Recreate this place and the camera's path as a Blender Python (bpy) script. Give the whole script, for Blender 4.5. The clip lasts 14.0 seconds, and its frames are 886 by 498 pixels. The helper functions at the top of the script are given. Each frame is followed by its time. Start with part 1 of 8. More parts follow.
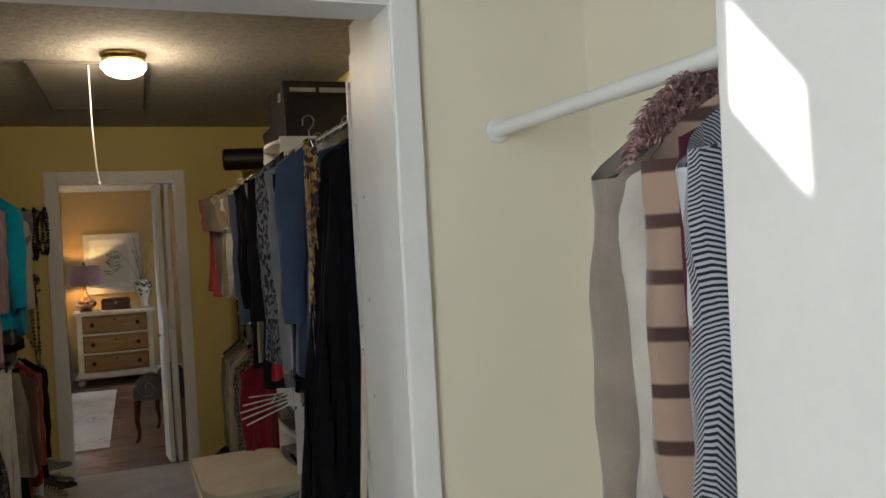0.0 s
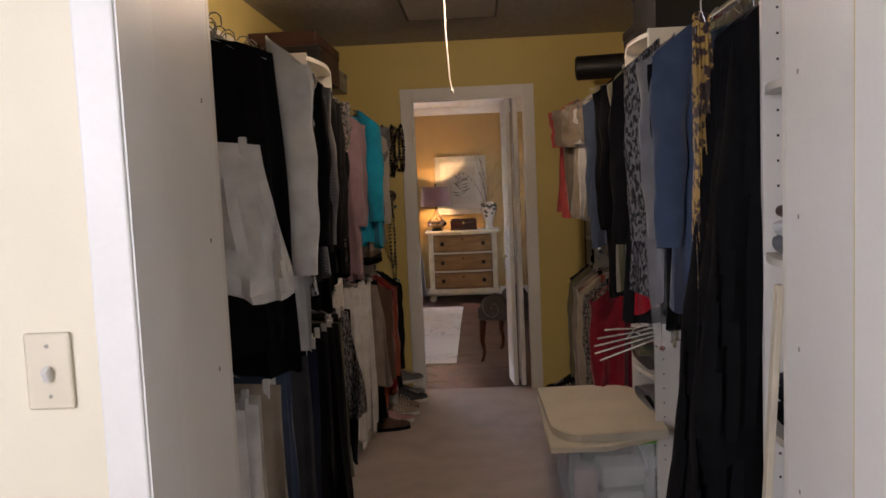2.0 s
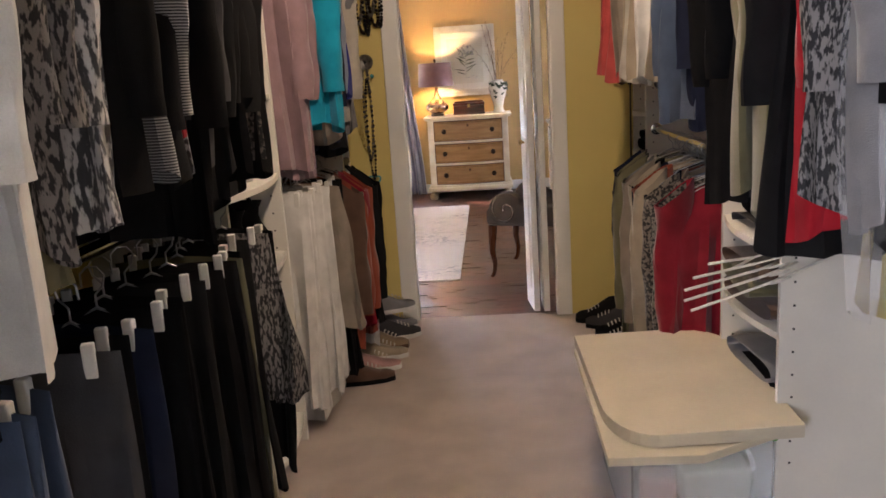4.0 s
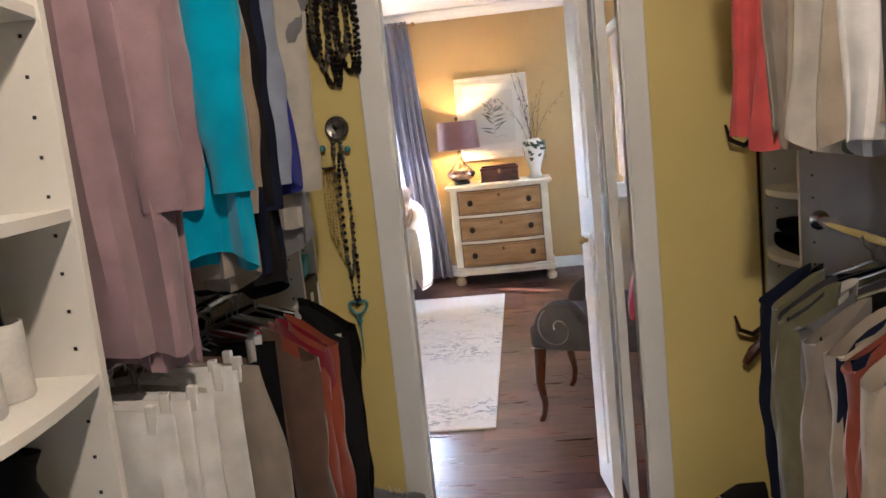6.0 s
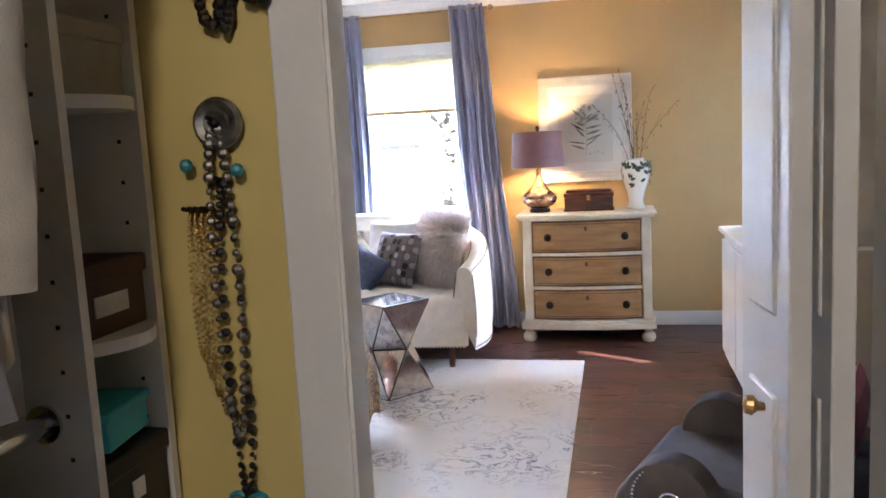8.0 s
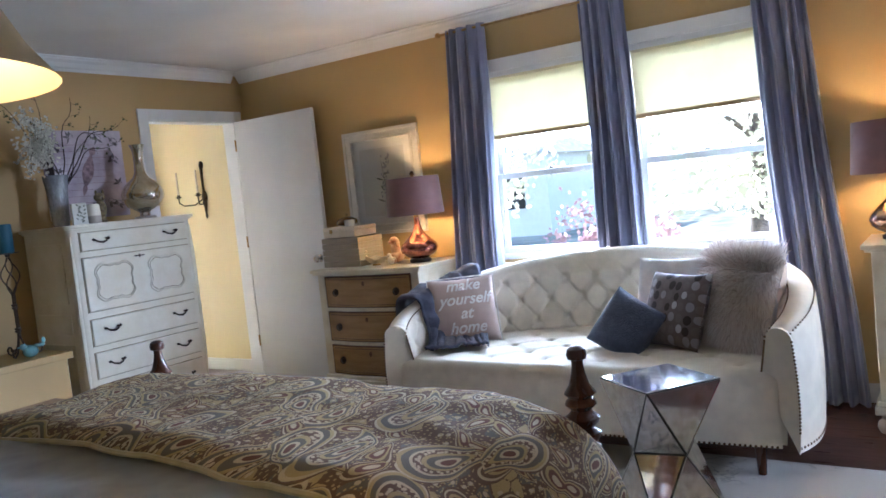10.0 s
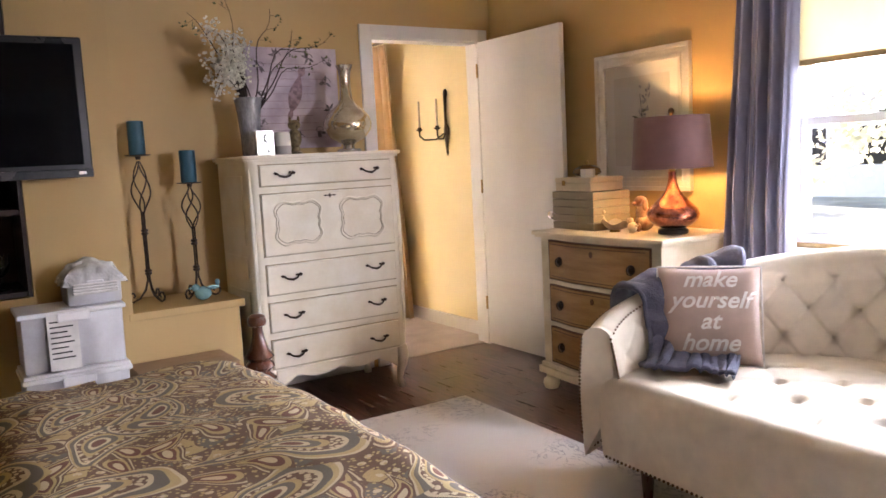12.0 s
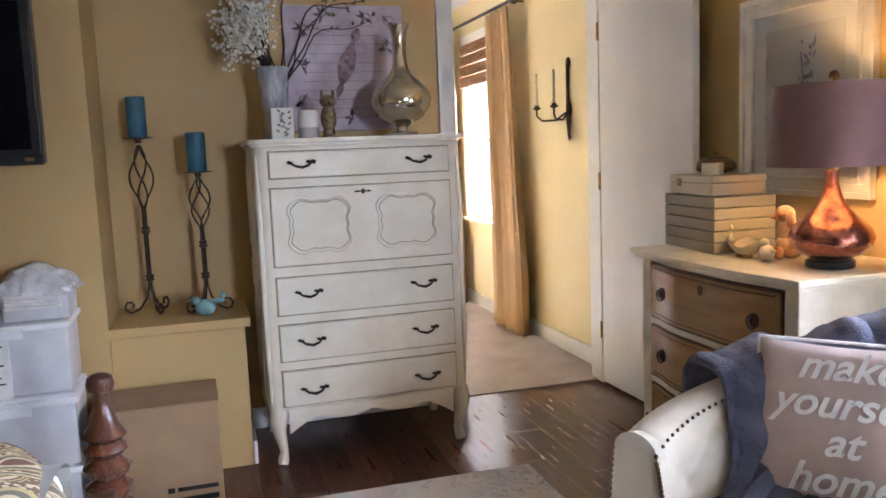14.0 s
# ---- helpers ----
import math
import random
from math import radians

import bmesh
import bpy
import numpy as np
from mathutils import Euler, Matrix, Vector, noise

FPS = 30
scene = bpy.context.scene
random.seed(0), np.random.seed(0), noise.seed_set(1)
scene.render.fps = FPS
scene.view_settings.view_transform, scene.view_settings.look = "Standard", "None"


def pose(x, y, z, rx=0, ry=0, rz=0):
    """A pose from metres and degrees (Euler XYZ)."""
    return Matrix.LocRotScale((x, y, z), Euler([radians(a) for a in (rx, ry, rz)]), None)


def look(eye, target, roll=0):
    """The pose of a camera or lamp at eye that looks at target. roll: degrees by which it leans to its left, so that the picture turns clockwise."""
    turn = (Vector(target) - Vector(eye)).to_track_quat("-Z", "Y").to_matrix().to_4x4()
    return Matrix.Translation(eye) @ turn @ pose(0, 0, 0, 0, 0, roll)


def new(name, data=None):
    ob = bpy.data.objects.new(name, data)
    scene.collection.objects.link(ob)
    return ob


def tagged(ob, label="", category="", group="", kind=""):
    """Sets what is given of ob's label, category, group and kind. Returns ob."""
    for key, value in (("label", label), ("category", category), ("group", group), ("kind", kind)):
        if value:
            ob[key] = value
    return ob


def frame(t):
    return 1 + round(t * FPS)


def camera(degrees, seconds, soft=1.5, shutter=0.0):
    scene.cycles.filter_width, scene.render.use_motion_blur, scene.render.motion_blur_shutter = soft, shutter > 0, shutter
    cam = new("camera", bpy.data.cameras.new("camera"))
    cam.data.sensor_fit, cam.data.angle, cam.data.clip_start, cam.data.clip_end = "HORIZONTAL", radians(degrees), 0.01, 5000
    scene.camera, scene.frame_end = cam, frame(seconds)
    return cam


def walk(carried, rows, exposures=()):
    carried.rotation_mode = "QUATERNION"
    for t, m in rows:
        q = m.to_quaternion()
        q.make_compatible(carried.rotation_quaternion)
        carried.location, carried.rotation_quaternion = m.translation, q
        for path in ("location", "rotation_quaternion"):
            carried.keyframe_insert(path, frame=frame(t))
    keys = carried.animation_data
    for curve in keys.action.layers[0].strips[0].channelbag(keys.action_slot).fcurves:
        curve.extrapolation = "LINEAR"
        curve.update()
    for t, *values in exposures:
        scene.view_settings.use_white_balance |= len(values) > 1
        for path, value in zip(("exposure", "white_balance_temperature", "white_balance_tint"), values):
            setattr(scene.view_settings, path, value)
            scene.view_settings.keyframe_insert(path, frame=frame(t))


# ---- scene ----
cam = camera(58.3, 14.0, soft=1.6)
PATH = [
    (0, (0.463, -0.06, 1.587), (1.188, 1.803, 1.552), -3.0),
    (0.5, (0.414, -0.063, 1.623), (0.894, 1.874, 1.762), -4.0),
    (1, (0.379, 0.031, 1.594), (0.557, 2.023, 1.645), -3.9),
    (1.5, (0.408, 0.221, 1.564), (0.397, 2.221, 1.529), -3.9),
    (2, (0.431, 0.465, 1.52), (0.336, 2.455, 1.348), -2.5),
    (2.5, (0.412, 0.728, 1.49), (0.322, 2.703, 1.186), -2.9),
    (2.7, (0.415, 0.835, 1.478), (0.327, 2.804, 1.142), -3.0),
    (4.8, (0.444, 2.541, 1.316), (0.271, 4.483, 0.87), -4.0),
    (5, (0.438, 2.68, 1.329), (0.258, 4.622, 0.888), -4.0),
    (5.5, (0.405, 3.068, 1.346), (0.23, 5.023, 0.963), -5.5),
    (6, (0.406, 3.443, 1.382), (0.197, 5.41, 1.087), -6.0),
    (6.5, (0.366, 3.817, 1.376), (0.155, 5.784, 1.079), -7.1),
    (7, (0.398, 4.19, 1.347), (0.161, 6.153, 1.041), -7.8),
    (7.2, (0.419, 4.35, 1.355), (0.173, 6.311, 1.051), -5.9),
    (9.3, (0.292, 5.835, 1.376), (-0.339, 7.726, 1.214), -5.0),
    (9.5, (0.263, 5.956, 1.357), (-0.419, 7.83, 1.203), -5.3),
    (10, (0.17, 6.302, 1.319), (-0.94, 7.96, 1.179), -6.1),
    (10.5, (0.068, 6.558, 1.306), (-1.182, 8.106, 1.099), -5.9),
    (11, (-0.063, 6.82, 1.308), (-1.449, 8.24, 1.049), -5.9),
    (11.5, (-0.147, 7.226, 1.29), (-1.763, 8.381, 1.061), -3.5),
    (12, (-0.255, 7.574, 1.302), (-1.929, 8.644, 1.074), -2.9),
    (12.5, (-0.354, 7.904, 1.307), (-2.038, 8.961, 1.091), -3.3),
    (13, (-0.467, 8.225, 1.314), (-2.293, 9.015, 1.107), -2.6),
    (13.5, (-0.655, 8.491, 1.31), (-2.506, 9.217, 1.098), -2.0),
    (14, (-0.881, 8.717, 1.292), (-2.781, 9.289, 1.044), -2.3),
]
EXPOSURE = [(0.0, 1.5, 6300, 11), (0.5, 1.2, 6900, 13), (1.0, 1.05, 6700, 14), (1.5, 1.3, 6400, 17), (2.0, 1.9, 6500, 26), (2.7, 2.5, 6700, 27), (5.0, 3.45, 6000, 20), (5.5, 3.55, 5850, 19), (6.5, 3.3, 5500, 18), (7.2, 3.55, 5500, 20),
            (9.3, 2.28, 5000, 15), (10.0, 2.13, 5200, 14), (11.0, 2.35, 6600, 24), (12.0, 2.45, 6800, 27), (13.0, 2.1, 6400, 22), (14.0, 2.2, 5900, 20)]
walk(cam, [(t, look(eye, target, roll)) for t, eye, target, roll in PATH], EXPOSURE)

# ---- world, sun, large lights ----
world = bpy.data.worlds.new("sky")
scene.world = world
world.use_nodes = True
wn = world.node_tree.nodes
sky = wn.new("ShaderNodeTexSky")
sky.sky_type, sky.sun_disc = "NISHITA", False
SUN_WAY = Vector((0.863, -0.505, -0.577))          # the way that sunlight travels
sky.sun_elevation = math.atan2(0.577, 1.0)
sky.sun_rotation = math.atan2(-SUN_WAY.x, -SUN_WAY.y)
wn["Background"].inputs[1].default_value = 0.15
world.node_tree.links.new(sky.outputs[0], wn["Background"].inputs[0])
sun_data = bpy.data.lights.new("sun", "SUN")
sun_data.energy, sun_data.angle, sun_data.color = 5.0, radians(0.53), (1.0, 0.93, 0.82)
sun = new("sun", sun_data)
sun.matrix_world = look((0, 0, 8), Vector((0, 0, 8)) + SUN_WAY)


def area(name, eye, target, sx, sy, watts, color):
    data = bpy.data.lights.new(name, "AREA")
    data.shape, data.size, data.size_y, data.energy, data.color = "RECTANGLE", sx, sy, watts, color
    ob = new(name, data)
    ob.matrix_world = look(eye, target)
    return ob


def bulb(name, place, watts, color, size=0.04):
    data = bpy.data.lights.new(name, "POINT")
    data.energy, data.color, data.shadow_soft_size = watts, color, size
    ob = new(name, data)
    ob.location = place
    return ob


# area lamps that stand in for skylight through the windows
area("window_daylight", (-1.55, 16.0, 4.2), (-1.55, 8.6, 0.8), 11.0, 5.0, 2100, (0.76, 0.87, 1.0))
# fill from the right, through an opening added to the end wall
area("end_opening_fill", (4.6, 10.75, 1.75), (-2.5, 8.9, 1.2), 1.0, 1.4, 85, (0.80, 0.89, 1.0))
area("hall_daylight", (-6.72, 11.6, 2.5), (-6.3, 9.4, 0.6), 1.4, 1.2, 1800, (0.90, 0.94, 1.0))
# added fill inside the entry room, with no window behind it
area("entry_fill", (-1.3, -1.1, 1.75), (1.4, 1.35, 1.5), 1.1, 1.4, 17, (0.88, 0.95, 1.0))
bulb("closet_bulb", (0.468, 3.86, 2.425), 6.5, (1.0, 0.80, 0.55), 0.05)
bulb("dresser_lamp_bulb", (-0.115, 10.575, 1.30), 3.2, (1.0, 0.62, 0.25))
bulb("corner_lamp_bulb", (-2.875, 10.575, 1.30), 3.2, (1.0, 0.62, 0.25))
bulb("bedside_bulb", (-0.665, 6.62, 1.58), 1.6, (1.0, 0.72, 0.40))


# ---- materials ----
def mat(name, color, rough=0.6, metal=0.0, vary=0.12, scale=8.0, bump=0.15, grain=120.0, spec=0.4, second=None,
        stretch=(1, 1, 1), coat=0.0, sheen=0.0, by_piece=0.0, depth=0.002):
    """A surface with colour drift at two scales, fine relief and uneven gloss."""
    m = bpy.data.materials.new(name)
    m.use_nodes = True
    nt = m.node_tree
    n, l = nt.nodes, nt.links
    b = n["Principled BSDF"]
    co = n.new("ShaderNodeTexCoord")
    mp = n.new("ShaderNodeMapping")
    mp.inputs["Scale"].default_value = stretch
    l.new(co.outputs["Object"], mp.inputs[0])
    big = n.new("ShaderNodeTexNoise")
    big.inputs["Scale"].default_value, big.inputs["Detail"].default_value = scale, 5
    fine = n.new("ShaderNodeTexNoise")
    fine.inputs["Scale"].default_value, fine.inputs["Detail"].default_value = grain, 3
    l.new(mp.outputs[0], big.inputs["Vector"])
    l.new(mp.outputs[0], fine.inputs["Vector"])
    mix = n.new("ShaderNodeMix")
    mix.data_type = "RGBA"
    second = second or [c * (1 - 2.2 * vary) for c in color]
    mix.inputs["A"].default_value, mix.inputs["B"].default_value = (*color, 1), (*second, 1)
    ramp = n.new("ShaderNodeMapRange")
    ramp.inputs["From Min"].default_value, ramp.inputs["From Max"].default_value = 0.35, 0.68
    l.new(big.outputs["Fac"], ramp.inputs["Value"])
    l.new(ramp.outputs[0], mix.inputs["Factor"])
    hsv = n.new("ShaderNodeHueSaturation")
    l.new(mix.outputs["Result"], hsv.inputs["Color"])
    val = n.new("ShaderNodeMapRange")
    val.inputs["To Min"].default_value, val.inputs["To Max"].default_value = 1 - vary, 1 + vary
    l.new(fine.outputs["Fac"], val.inputs["Value"])
    if by_piece:
        info = n.new("ShaderNodeObjectInfo")
        pv = n.new("ShaderNodeMapRange")
        pv.inputs["To Min"].default_value, pv.inputs["To Max"].default_value = 1 - by_piece, 1 + by_piece
        l.new(info.outputs["Random"], pv.inputs["Value"])
        mul = n.new("ShaderNodeMath")
        mul.operation = "MULTIPLY"
        l.new(val.outputs[0], mul.inputs[0])
        l.new(pv.outputs[0], mul.inputs[1])
        l.new(mul.outputs[0], hsv.inputs["Value"])
    else:
        l.new(val.outputs[0], hsv.inputs["Value"])
    l.new(hsv.outputs[0], b.inputs["Base Color"])
    rr = n.new("ShaderNodeMapRange")
    rr.inputs["To Min"].default_value, rr.inputs["To Max"].default_value = max(0.02, rough - 0.1), min(1, rough + 0.1)
    l.new(big.outputs["Fac"], rr.inputs["Value"])
    l.new(rr.outputs[0], b.inputs["Roughness"])
    b.inputs["Metallic"].default_value = metal
    b.inputs["Specular IOR Level"].default_value = spec
    b.inputs["Coat Weight"].default_value = coat
    b.inputs["Sheen Weight"].default_value = sheen
    if bump:
        bp = n.new("ShaderNodeBump")
        bp.inputs["Strength"].default_value, bp.inputs["Distance"].default_value = bump, depth
        l.new(fine.outputs["Fac"], bp.inputs["Height"])
        l.new(bp.outputs[0], b.inputs["Normal"])
    return m


def fabric(name, color, rough=0.9, vary=0.10, second=None, sheen=0.3):
    return mat(name, color, rough, vary=vary, scale=14, bump=0.35, grain=420, spec=0.12, second=second, sheen=sheen if max(color) > 0.1 else 0.0)


def glow(name, color, strength):
    m = bpy.data.materials.new(name)
    m.use_nodes = True
    b = m.node_tree.nodes["Principled BSDF"]
    b.inputs["Base Color"].default_value = (*color, 1)
    b.inputs["Emission Color"].default_value = (*color, 1)
    b.inputs["Emission Strength"].default_value = strength
    return m


def glass(name, color=(1, 1, 1), rough=0.0, weight=1.0, ior=1.45):
    m = bpy.data.materials.new(name)
    m.use_nodes = True
    b = m.node_tree.nodes["Principled BSDF"]
    b.inputs["Base Color"].default_value = (*color, 1)
    b.inputs["Roughness"].default_value = rough
    b.inputs["Transmission Weight"].default_value = weight
    b.inputs["IOR"].default_value = ior
    return m


def node(m, kind, **ins):
    n = m.node_tree.nodes.new(kind)
    for k, v in ins.items():
        n.inputs[k.replace("_", " ")].default_value = v
    return n


def paint(m, socket):
    """Puts a colour socket in place of the base colour of m."""
    m.node_tree.links.new(socket, m.node_tree.nodes["Principled BSDF"].inputs["Base Color"])
    return m


def ramp(m, source, stops, hard=False):
    r = m.node_tree.nodes.new("ShaderNodeValToRGB")
    r.color_ramp.interpolation = "CONSTANT" if hard else "LINEAR"
    el = r.color_ramp.elements
    while len(el) < len(stops):
        el.new(0.5)
    for e, (p, c) in zip(el, stops):
        e.position, e.color = p, (*c, 1)
    m.node_tree.links.new(source, r.inputs[0])
    return r.outputs[0]


def see_through(m, color, share=0.5):
    """Lets thin leaves or cloth glow with the light behind them."""
    l = m.node_tree.links
    t = node(m, "ShaderNodeBsdfTranslucent", Color=(*color, 1))
    mx = node(m, "ShaderNodeMixShader", Fac=share)
    l.new(m.node_tree.nodes["Principled BSDF"].outputs[0], mx.inputs[1])
    l.new(t.outputs[0], mx.inputs[2])
    l.new(mx.outputs[0], m.node_tree.nodes["Material Output"].inputs[0])


CREAM_WALL = mat("cream_wall_paint", (0.80, 0.75, 0.60), 0.6, vary=0.03, scale=1.5, bump=0.12, grain=260)
YELLOW_WALL = mat("yellow_wall_paint", (0.69, 0.56, 0.20), 0.6, vary=0.04, scale=1.5, bump=0.15, grain=240)
GOLD_WALL = mat("ochre_wall_paint", (0.51, 0.35, 0.145), 0.55, vary=0.04, scale=1.3, bump=0.15, grain=240)
HALL_WALL = mat("hall_wall_paint", (0.74, 0.63, 0.36), 0.6, vary=0.03, scale=1.3, bump=0.12, grain=240)
WHITE = mat("white_trim_paint", (0.80, 0.80, 0.78), 0.38, vary=0.03, scale=3, bump=0.06, grain=90)
WHITE_DOOR = mat("white_door_paint", (0.78, 0.78, 0.76), 0.42, vary=0.03, scale=3, bump=0.05, grain=60)
CEILING = mat("ceiling_paint", (0.78, 0.77, 0.75), 0.85, vary=0.04, scale=2, bump=0.2, grain=160)
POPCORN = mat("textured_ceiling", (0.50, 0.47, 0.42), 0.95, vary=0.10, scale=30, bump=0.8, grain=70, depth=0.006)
CARPET = mat("beige_carpet", (0.56, 0.47, 0.42), 0.98, vary=0.10, scale=5, bump=0.9, grain=330, spec=0.1, sheen=0.3, depth=0.006)
PLANK = mat("dark_plank", (0.105, 0.042, 0.026), 0.30, vary=0.28, scale=5, bump=0.12, grain=38, second=(0.045, 0.016, 0.011),
            stretch=(0.7, 9, 9), spec=0.5, by_piece=0.35)
MELAMINE = mat("white_melamine", (0.74, 0.72, 0.67), 0.45, vary=0.03, scale=4, bump=0.04)
ANTIQUE = mat("antique_white_paint", (0.74, 0.69, 0.56), 0.45, vary=0.06, scale=9, bump=0.14, grain=70, second=(0.64, 0.57, 0.42))
HONEY = mat("honey_pine", (0.40, 0.235, 0.095), 0.4, vary=0.16, scale=3.2, bump=0.1, grain=34, second=(0.27, 0.145, 0.05), stretch=(0.8, 7, 7), coat=0.15)
DARKLINE = mat("dark_wood_edge", (0.13, 0.06, 0.025), 0.5)
BRONZE = mat("dark_bronze", (0.06, 0.042, 0.03), 0.38, metal=0.9, vary=0.2, scale=30)
BRASS = mat("aged_brass", (0.45, 0.30, 0.12), 0.35, metal=0.95, vary=0.2, scale=30)
IRON = mat("wrought_iron", (0.10, 0.075, 0.055), 0.45, metal=0.75, vary=0.25, scale=40)
CHROME = mat("chrome", (0.75, 0.75, 0.76), 0.15, metal=1.0, vary=0.04)
WALNUT = mat("turned_walnut", (0.10, 0.035, 0.018), 0.28, vary=0.25, scale=4, bump=0.08, grain=40, stretch=(6, 6, 1), coat=0.35)
SOFA = fabric("cream_linen", (0.76, 0.69, 0.57), vary=0.05, sheen=0.0)
BLACK = mat("black_plastic", (0.012, 0.012, 0.013), 0.3, vary=0.1)
GREY_CLOTH = fabric("grey_upholstery", (0.10, 0.095, 0.10), vary=0.08)


# ---- mesh tools ----
def bm_box(x0, x1, y0, y1, z0, z1, bevel=0.0, seg=2):
    bm = bmesh.new()
    bmesh.ops.create_cube(bm, size=1.0)
    for v in bm.verts:
        v.co = Vector(((x0 + x1) / 2 + v.co.x * (x1 - x0), (y0 + y1) / 2 + v.co.y * (y1 - y0), (z0 + z1) / 2 + v.co.z * (z1 - z0)))
    if bevel:
        bmesh.ops.bevel(bm, geom=list(bm.edges), offset=bevel, segments=seg, affect="EDGES", profile=0.5)
    return bm


def bm_join(*bms):
    out = bmesh.new()
    for b in bms:
        me = bpy.data.meshes.new("tmp")
        b.to_mesh(me)
        out.from_mesh(me)
        bpy.data.meshes.remove(me)
        b.free()
    return out


def bm_move(bm, m):
    bmesh.ops.transform(bm, matrix=m, verts=bm.verts)
    return bm


def bm_lathe(profile, seg=28, cap=True):
    """A turned body round z; profile: rows of (radius, height)."""
    bm = bmesh.new()
    rings = []
    for r, z in profile:
        rings.append([bm.verts.new((r * math.cos(2 * math.pi * k / seg), r * math.sin(2 * math.pi * k / seg), z)) for k in range(seg)])
    for a, b in zip(rings, rings[1:]):
        for k in range(seg):
            bm.faces.new((a[k], a[(k + 1) % seg], b[(k + 1) % seg], b[k]))
    if cap:
        bm.faces.new(rings[0][::-1])
        bm.faces.new(rings[-1])
    return bm


def bm_tube(points, r, seg=8, closed=False):
    """A round rod along points; r: one radius, or one for each point."""
    pts = [Vector(p) for p in points]
    bm = bmesh.new()
    rings = []
    n = len(pts)
    side = None
    for i, p in enumerate(pts):
        if closed:
            d = pts[(i + 1) % n] - pts[i - 1]
        else:
            d = pts[min(i + 1, n - 1)] - pts[max(i - 1, 0)]
        d.normalize()
        if side is None:
            side = d.orthogonal().normalized()
        side = (side - d * side.dot(d)).normalized()
        up = d.cross(side)
        rad = r[i] if hasattr(r, "__len__") else r
        rings.append([bm.verts.new(p + (side * math.cos(2 * math.pi * k / seg) + up * math.sin(2 * math.pi * k / seg)) * rad) for k in range(seg)])
    pairs = list(zip(rings, rings[1:])) + ([(rings[-1], rings[0])] if closed else [])
    for a, b in pairs:
        for k in range(seg):
            bm.faces.new((a[k], a[(k + 1) % seg], b[(k + 1) % seg], b[k]))
    if not closed:
        bm.faces.new(rings[0][::-1])
        bm.faces.new(rings[-1])
    return bm


def bm_prism(outline, axis, a, b, bevel=0.0):
    """An outline of 2D points drawn out along an axis from a to b. x: outline is (y, z); y: (x, z); z: (x, y)."""
    bm = bmesh.new()

    def put(p, q):
        return {"x": (q, p[0], p[1]), "y": (p[0], q, p[1]), "z": (p[0], p[1], q)}[axis]
    lo = [bm.verts.new(put(p, a)) for p in outline]
    hi = [bm.verts.new(put(p, b)) for p in outline]
    n = len(outline)
    for k in range(n):
        bm.faces.new((lo[k], lo[(k + 1) % n], hi[(k + 1) % n], hi[k]))
    bm.faces.new(lo[::-1])
    bm.faces.new(hi)
    bmesh.ops.recalc_face_normals(bm, faces=bm.faces)
    if bevel:
        bmesh.ops.bevel(bm, geom=list(bm.edges), offset=bevel, segments=2, affect="EDGES", profile=0.5)
    return bm


def bm_grid(f, nu, nv, close_u=False):
    """A sheet from f(u, v), u and v from 0 to 1."""
    bm = bmesh.new()
    rows = [[bm.verts.new(f(i / (nu if close_u else nu - 1), j / (nv - 1))) for i in range(nu)] for j in range(nv)]
    for a, b in zip(rows, rows[1:]):
        for i in range(nu if close_u else nu - 1):
            k = (i + 1) % nu
            bm.faces.new((a[i], a[k], b[k], b[i]))
    return bm


def bm_ball(r, place=(0, 0, 0), seg=12, squash=(1, 1, 1)):
    bm = bmesh.new()
    bmesh.ops.create_uvsphere(bm, u_segments=seg, v_segments=max(6, seg * 2 // 3), radius=r)
    for v in bm.verts:
        v.co = Vector((v.co.x * squash[0], v.co.y * squash[1], v.co.z * squash[2])) + Vector(place)
    return bm


def mesh_of(name, bm, material, smooth=False):
    me = bpy.data.meshes.new(name)
    bmesh.ops.recalc_face_normals(bm, faces=bm.faces)
    bm.to_mesh(me)
    bm.free()
    me.materials.append(material)
    if smooth:
        me.shade_smooth()
        me.set_sharp_from_angle(angle=radians(40))
    return me


def part(name, bm, material, parent, label="", smooth=False):
    ob = new(name, mesh_of(name, bm, material, smooth))
    ob.parent = parent
    return tagged(ob, label=label) if label else ob


def thing(name, label, category, m=None, group=""):
    ob = new(name)
    ob.empty_display_size = 0.1
    if m is not None:
        ob.matrix_basis = m
    return tagged(ob, label, category, group)


def solo(name, bm, material, label, category, m=None, group="", kind="", smooth=False):
    ob = new(name, mesh_of(name, bm, material, smooth))
    if m is not None:
        ob.matrix_basis = m
    return tagged(ob, label, category, group, kind)


def structure(name, bm, material, label, category, smooth=False):
    return solo(name, bm, material, label, category, kind="structure", smooth=smooth)


def noisy(x, y, z=0.0, s=1.0):
    return noise.noise(Vector((x * s, y * s, z * s)))


def wall_y(y0, y1, x0, x1, z0, z1, holes):
    """A wall across y with rectangular openings (x0, x1, z0, z1) through it, left to right."""
    bms, at = [], x0
    for a, b, c, d in holes:
        bms.append(bm_box(at, a, y0, y1, z0, z1))
        if c > z0:
            bms.append(bm_box(a, b, y0, y1, z0, c))
        bms.append(bm_box(a, b, y0, y1, d, z1))
        at = b
    bms.append(bm_box(at, x1, y0, y1, z0, z1))
    return bm_join(*bms)


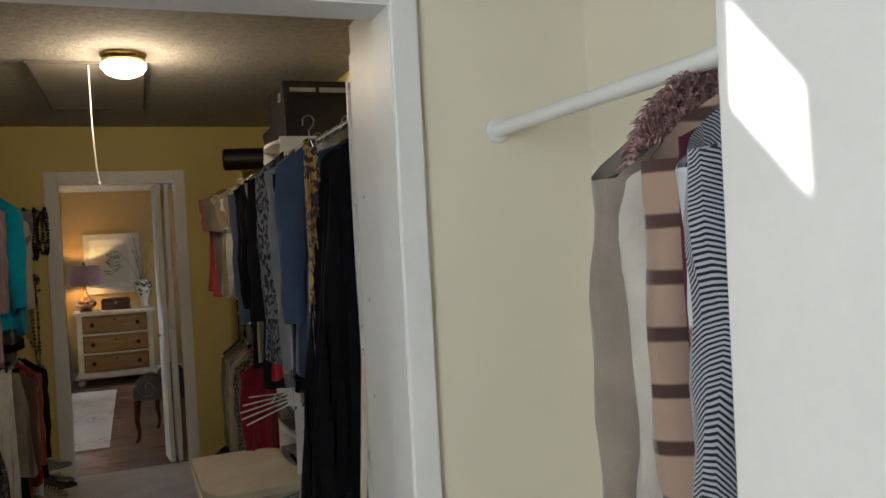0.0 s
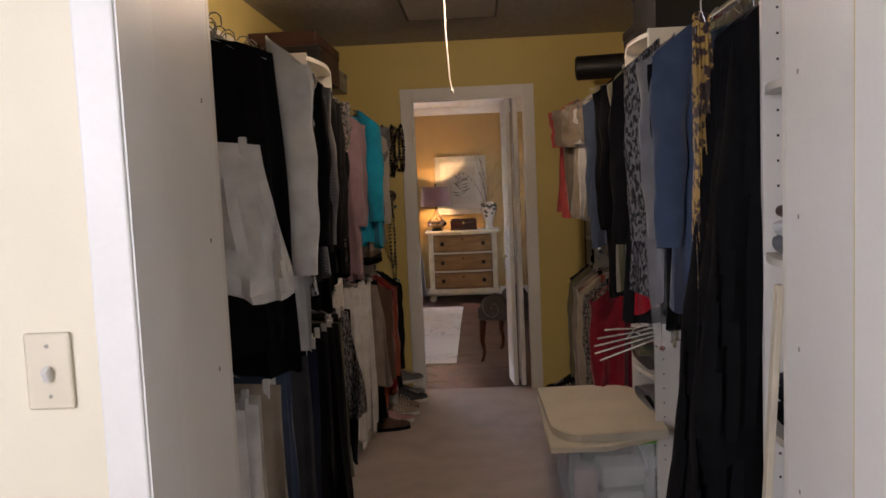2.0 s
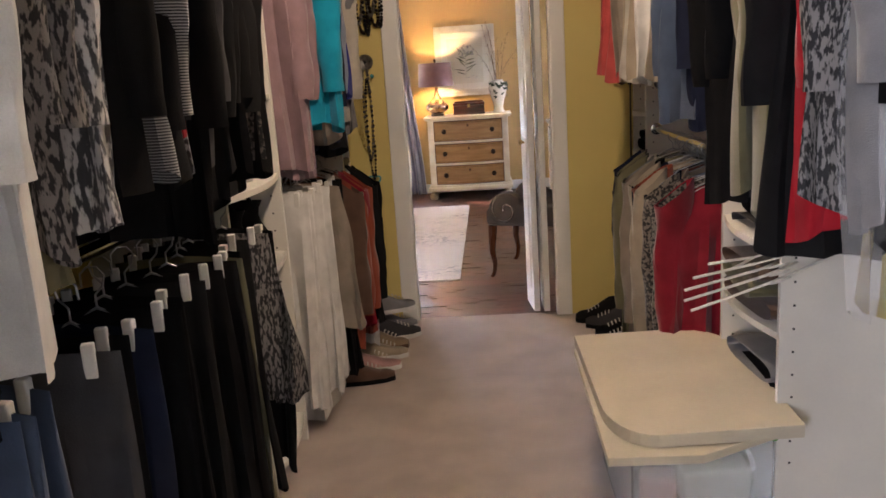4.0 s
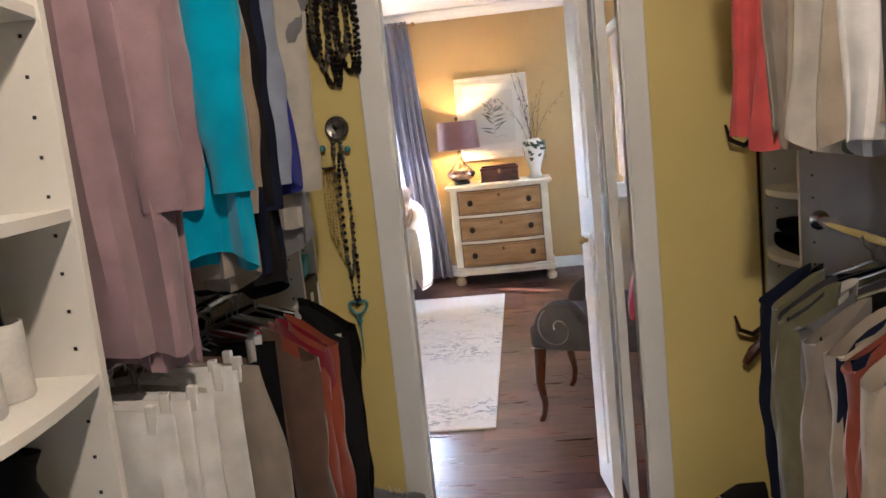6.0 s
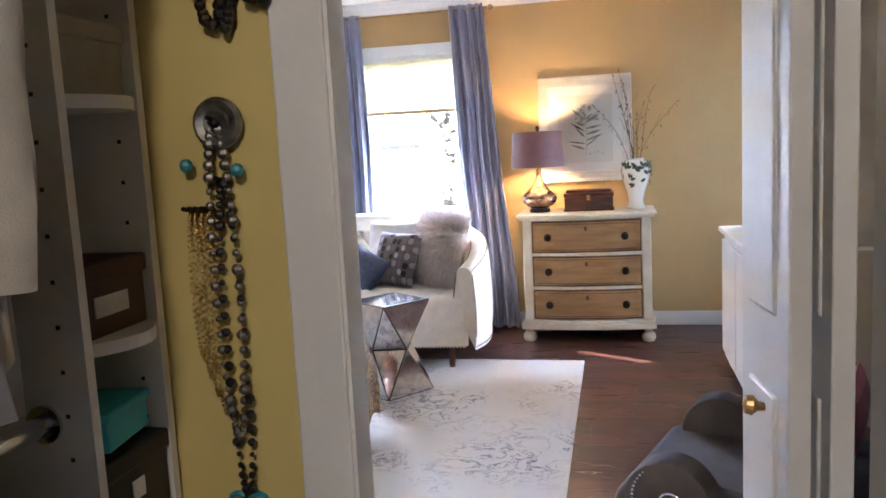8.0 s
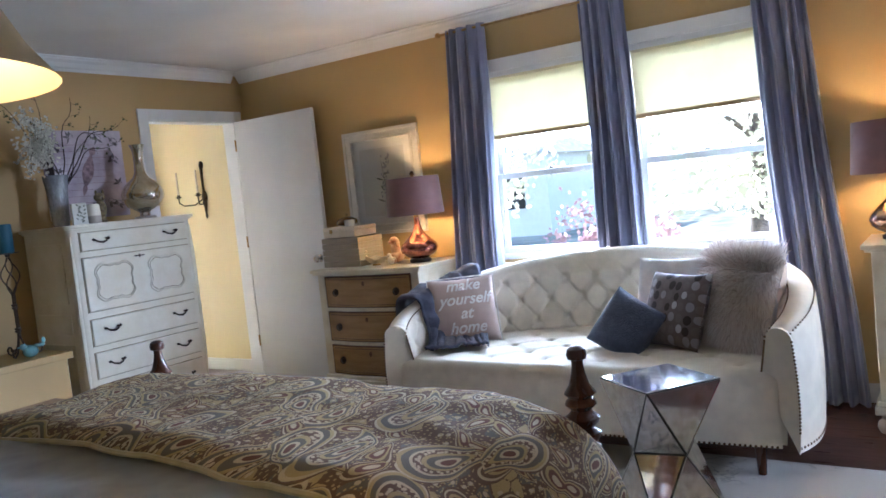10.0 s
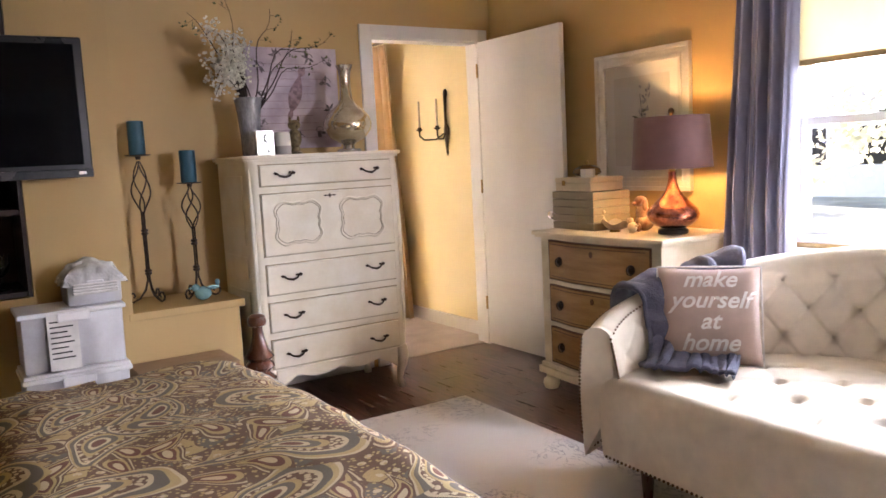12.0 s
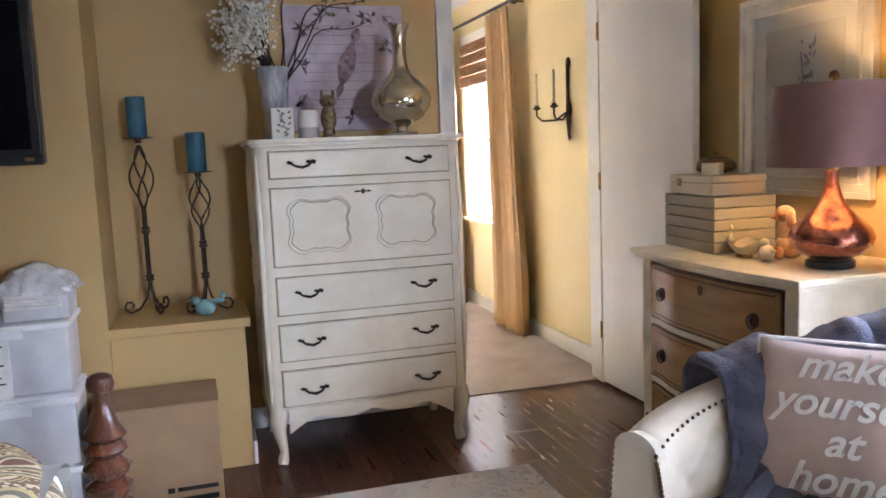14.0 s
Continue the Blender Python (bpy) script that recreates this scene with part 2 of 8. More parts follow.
def wall_x(x0, x1, y0, y1, z0, z1, holes):
    bms, at = [], y0
    for a, b, c, d in holes:
        bms.append(bm_box(x0, x1, at, a, z0, z1))
        if c > z0:
            bms.append(bm_box(x0, x1, a, b, z0, c))
        bms.append(bm_box(x0, x1, a, b, d, z1))
        at = b
    bms.append(bm_box(x0, x1, at, y1, z0, z1))
    return bm_join(*bms)


# ---- the large structure ----
H, HC = 2.445, 2.49
# entry room
# made-up, unseen ceiling hole; its outline shapes the sun patch on the wall end
SUN_PATCH_HOLE = [(0.117, 1.158), (-0.04, 1.156), (-0.205, 1.25), (-0.058, 1.262)]


def ceiling_with_hole(x0, x1, y0, y1, z, hole):
    bm = bmesh.new()
    rings = [[bm.verts.new((x, y, z)) for x, y in pts] for pts in (((x0, y0), (x1, y0), (x1, y1), (x0, y1)), hole)]
    edges = [bm.edges.new((r[k], r[(k + 1) % 4])) for r in rings for k in range(4)]
    bmesh.ops.triangle_fill(bm, use_beauty=True, use_dissolve=False, edges=edges)
    out = bmesh.ops.extrude_face_region(bm, geom=list(bm.faces))
    for v in [g for g in out["geom"] if isinstance(g, bmesh.types.BMVert)]:
        v.co.z += 0.008
    return bm


structure("floor_1", bm_box(-1.7, 1.56, -1.9, 1.67, -0.1, 0.0), CARPET, "beige carpet of the entry room", "floor")
structure("wall_entry_front", wall_y(1.592, 1.70, -1.7, 1.62, 0, H, [(-0.083, 1.017, 0, 2.11)]), CREAM_WALL, "cream painted wall with a cased opening", "wall")
structure("wall_entry_left", bm_box(-1.75, -1.63, -1.9, 1.592, 0, H), CREAM_WALL, "plain cream painted wall", "wall")
structure("wall_entry_back", bm_box(-1.75, 1.62, -2.02, -1.9, 0, H), CREAM_WALL, "plain cream wall", "wall")
structure("wall_alcove_back", bm_box(1.50, 1.62, -1.9, 1.592, 0, H), CREAM_WALL, "cream back wall of the hanging alcove", "wall")
structure("wall_alcove_front", bm_box(1.058, 1.16, -1.9, 0.63, 0, H, 0.004), WHITE_DOOR, "white wall end beside the hanging alcove", "wall")
structure("ceiling_entry", ceiling_with_hole(-1.75, 1.62, -2.02, 1.70, H, SUN_PATCH_HOLE), CEILING, "white entry ceiling with an added hole that shapes the sun patch", "ceiling")
# cased opening to the closet
structure("door_frame_1", bm_join(
    bm_box(-0.128, -0.066, 1.570, 1.592, 0, 2.155, 0.004), bm_box(1.004, 1.066, 1.570, 1.592, 0, 2.155, 0.004),
    bm_box(-0.066, 1.004, 1.570, 1.592, 2.092, 2.155, 0.004)), WHITE, "white painted casing round the closet opening", "door frame")
structure("jamb_1", bm_join(
    bm_box(-0.083, -0.063, 1.575, 1.70, 0, 2.088), bm_box(1.001, 1.017, 1.575, 1.70, 0, 2.088), bm_box(-0.063, 1.001, 1.575, 1.70, 2.088, 2.109),
    bm_box(-0.150, -0.130, 1.742, 2.16, 0.001, 2.20, 0.002), bm_box(1.072, 1.092, 1.742, 2.16, 0.001, 2.20, 0.002)), WHITE, "white jamb panels lining the closet opening", "door jamb")
structure("jamb_screw_mark", bm_join(*[bm_box(x, x + 0.002, y, y + 0.006, z, z + 0.009) for x in (-0.131, 1.071) for y in (1.842, 2.09) for z in (1.412, 1.14, 0.84, 1.70)]), mat("filler_mark", (0.35, 0.33, 0.30), 0.8), "small dark nail marks on the jamb", "nail mark")
# closet
structure("floor_2", bm_box(-0.80, 1.62, 1.67, 6.165, -0.1, 0.0), CARPET, "beige closet carpet", "floor")
structure("wall_closet_left", bm_box(-0.865, -0.745, 1.70, 6.125, 0, HC), YELLOW_WALL, "yellow closet wall", "wall")
structure("wall_closet_right", bm_box(1.585, 1.705, 1.70, 6.125, 0, HC), YELLOW_WALL, "yellow closet wall", "wall")
structure("wall_closet_front", bm_join(bm_box(-0.745, -0.084, 1.702, 1.74, 0, HC), bm_box(1.018, 1.585, 1.702, 1.74, 0, HC), bm_box(-0.084, 1.018, 1.702, 1.74, 2.11, HC)), YELLOW_WALL, "yellow inner face of the closet's front wall", "wall")
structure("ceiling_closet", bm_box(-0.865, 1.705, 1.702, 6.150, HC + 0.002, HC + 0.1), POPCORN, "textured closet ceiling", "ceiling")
structure("wall_closet_end", wall_y(6.125, 6.150, -0.865, 1.705, 0, HC, [(-0.02, 0.775, 0, 2.098)]), YELLOW_WALL, "yellow end wall of the closet with a doorway", "wall")
# bedroom
structure("wall_bedroom_near", wall_y(6.1502, 6.178, -4.68, 2.3, 0, H, [(-0.02, 0.775, 0, 2.098)]), GOLD_WALL, "ochre bedroom wall with the closet doorway", "wall")
structure("wall_window", wall_y(10.855, 11.02, -9.0, -4.68, 0, H, [(-7.15, -6.3, 0.75, 2.12)]), HALL_WALL, "cream yellow outer wall of the hall", "wall")
structure("wall_window_bedroom", wall_y(10.855, 11.02, -4.68, 2.3, 0, H, [(-2.46, -1.61, 0.84, 2.06), (-1.48, -0.63, 0.84, 2.06)]), GOLD_WALL, "ochre outer wall with two sash windows", "wall")
structure("wall_bedroom_left", wall_x(-4.795, -4.675, 6.178, 10.853, 0, H, [(9.935, 10.75, 0, 2.06)]), GOLD_WALL, "ochre wall with the hall doorway", "wall")
# the opening in this wall is made up to let the fill lamp in
structure("wall_bedroom_right", wall_x(2.20, 2.32, 6.178, 10.853, 0, H, [(9.63, 10.47, 0.84, 2.06)]), GOLD_WALL, "ochre end wall with an added window opening", "wall")
structure("ceiling_bedroom", bm_box(-4.795, 2.32, 6.152, 11.02, H + 0.003, H + 0.1), CEILING, "white bedroom ceiling", "ceiling")
# hall
structure("floor_4", bm_box(-9.0, -4.72, 7.6, 10.9, -0.1, 0.006), CARPET, "beige hall carpet", "floor")
structure("wall_hall_end", bm_box(-9.12, -9.0, 7.6, 10.9, 0, H), HALL_WALL, "plain hall wall", "wall")
structure("wall_hall_side", bm_box(-9.0, -4.795, 7.5, 7.6, 0, H), HALL_WALL, "plain hall wall", "wall")
structure("ceiling_hall", bm_box(-9.12, -4.795, 7.5, 11.02, H + 0.004, H + 0.1), CEILING, "white hall ceiling", "ceiling")
# chimney breast, shelf niche and half wall
structure("wall_chimney", wall_x(-4.67, -4.20, 6.25, 8.33, 0, H, [(6.9, 7.92, 0.776, 2.25)]), GOLD_WALL, "ochre projecting wall with a built-in cabinet", "wall")
structure("wall_niche", bm_box(-4.67, -4.22, 8.332, 8.85, 0, 0.60), GOLD_WALL, "ochre half wall under the ledge", "wall")
structure("ledge", bm_box(-4.67, -4.195, 8.31, 8.875, 0.60, 0.639, 0.004), GOLD_WALL, "ochre ledge over the half wall", "ledge")


def crown(name, place, outline_axis, a, b):
    prof = [(0, 0), (0, -0.085), (0.012, -0.085), (0.018, -0.07), (0.03, -0.06), (0.045, -0.035), (0.066, -0.02), (0.07, -0.01), (0.085, -0.008), (0.085, 0)]
    px, pz, sgn = place
    return structure(name, bm_prism([(px + sgn * p, pz + q) for p, q in prof], outline_axis, a, b), WHITE, "white crown moulding", "trim")


crown("trim_window", (10.853, H, -1), "x", -4.66, 2.19)
crown("trim_left", (-4.672, H, 1), "y", 8.34, 10.76)
crown("trim_chimney", (-4.198, H, 1), "y", 6.26, 8.41)


def baseboard(name, x0, x1, y0, y1):
    return structure(name, bm_box(x0, x1, y0, y1, 0.004, 0.105, 0.004), WHITE, "white baseboard", "baseboard")


baseboard("baseboard_window", -4.66, 2.19, 10.837, 10.854)
baseboard("baseboard_left", -4.673, -4.657, 8.872, 9.83)
baseboard("baseboard_half_wall", -4.656, -4.21, 8.8515, 8.868)
baseboard("baseboard_chimney", -4.199, -4.183, 6.26, 8.32)
baseboard("baseboard_hall", -8.9, -4.81, 10.838, 10.8545)

# closet doorway to the bedroom
structure("door_frame_2", bm_join(
    bm_box(-0.098, -0.012, 6.108, 6.126, 0, 2.168, 0.004), bm_box(0.767, 0.843, 6.108, 6.126, 0, 2.168, 0.004), bm_box(-0.012, 0.767, 6.108, 6.126, 2.090, 2.168, 0.004),
    bm_box(-0.098, -0.012, 6.1775, 6.190, 0, 2.168, 0.004), bm_box(0.767, 0.843, 6.1775, 6.190, 0, 2.168, 0.004), bm_box(-0.012, 0.767, 6.1775, 6.190, 2.090, 2.168, 0.004),
    bm_box(-0.020, -0.006, 6.114, 6.187, 0, 2.090), bm_box(0.760, 0.775, 6.114, 6.187, 0, 2.090), bm_box(-0.006, 0.760, 6.114, 6.187, 2.076, 2.097)),
    WHITE, "white casing round the closet doorway", "door frame")
# hall doorway
structure("door_frame_3", bm_join(
    bm_box(-4.676, -4.658, 9.865, 9.94, 0, 2.135, 0.004), bm_box(-4.676, -4.658, 10.745, 10.82, 0, 2.135, 0.004), bm_box(-4.676, -4.658, 9.94, 10.745, 2.055, 2.135, 0.004),
    bm_box(-4.79, -4.664, 9.935, 9.95, 0, 2.055), bm_box(-4.79, -4.664, 10.735, 10.75, 0, 2.055), bm_box(-4.79, -4.664, 9.95, 10.735, 2.045, 2.06)),
    WHITE, "white casing round the hall doorway", "door frame")

# dark plank floor, laid along x
floor_3 = structure("floor_3", bm_box(-4.72, 2.25, 6.165, 10.9, -0.1, -0.012), DARKLINE, "dark wooden plank floor", "floor")
# made-up overhang, never in view, that keeps direct sun off the sofa
structure("eave", bm_box(-9.2, 2.5, 11.02, 11.86, 2.30, 2.44), WHITE, "unseen white slab added above the outer windows to block sun", "eave")


# ---- bedroom: windows, curtains, doors ----
GLASS = glass("window_glass", rough=0.0)
SHADE = mat("cream_roller_shade", (0.74, 0.66, 0.42), 0.8, vary=0.05, scale=6, bump=0.2, grain=300)
see_through(SHADE, (0.80, 0.68, 0.36), 0.09)
# hem colour carries the orange light at the shade's lower gap
HEM = mat("light_tinted_hem", (0.62, 0.42, 0.20), 0.8)
CURTAIN = mat("blue_grey_satin", (0.21, 0.22, 0.335), 0.40, vary=0.10, scale=6, bump=0.2, grain=260, stretch=(1, 1, 0.25), spec=0.5, sheen=0.4)


def sash_window(name, x0, x1, z0, z1, y, label):
    w = tagged(new(name), label, "window", kind="structure")
    w.location = ((x0 + x1) / 2, y, z0)
    hw, h = (x1 - x0) / 2, z1 - z0
    part("window_frame", bm_join(bm_box(-hw, -hw + 0.035, 0.01, 0.13, 0, h), bm_box(hw - 0.035, hw, 0.01, 0.13, 0, h),
         bm_box(-hw + 0.035, hw - 0.035, 0.01, 0.13, h - 0.035, h), bm_box(-hw + 0.035, hw - 0.035, 0.01, 0.13, 0, 0.035)), WHITE, w)
    part("casing", bm_join(bm_box(-hw - 0.066, -hw + 0.005, -0.016, -0.001, -0.02, h + 0.075, 0.004), bm_box(hw - 0.005, hw + 0.066, -0.016, -0.001, -0.02, h + 0.075, 0.004),
         bm_box(-hw + 0.005, hw - 0.005, -0.016, -0.001, h - 0.005, h + 0.075, 0.004)), WHITE, w)
    part("window_sill", bm_box(-hw - 0.08, hw + 0.08, -0.05, 0.03, -0.045, -0.021, 0.006), WHITE, w)
    mid = h * 0.43
    for nm, a, b, yy in (("upper_sash", mid, h - 0.035, 0.09), ("lower_sash", 0.035, mid + 0.035, 0.055)):
        s = part(nm, bm_join(bm_box(-hw + 0.036, -hw + 0.075, yy, yy + 0.03, a, b, 0.003), bm_box(hw - 0.075, hw - 0.036, yy, yy + 0.03, a, b, 0.003),
                 bm_box(-hw + 0.075, hw - 0.075, yy, yy + 0.03, b - 0.036, b, 0.003), bm_box(-hw + 0.075, hw - 0.075, yy, yy + 0.03, a, a + 0.04, 0.003)), WHITE, w)
        pane = part("pane", bm_box(-hw + 0.074, hw - 0.074, yy + 0.013, yy + 0.017, a + 0.03, b - 0.03), GLASS, s)
        pane.visible_shadow = False
    part("sash_lock", bm_join(bm_box(-0.03, 0.03, 0.045, 0.07, mid + 0.036, mid + 0.046, 0.003), bm_box(-0.008, 0.02, 0.04, 0.06, mid + 0.046, mid + 0.054, 0.002)), CHROME, w)
    return w


sash_window("window_1", -2.46, -1.61, 0.84, 2.06, 10.855, "white sash window with a half-drawn shade")
sash_window("window_2", -1.48, -0.63, 0.84, 2.06, 10.855, "white sash window with a half-drawn shade")
# invented window, out of view, that frames the fill lamp's opening
added_window = sash_window("added_window", -0.42, 0.42, 0, 1.22, 0, "added sash window of the end wall, out of view")
added_window.matrix_basis = pose(2.20, 10.05, 0.84, 0, 0, -90)
sash_window("window_3", -7.15, -6.3, 0.75, 2.12, 10.855, "white sash window of the hall")


def roller_shade(x0, x1, z0, z1, y):
    s = thing("roller_shade", "cream fabric roller shade half drawn down", "roller shade", pose((x0 + x1) / 2, y, z0), "bedroom shades")
    hw = (x1 - x0) / 2
    part("cloth", bm_grid(lambda u, v: (-hw + 2 * hw * u, 0.002 * math.sin(9 * u + 3 * v), v * (z1 - z0)), 14, 10), SHADE, s)
    part("hem_bar", bm_box(-hw, hw, -0.005, 0.006, -0.022, 0.004, 0.003), HEM, s)
    part("roller", bm_move(bm_lathe([(0.019, -hw), (0.019, hw)], 14), Matrix.Translation((0, 0.005, z1 - z0)) @ Matrix.Rotation(radians(90), 4, "Y")), SHADE, s)


roller_shade(-2.42, -1.65, 1.648, 2.03, 10.885)
roller_shade(-1.44, -0.67, 1.652, 2.03, 10.885)


def curtain(x0t, x1t, x0b, x1b, z0, z1, y, folds, seed, material, label, group, pocket=True):
    rng = random.Random(seed)
    ph = [rng.uniform(0, 6.28) for _ in range(4)]

    def f(u, v):
        w = 1 - v
        a, b = x0t + (x0b - x0t) * w, x1t + (x1b - x1t) * w
        warp = u + 0.03 * math.sin(5 * u + ph[0]) + 0.02 * w * math.sin(11 * u + ph[1])
        amp = 0.018 + 0.022 * w
        yy = y + amp * math.sin(2 * math.pi * folds * warp + ph[2] + 0.6 * math.sin(2.2 * w + ph[3])) + 0.012 * math.sin(2 * math.pi * folds * 2.3 * u + ph[1]) * (0.4 + w)
        xx = a + (b - a) * u + 0.008 * math.sin(3 * w + 7 * u + ph[3]) + 0.01 * w * math.sin(8 * w + ph[0])
        return (xx, yy + 0.01 * noisy(u * 5, v * 6, seed), z0 + (z1 - z0) * v)
    bm = bm_grid(f, 60, 40)
    c = solo("curtain", bm, material, label, "curtain", group=group, smooth=True)
    mod = c.modifiers.new("thickness", "SOLIDIFY")
    mod.thickness = 0.004
    return c


curtain(-2.625, -2.345, -2.74, -2.38, 0.02, 2.365, 10.765, 4.5, 1, CURTAIN, "blue-grey satin curtain hanging beside the window", "bedroom curtains")
curtain(-1.70, -1.425, -1.71, -1.38, 0.02, 2.365, 10.765, 4.5, 2, CURTAIN, "blue-grey satin curtain between two windows", "bedroom curtains")
curtain(-0.735, -0.485, -0.66, -0.31, 0.012, 2.375, 10.765, 4.5, 3, CURTAIN, "blue-grey satin curtain pooling beside the dresser", "bedroom curtains")
rod = thing("curtain_rod", "thin brass curtain rod above the windows", "curtain rod", pose(-1.56, 10.768, 2.345))
part("pole", bm_tube([(-1.11, 0, 0), (1.1, 0, 0)], 0.008), BRASS, rod)
for sx in (-1, 1):
    part("finial", bm_move(bm_lathe([(0.006, 0), (0.018, 0.008), (0.02, 0.022), (0.012, 0.034), (0.002, 0.04)], 14), Matrix.Translation((1.105 * sx, 0, 0)) @ Matrix.Rotation(radians(90 * sx), 4, "Y")), BRASS, rod)
    part("bracket", bm_join(bm_tube([(1.06 * sx, 0, -0.008), (1.06 * sx, 0.08, -0.02)], 0.006), bm_box(1.06 * sx - 0.012, 1.06 * sx + 0.012, 0.078, 0.086, -0.05, 0.01)), BRASS, rod)


def slab_door(name, label, width, height, m, knob_side, knob_z):
    d = tagged(new(name), label, "door", kind="structure")
    d.matrix_basis = m
    part("leaf", bm_box(0, width, -0.0175, 0.0175, 0.012, height, 0.003), WHITE_DOOR, d)
    for sy in (-1, 1):
        k = part("knob", bm_move(bm_lathe([(0.03, 0.0175), (0.03, 0.024), (0.011, 0.027), (0.011, 0.045), (0.026, 0.055), (0.029, 0.066), (0.022, 0.077), (0.004, 0.08)], 20),
                 Matrix.Translation((knob_side, 0, knob_z)) @ Matrix.Rotation(radians(90 * sy), 4, "X")), CHROME, d, smooth=True)
    for z in (0.25, 1.05, 1.82):
        part("hinge", bm_tube([(-0.008, -0.02, z), (-0.008, -0.02, z + 0.09)], 0.007), BRASS, d)


slab_door("door_1", "flat white hinged door standing wide open", 0.81, 2.05, pose(-4.655, 10.752, 0, 0, 0, 0.6), 0.745, 0.93)


def bifold_panel(m):
    p = part("leaf", bm_join(bm_box(0, 0.23, -0.016, 0.016, 0.02, 2.07, 0.003)), WHITE_DOOR, bifold)
    p.matrix_basis = m
    for z0, z1 in ((0.14, 0.98), (1.10, 1.90)):
        q = part("raised_panel", bm_join(bm_box(0.05, 0.18, -0.021, 0.021, z0, z1, 0.006)), WHITE_DOOR, p)
    return p


bifold = tagged(new("door_2"), "narrow white bifold closet door folded open", "door", kind="structure")
for m in (pose(0.706, 6.122, 0, 0, 0, 91), pose(0.652, 6.130, 0, 0, 0, 97)):
    bifold_panel(m)
part("knob", bm_move(bm_lathe([(0.006, 0), (0.008, 0.012), (0.016, 0.02), (0.014, 0.03), (0.002, 0.034)], 14), pose(0.622, 6.22, 0.95, 0, -83, 0)), BRASS, bifold)

# ---- dressers ----


def dresser_front(u):
    """How far the swelled front comes forward across its width."""
    return 0.030 * math.sin(math.pi * u) ** 2 + 0.012 * math.sin(2 * math.pi * u) ** 2


def swelled(x0, x1, yf, yb, z0, z1, bow, lip=0.0):
    n = 18
    pts = [(x0 + (x1 - x0) * k / n, yf - bow * dresser_front(k / n)) for k in range(n + 1)] + [(x1, yb), (x0, yb)]
    return bm_prism(pts, "z", z0, z1, lip)


def dresser(m, label):
    d = thing("dresser", label, "dresser", m, "pair of dressers")
    part("top", bm_join(swelled(-0.464, 0.464, 0.0, 0.525, 0.862, 0.882, 1.0, 0.004), swelled(-0.45, 0.45, 0.012, 0.52, 0.848, 0.862, 1.0, 0.003)), ANTIQUE, d)
    part("body", bm_box(-0.365, 0.365, 0.10, 0.515, 0.115, 0.848), ANTIQUE, d)
    for x0 in (-0.425, 0.365):
        part("side", bm_box(x0, x0 + 0.06, 0.035, 0.515, 0.115, 0.848, 0.004), ANTIQUE, d)
    for z0, z1 in ((0.368, 0.388), (0.598, 0.618), (0.838, 0.848)):
        part("rail", swelled(-0.365, 0.365, 0.035, 0.11, z0, z1, 1.0), ANTIQUE, d)
    part("plinth", bm_join(swelled(-0.45, 0.45, 0.008, 0.52, 0.095, 0.135, 1.0, 0.005), swelled(-0.437, 0.437, 0.02, 0.52, 0.135, 0.158, 1.0, 0.005)), ANTIQUE, d)
    for z0, z1 in ((0.160, 0.368), (0.388, 0.598), (0.618, 0.838)):
        front = part("drawer", swelled(-0.362, 0.362, 0.033, 0.10, z0 + 0.004, z1 - 0.004, 1.0), DARKLINE, d)
        part("drawer_front", swelled(-0.354, 0.354, 0.029, 0.06, z0 + 0.012, z1 - 0.012, 1.0, 0.002), HONEY, front)
        part("bead", bm_join(*[bm_tube([(-0.335 + 0.67 * k / 16, 0.0285 - dresser_front((k / 16) * 0.92 + 0.04), zz) for k in range(17)], 0.0022, 5) for zz in (z0 + 0.024, z1 - 0.024)]), DARKLINE, front)
        for sx in (-0.255, 0.255):
            yy = 0.029 - dresser_front((sx + 0.362) / 0.724)
            k = part("ring_pull", bm_move(bm_join(bm_lathe([(0.024, 0), (0.024, 0.004), (0.017, 0.007), (0.012, 0.013), (0.003, 0.016)], 18),
                     bm_tube([(0.021 * math.cos(a), 0.021 * math.sin(a) - 0.004, 0.011) for a in np.linspace(0, 6.283, 21)[:-1]], 0.003, 6, True)),
                     pose(sx, yy, (z0 + z1) / 2, 90, 0, 0)), BRONZE, front, smooth=True)
        part("escutcheon", bm_move(bm_prism([(0.011 * math.cos(a), 0.016 * math.sin(a)) for a in np.linspace(0, 6.283, 17)[:-1]], "z", 0, 0.004), pose(0, 0.029 - dresser_front(0.5), z1 - 0.055, 90, 0, 0)), DARKLINE, front)
    for sx in (-0.40, 0.40):
        for yy in (0.055, 0.47):
            part("bun_foot", bm_move(bm_lathe([(0.02, 0), (0.036, 0.006), (0.047, 0.03), (0.043, 0.055), (0.026, 0.07), (0.026, 0.08), (0.036, 0.096)], 22), Matrix.Translation((sx, yy, 0))), ANTIQUE, d, smooth=True)
    return d


dresser(pose(0.206, 10.312, 0), "cream dresser with three honey pine drawers beside the curtain")
dresser(pose(-3.172, 10.312, 0), "cream dresser with honey pine drawers beside the open door")

# ---- framed botanical prints ----
SILVER = mat("silver_frame", (0.72, 0.69, 0.62), 0.34, metal=0.4, vary=0.08, scale=10)
MATBOARD = mat("mat_board", (0.78, 0.77, 0.73), 0.8, vary=0.02)
PAPER = mat("print_paper", (0.72, 0.70, 0.64), 0.85, vary=0.04, scale=5)
INK = mat("grey_green_ink", (0.34, 0.35, 0.28), 0.9, vary=0.35, scale=30)
INK_PALE = mat("pale_flower_ink", (0.50, 0.50, 0.52), 0.9, vary=0.25, scale=40)
PICTURE_GLASS = glass("picture_glazing", (1, 1, 1), 0.0, 1.0, 1.30)


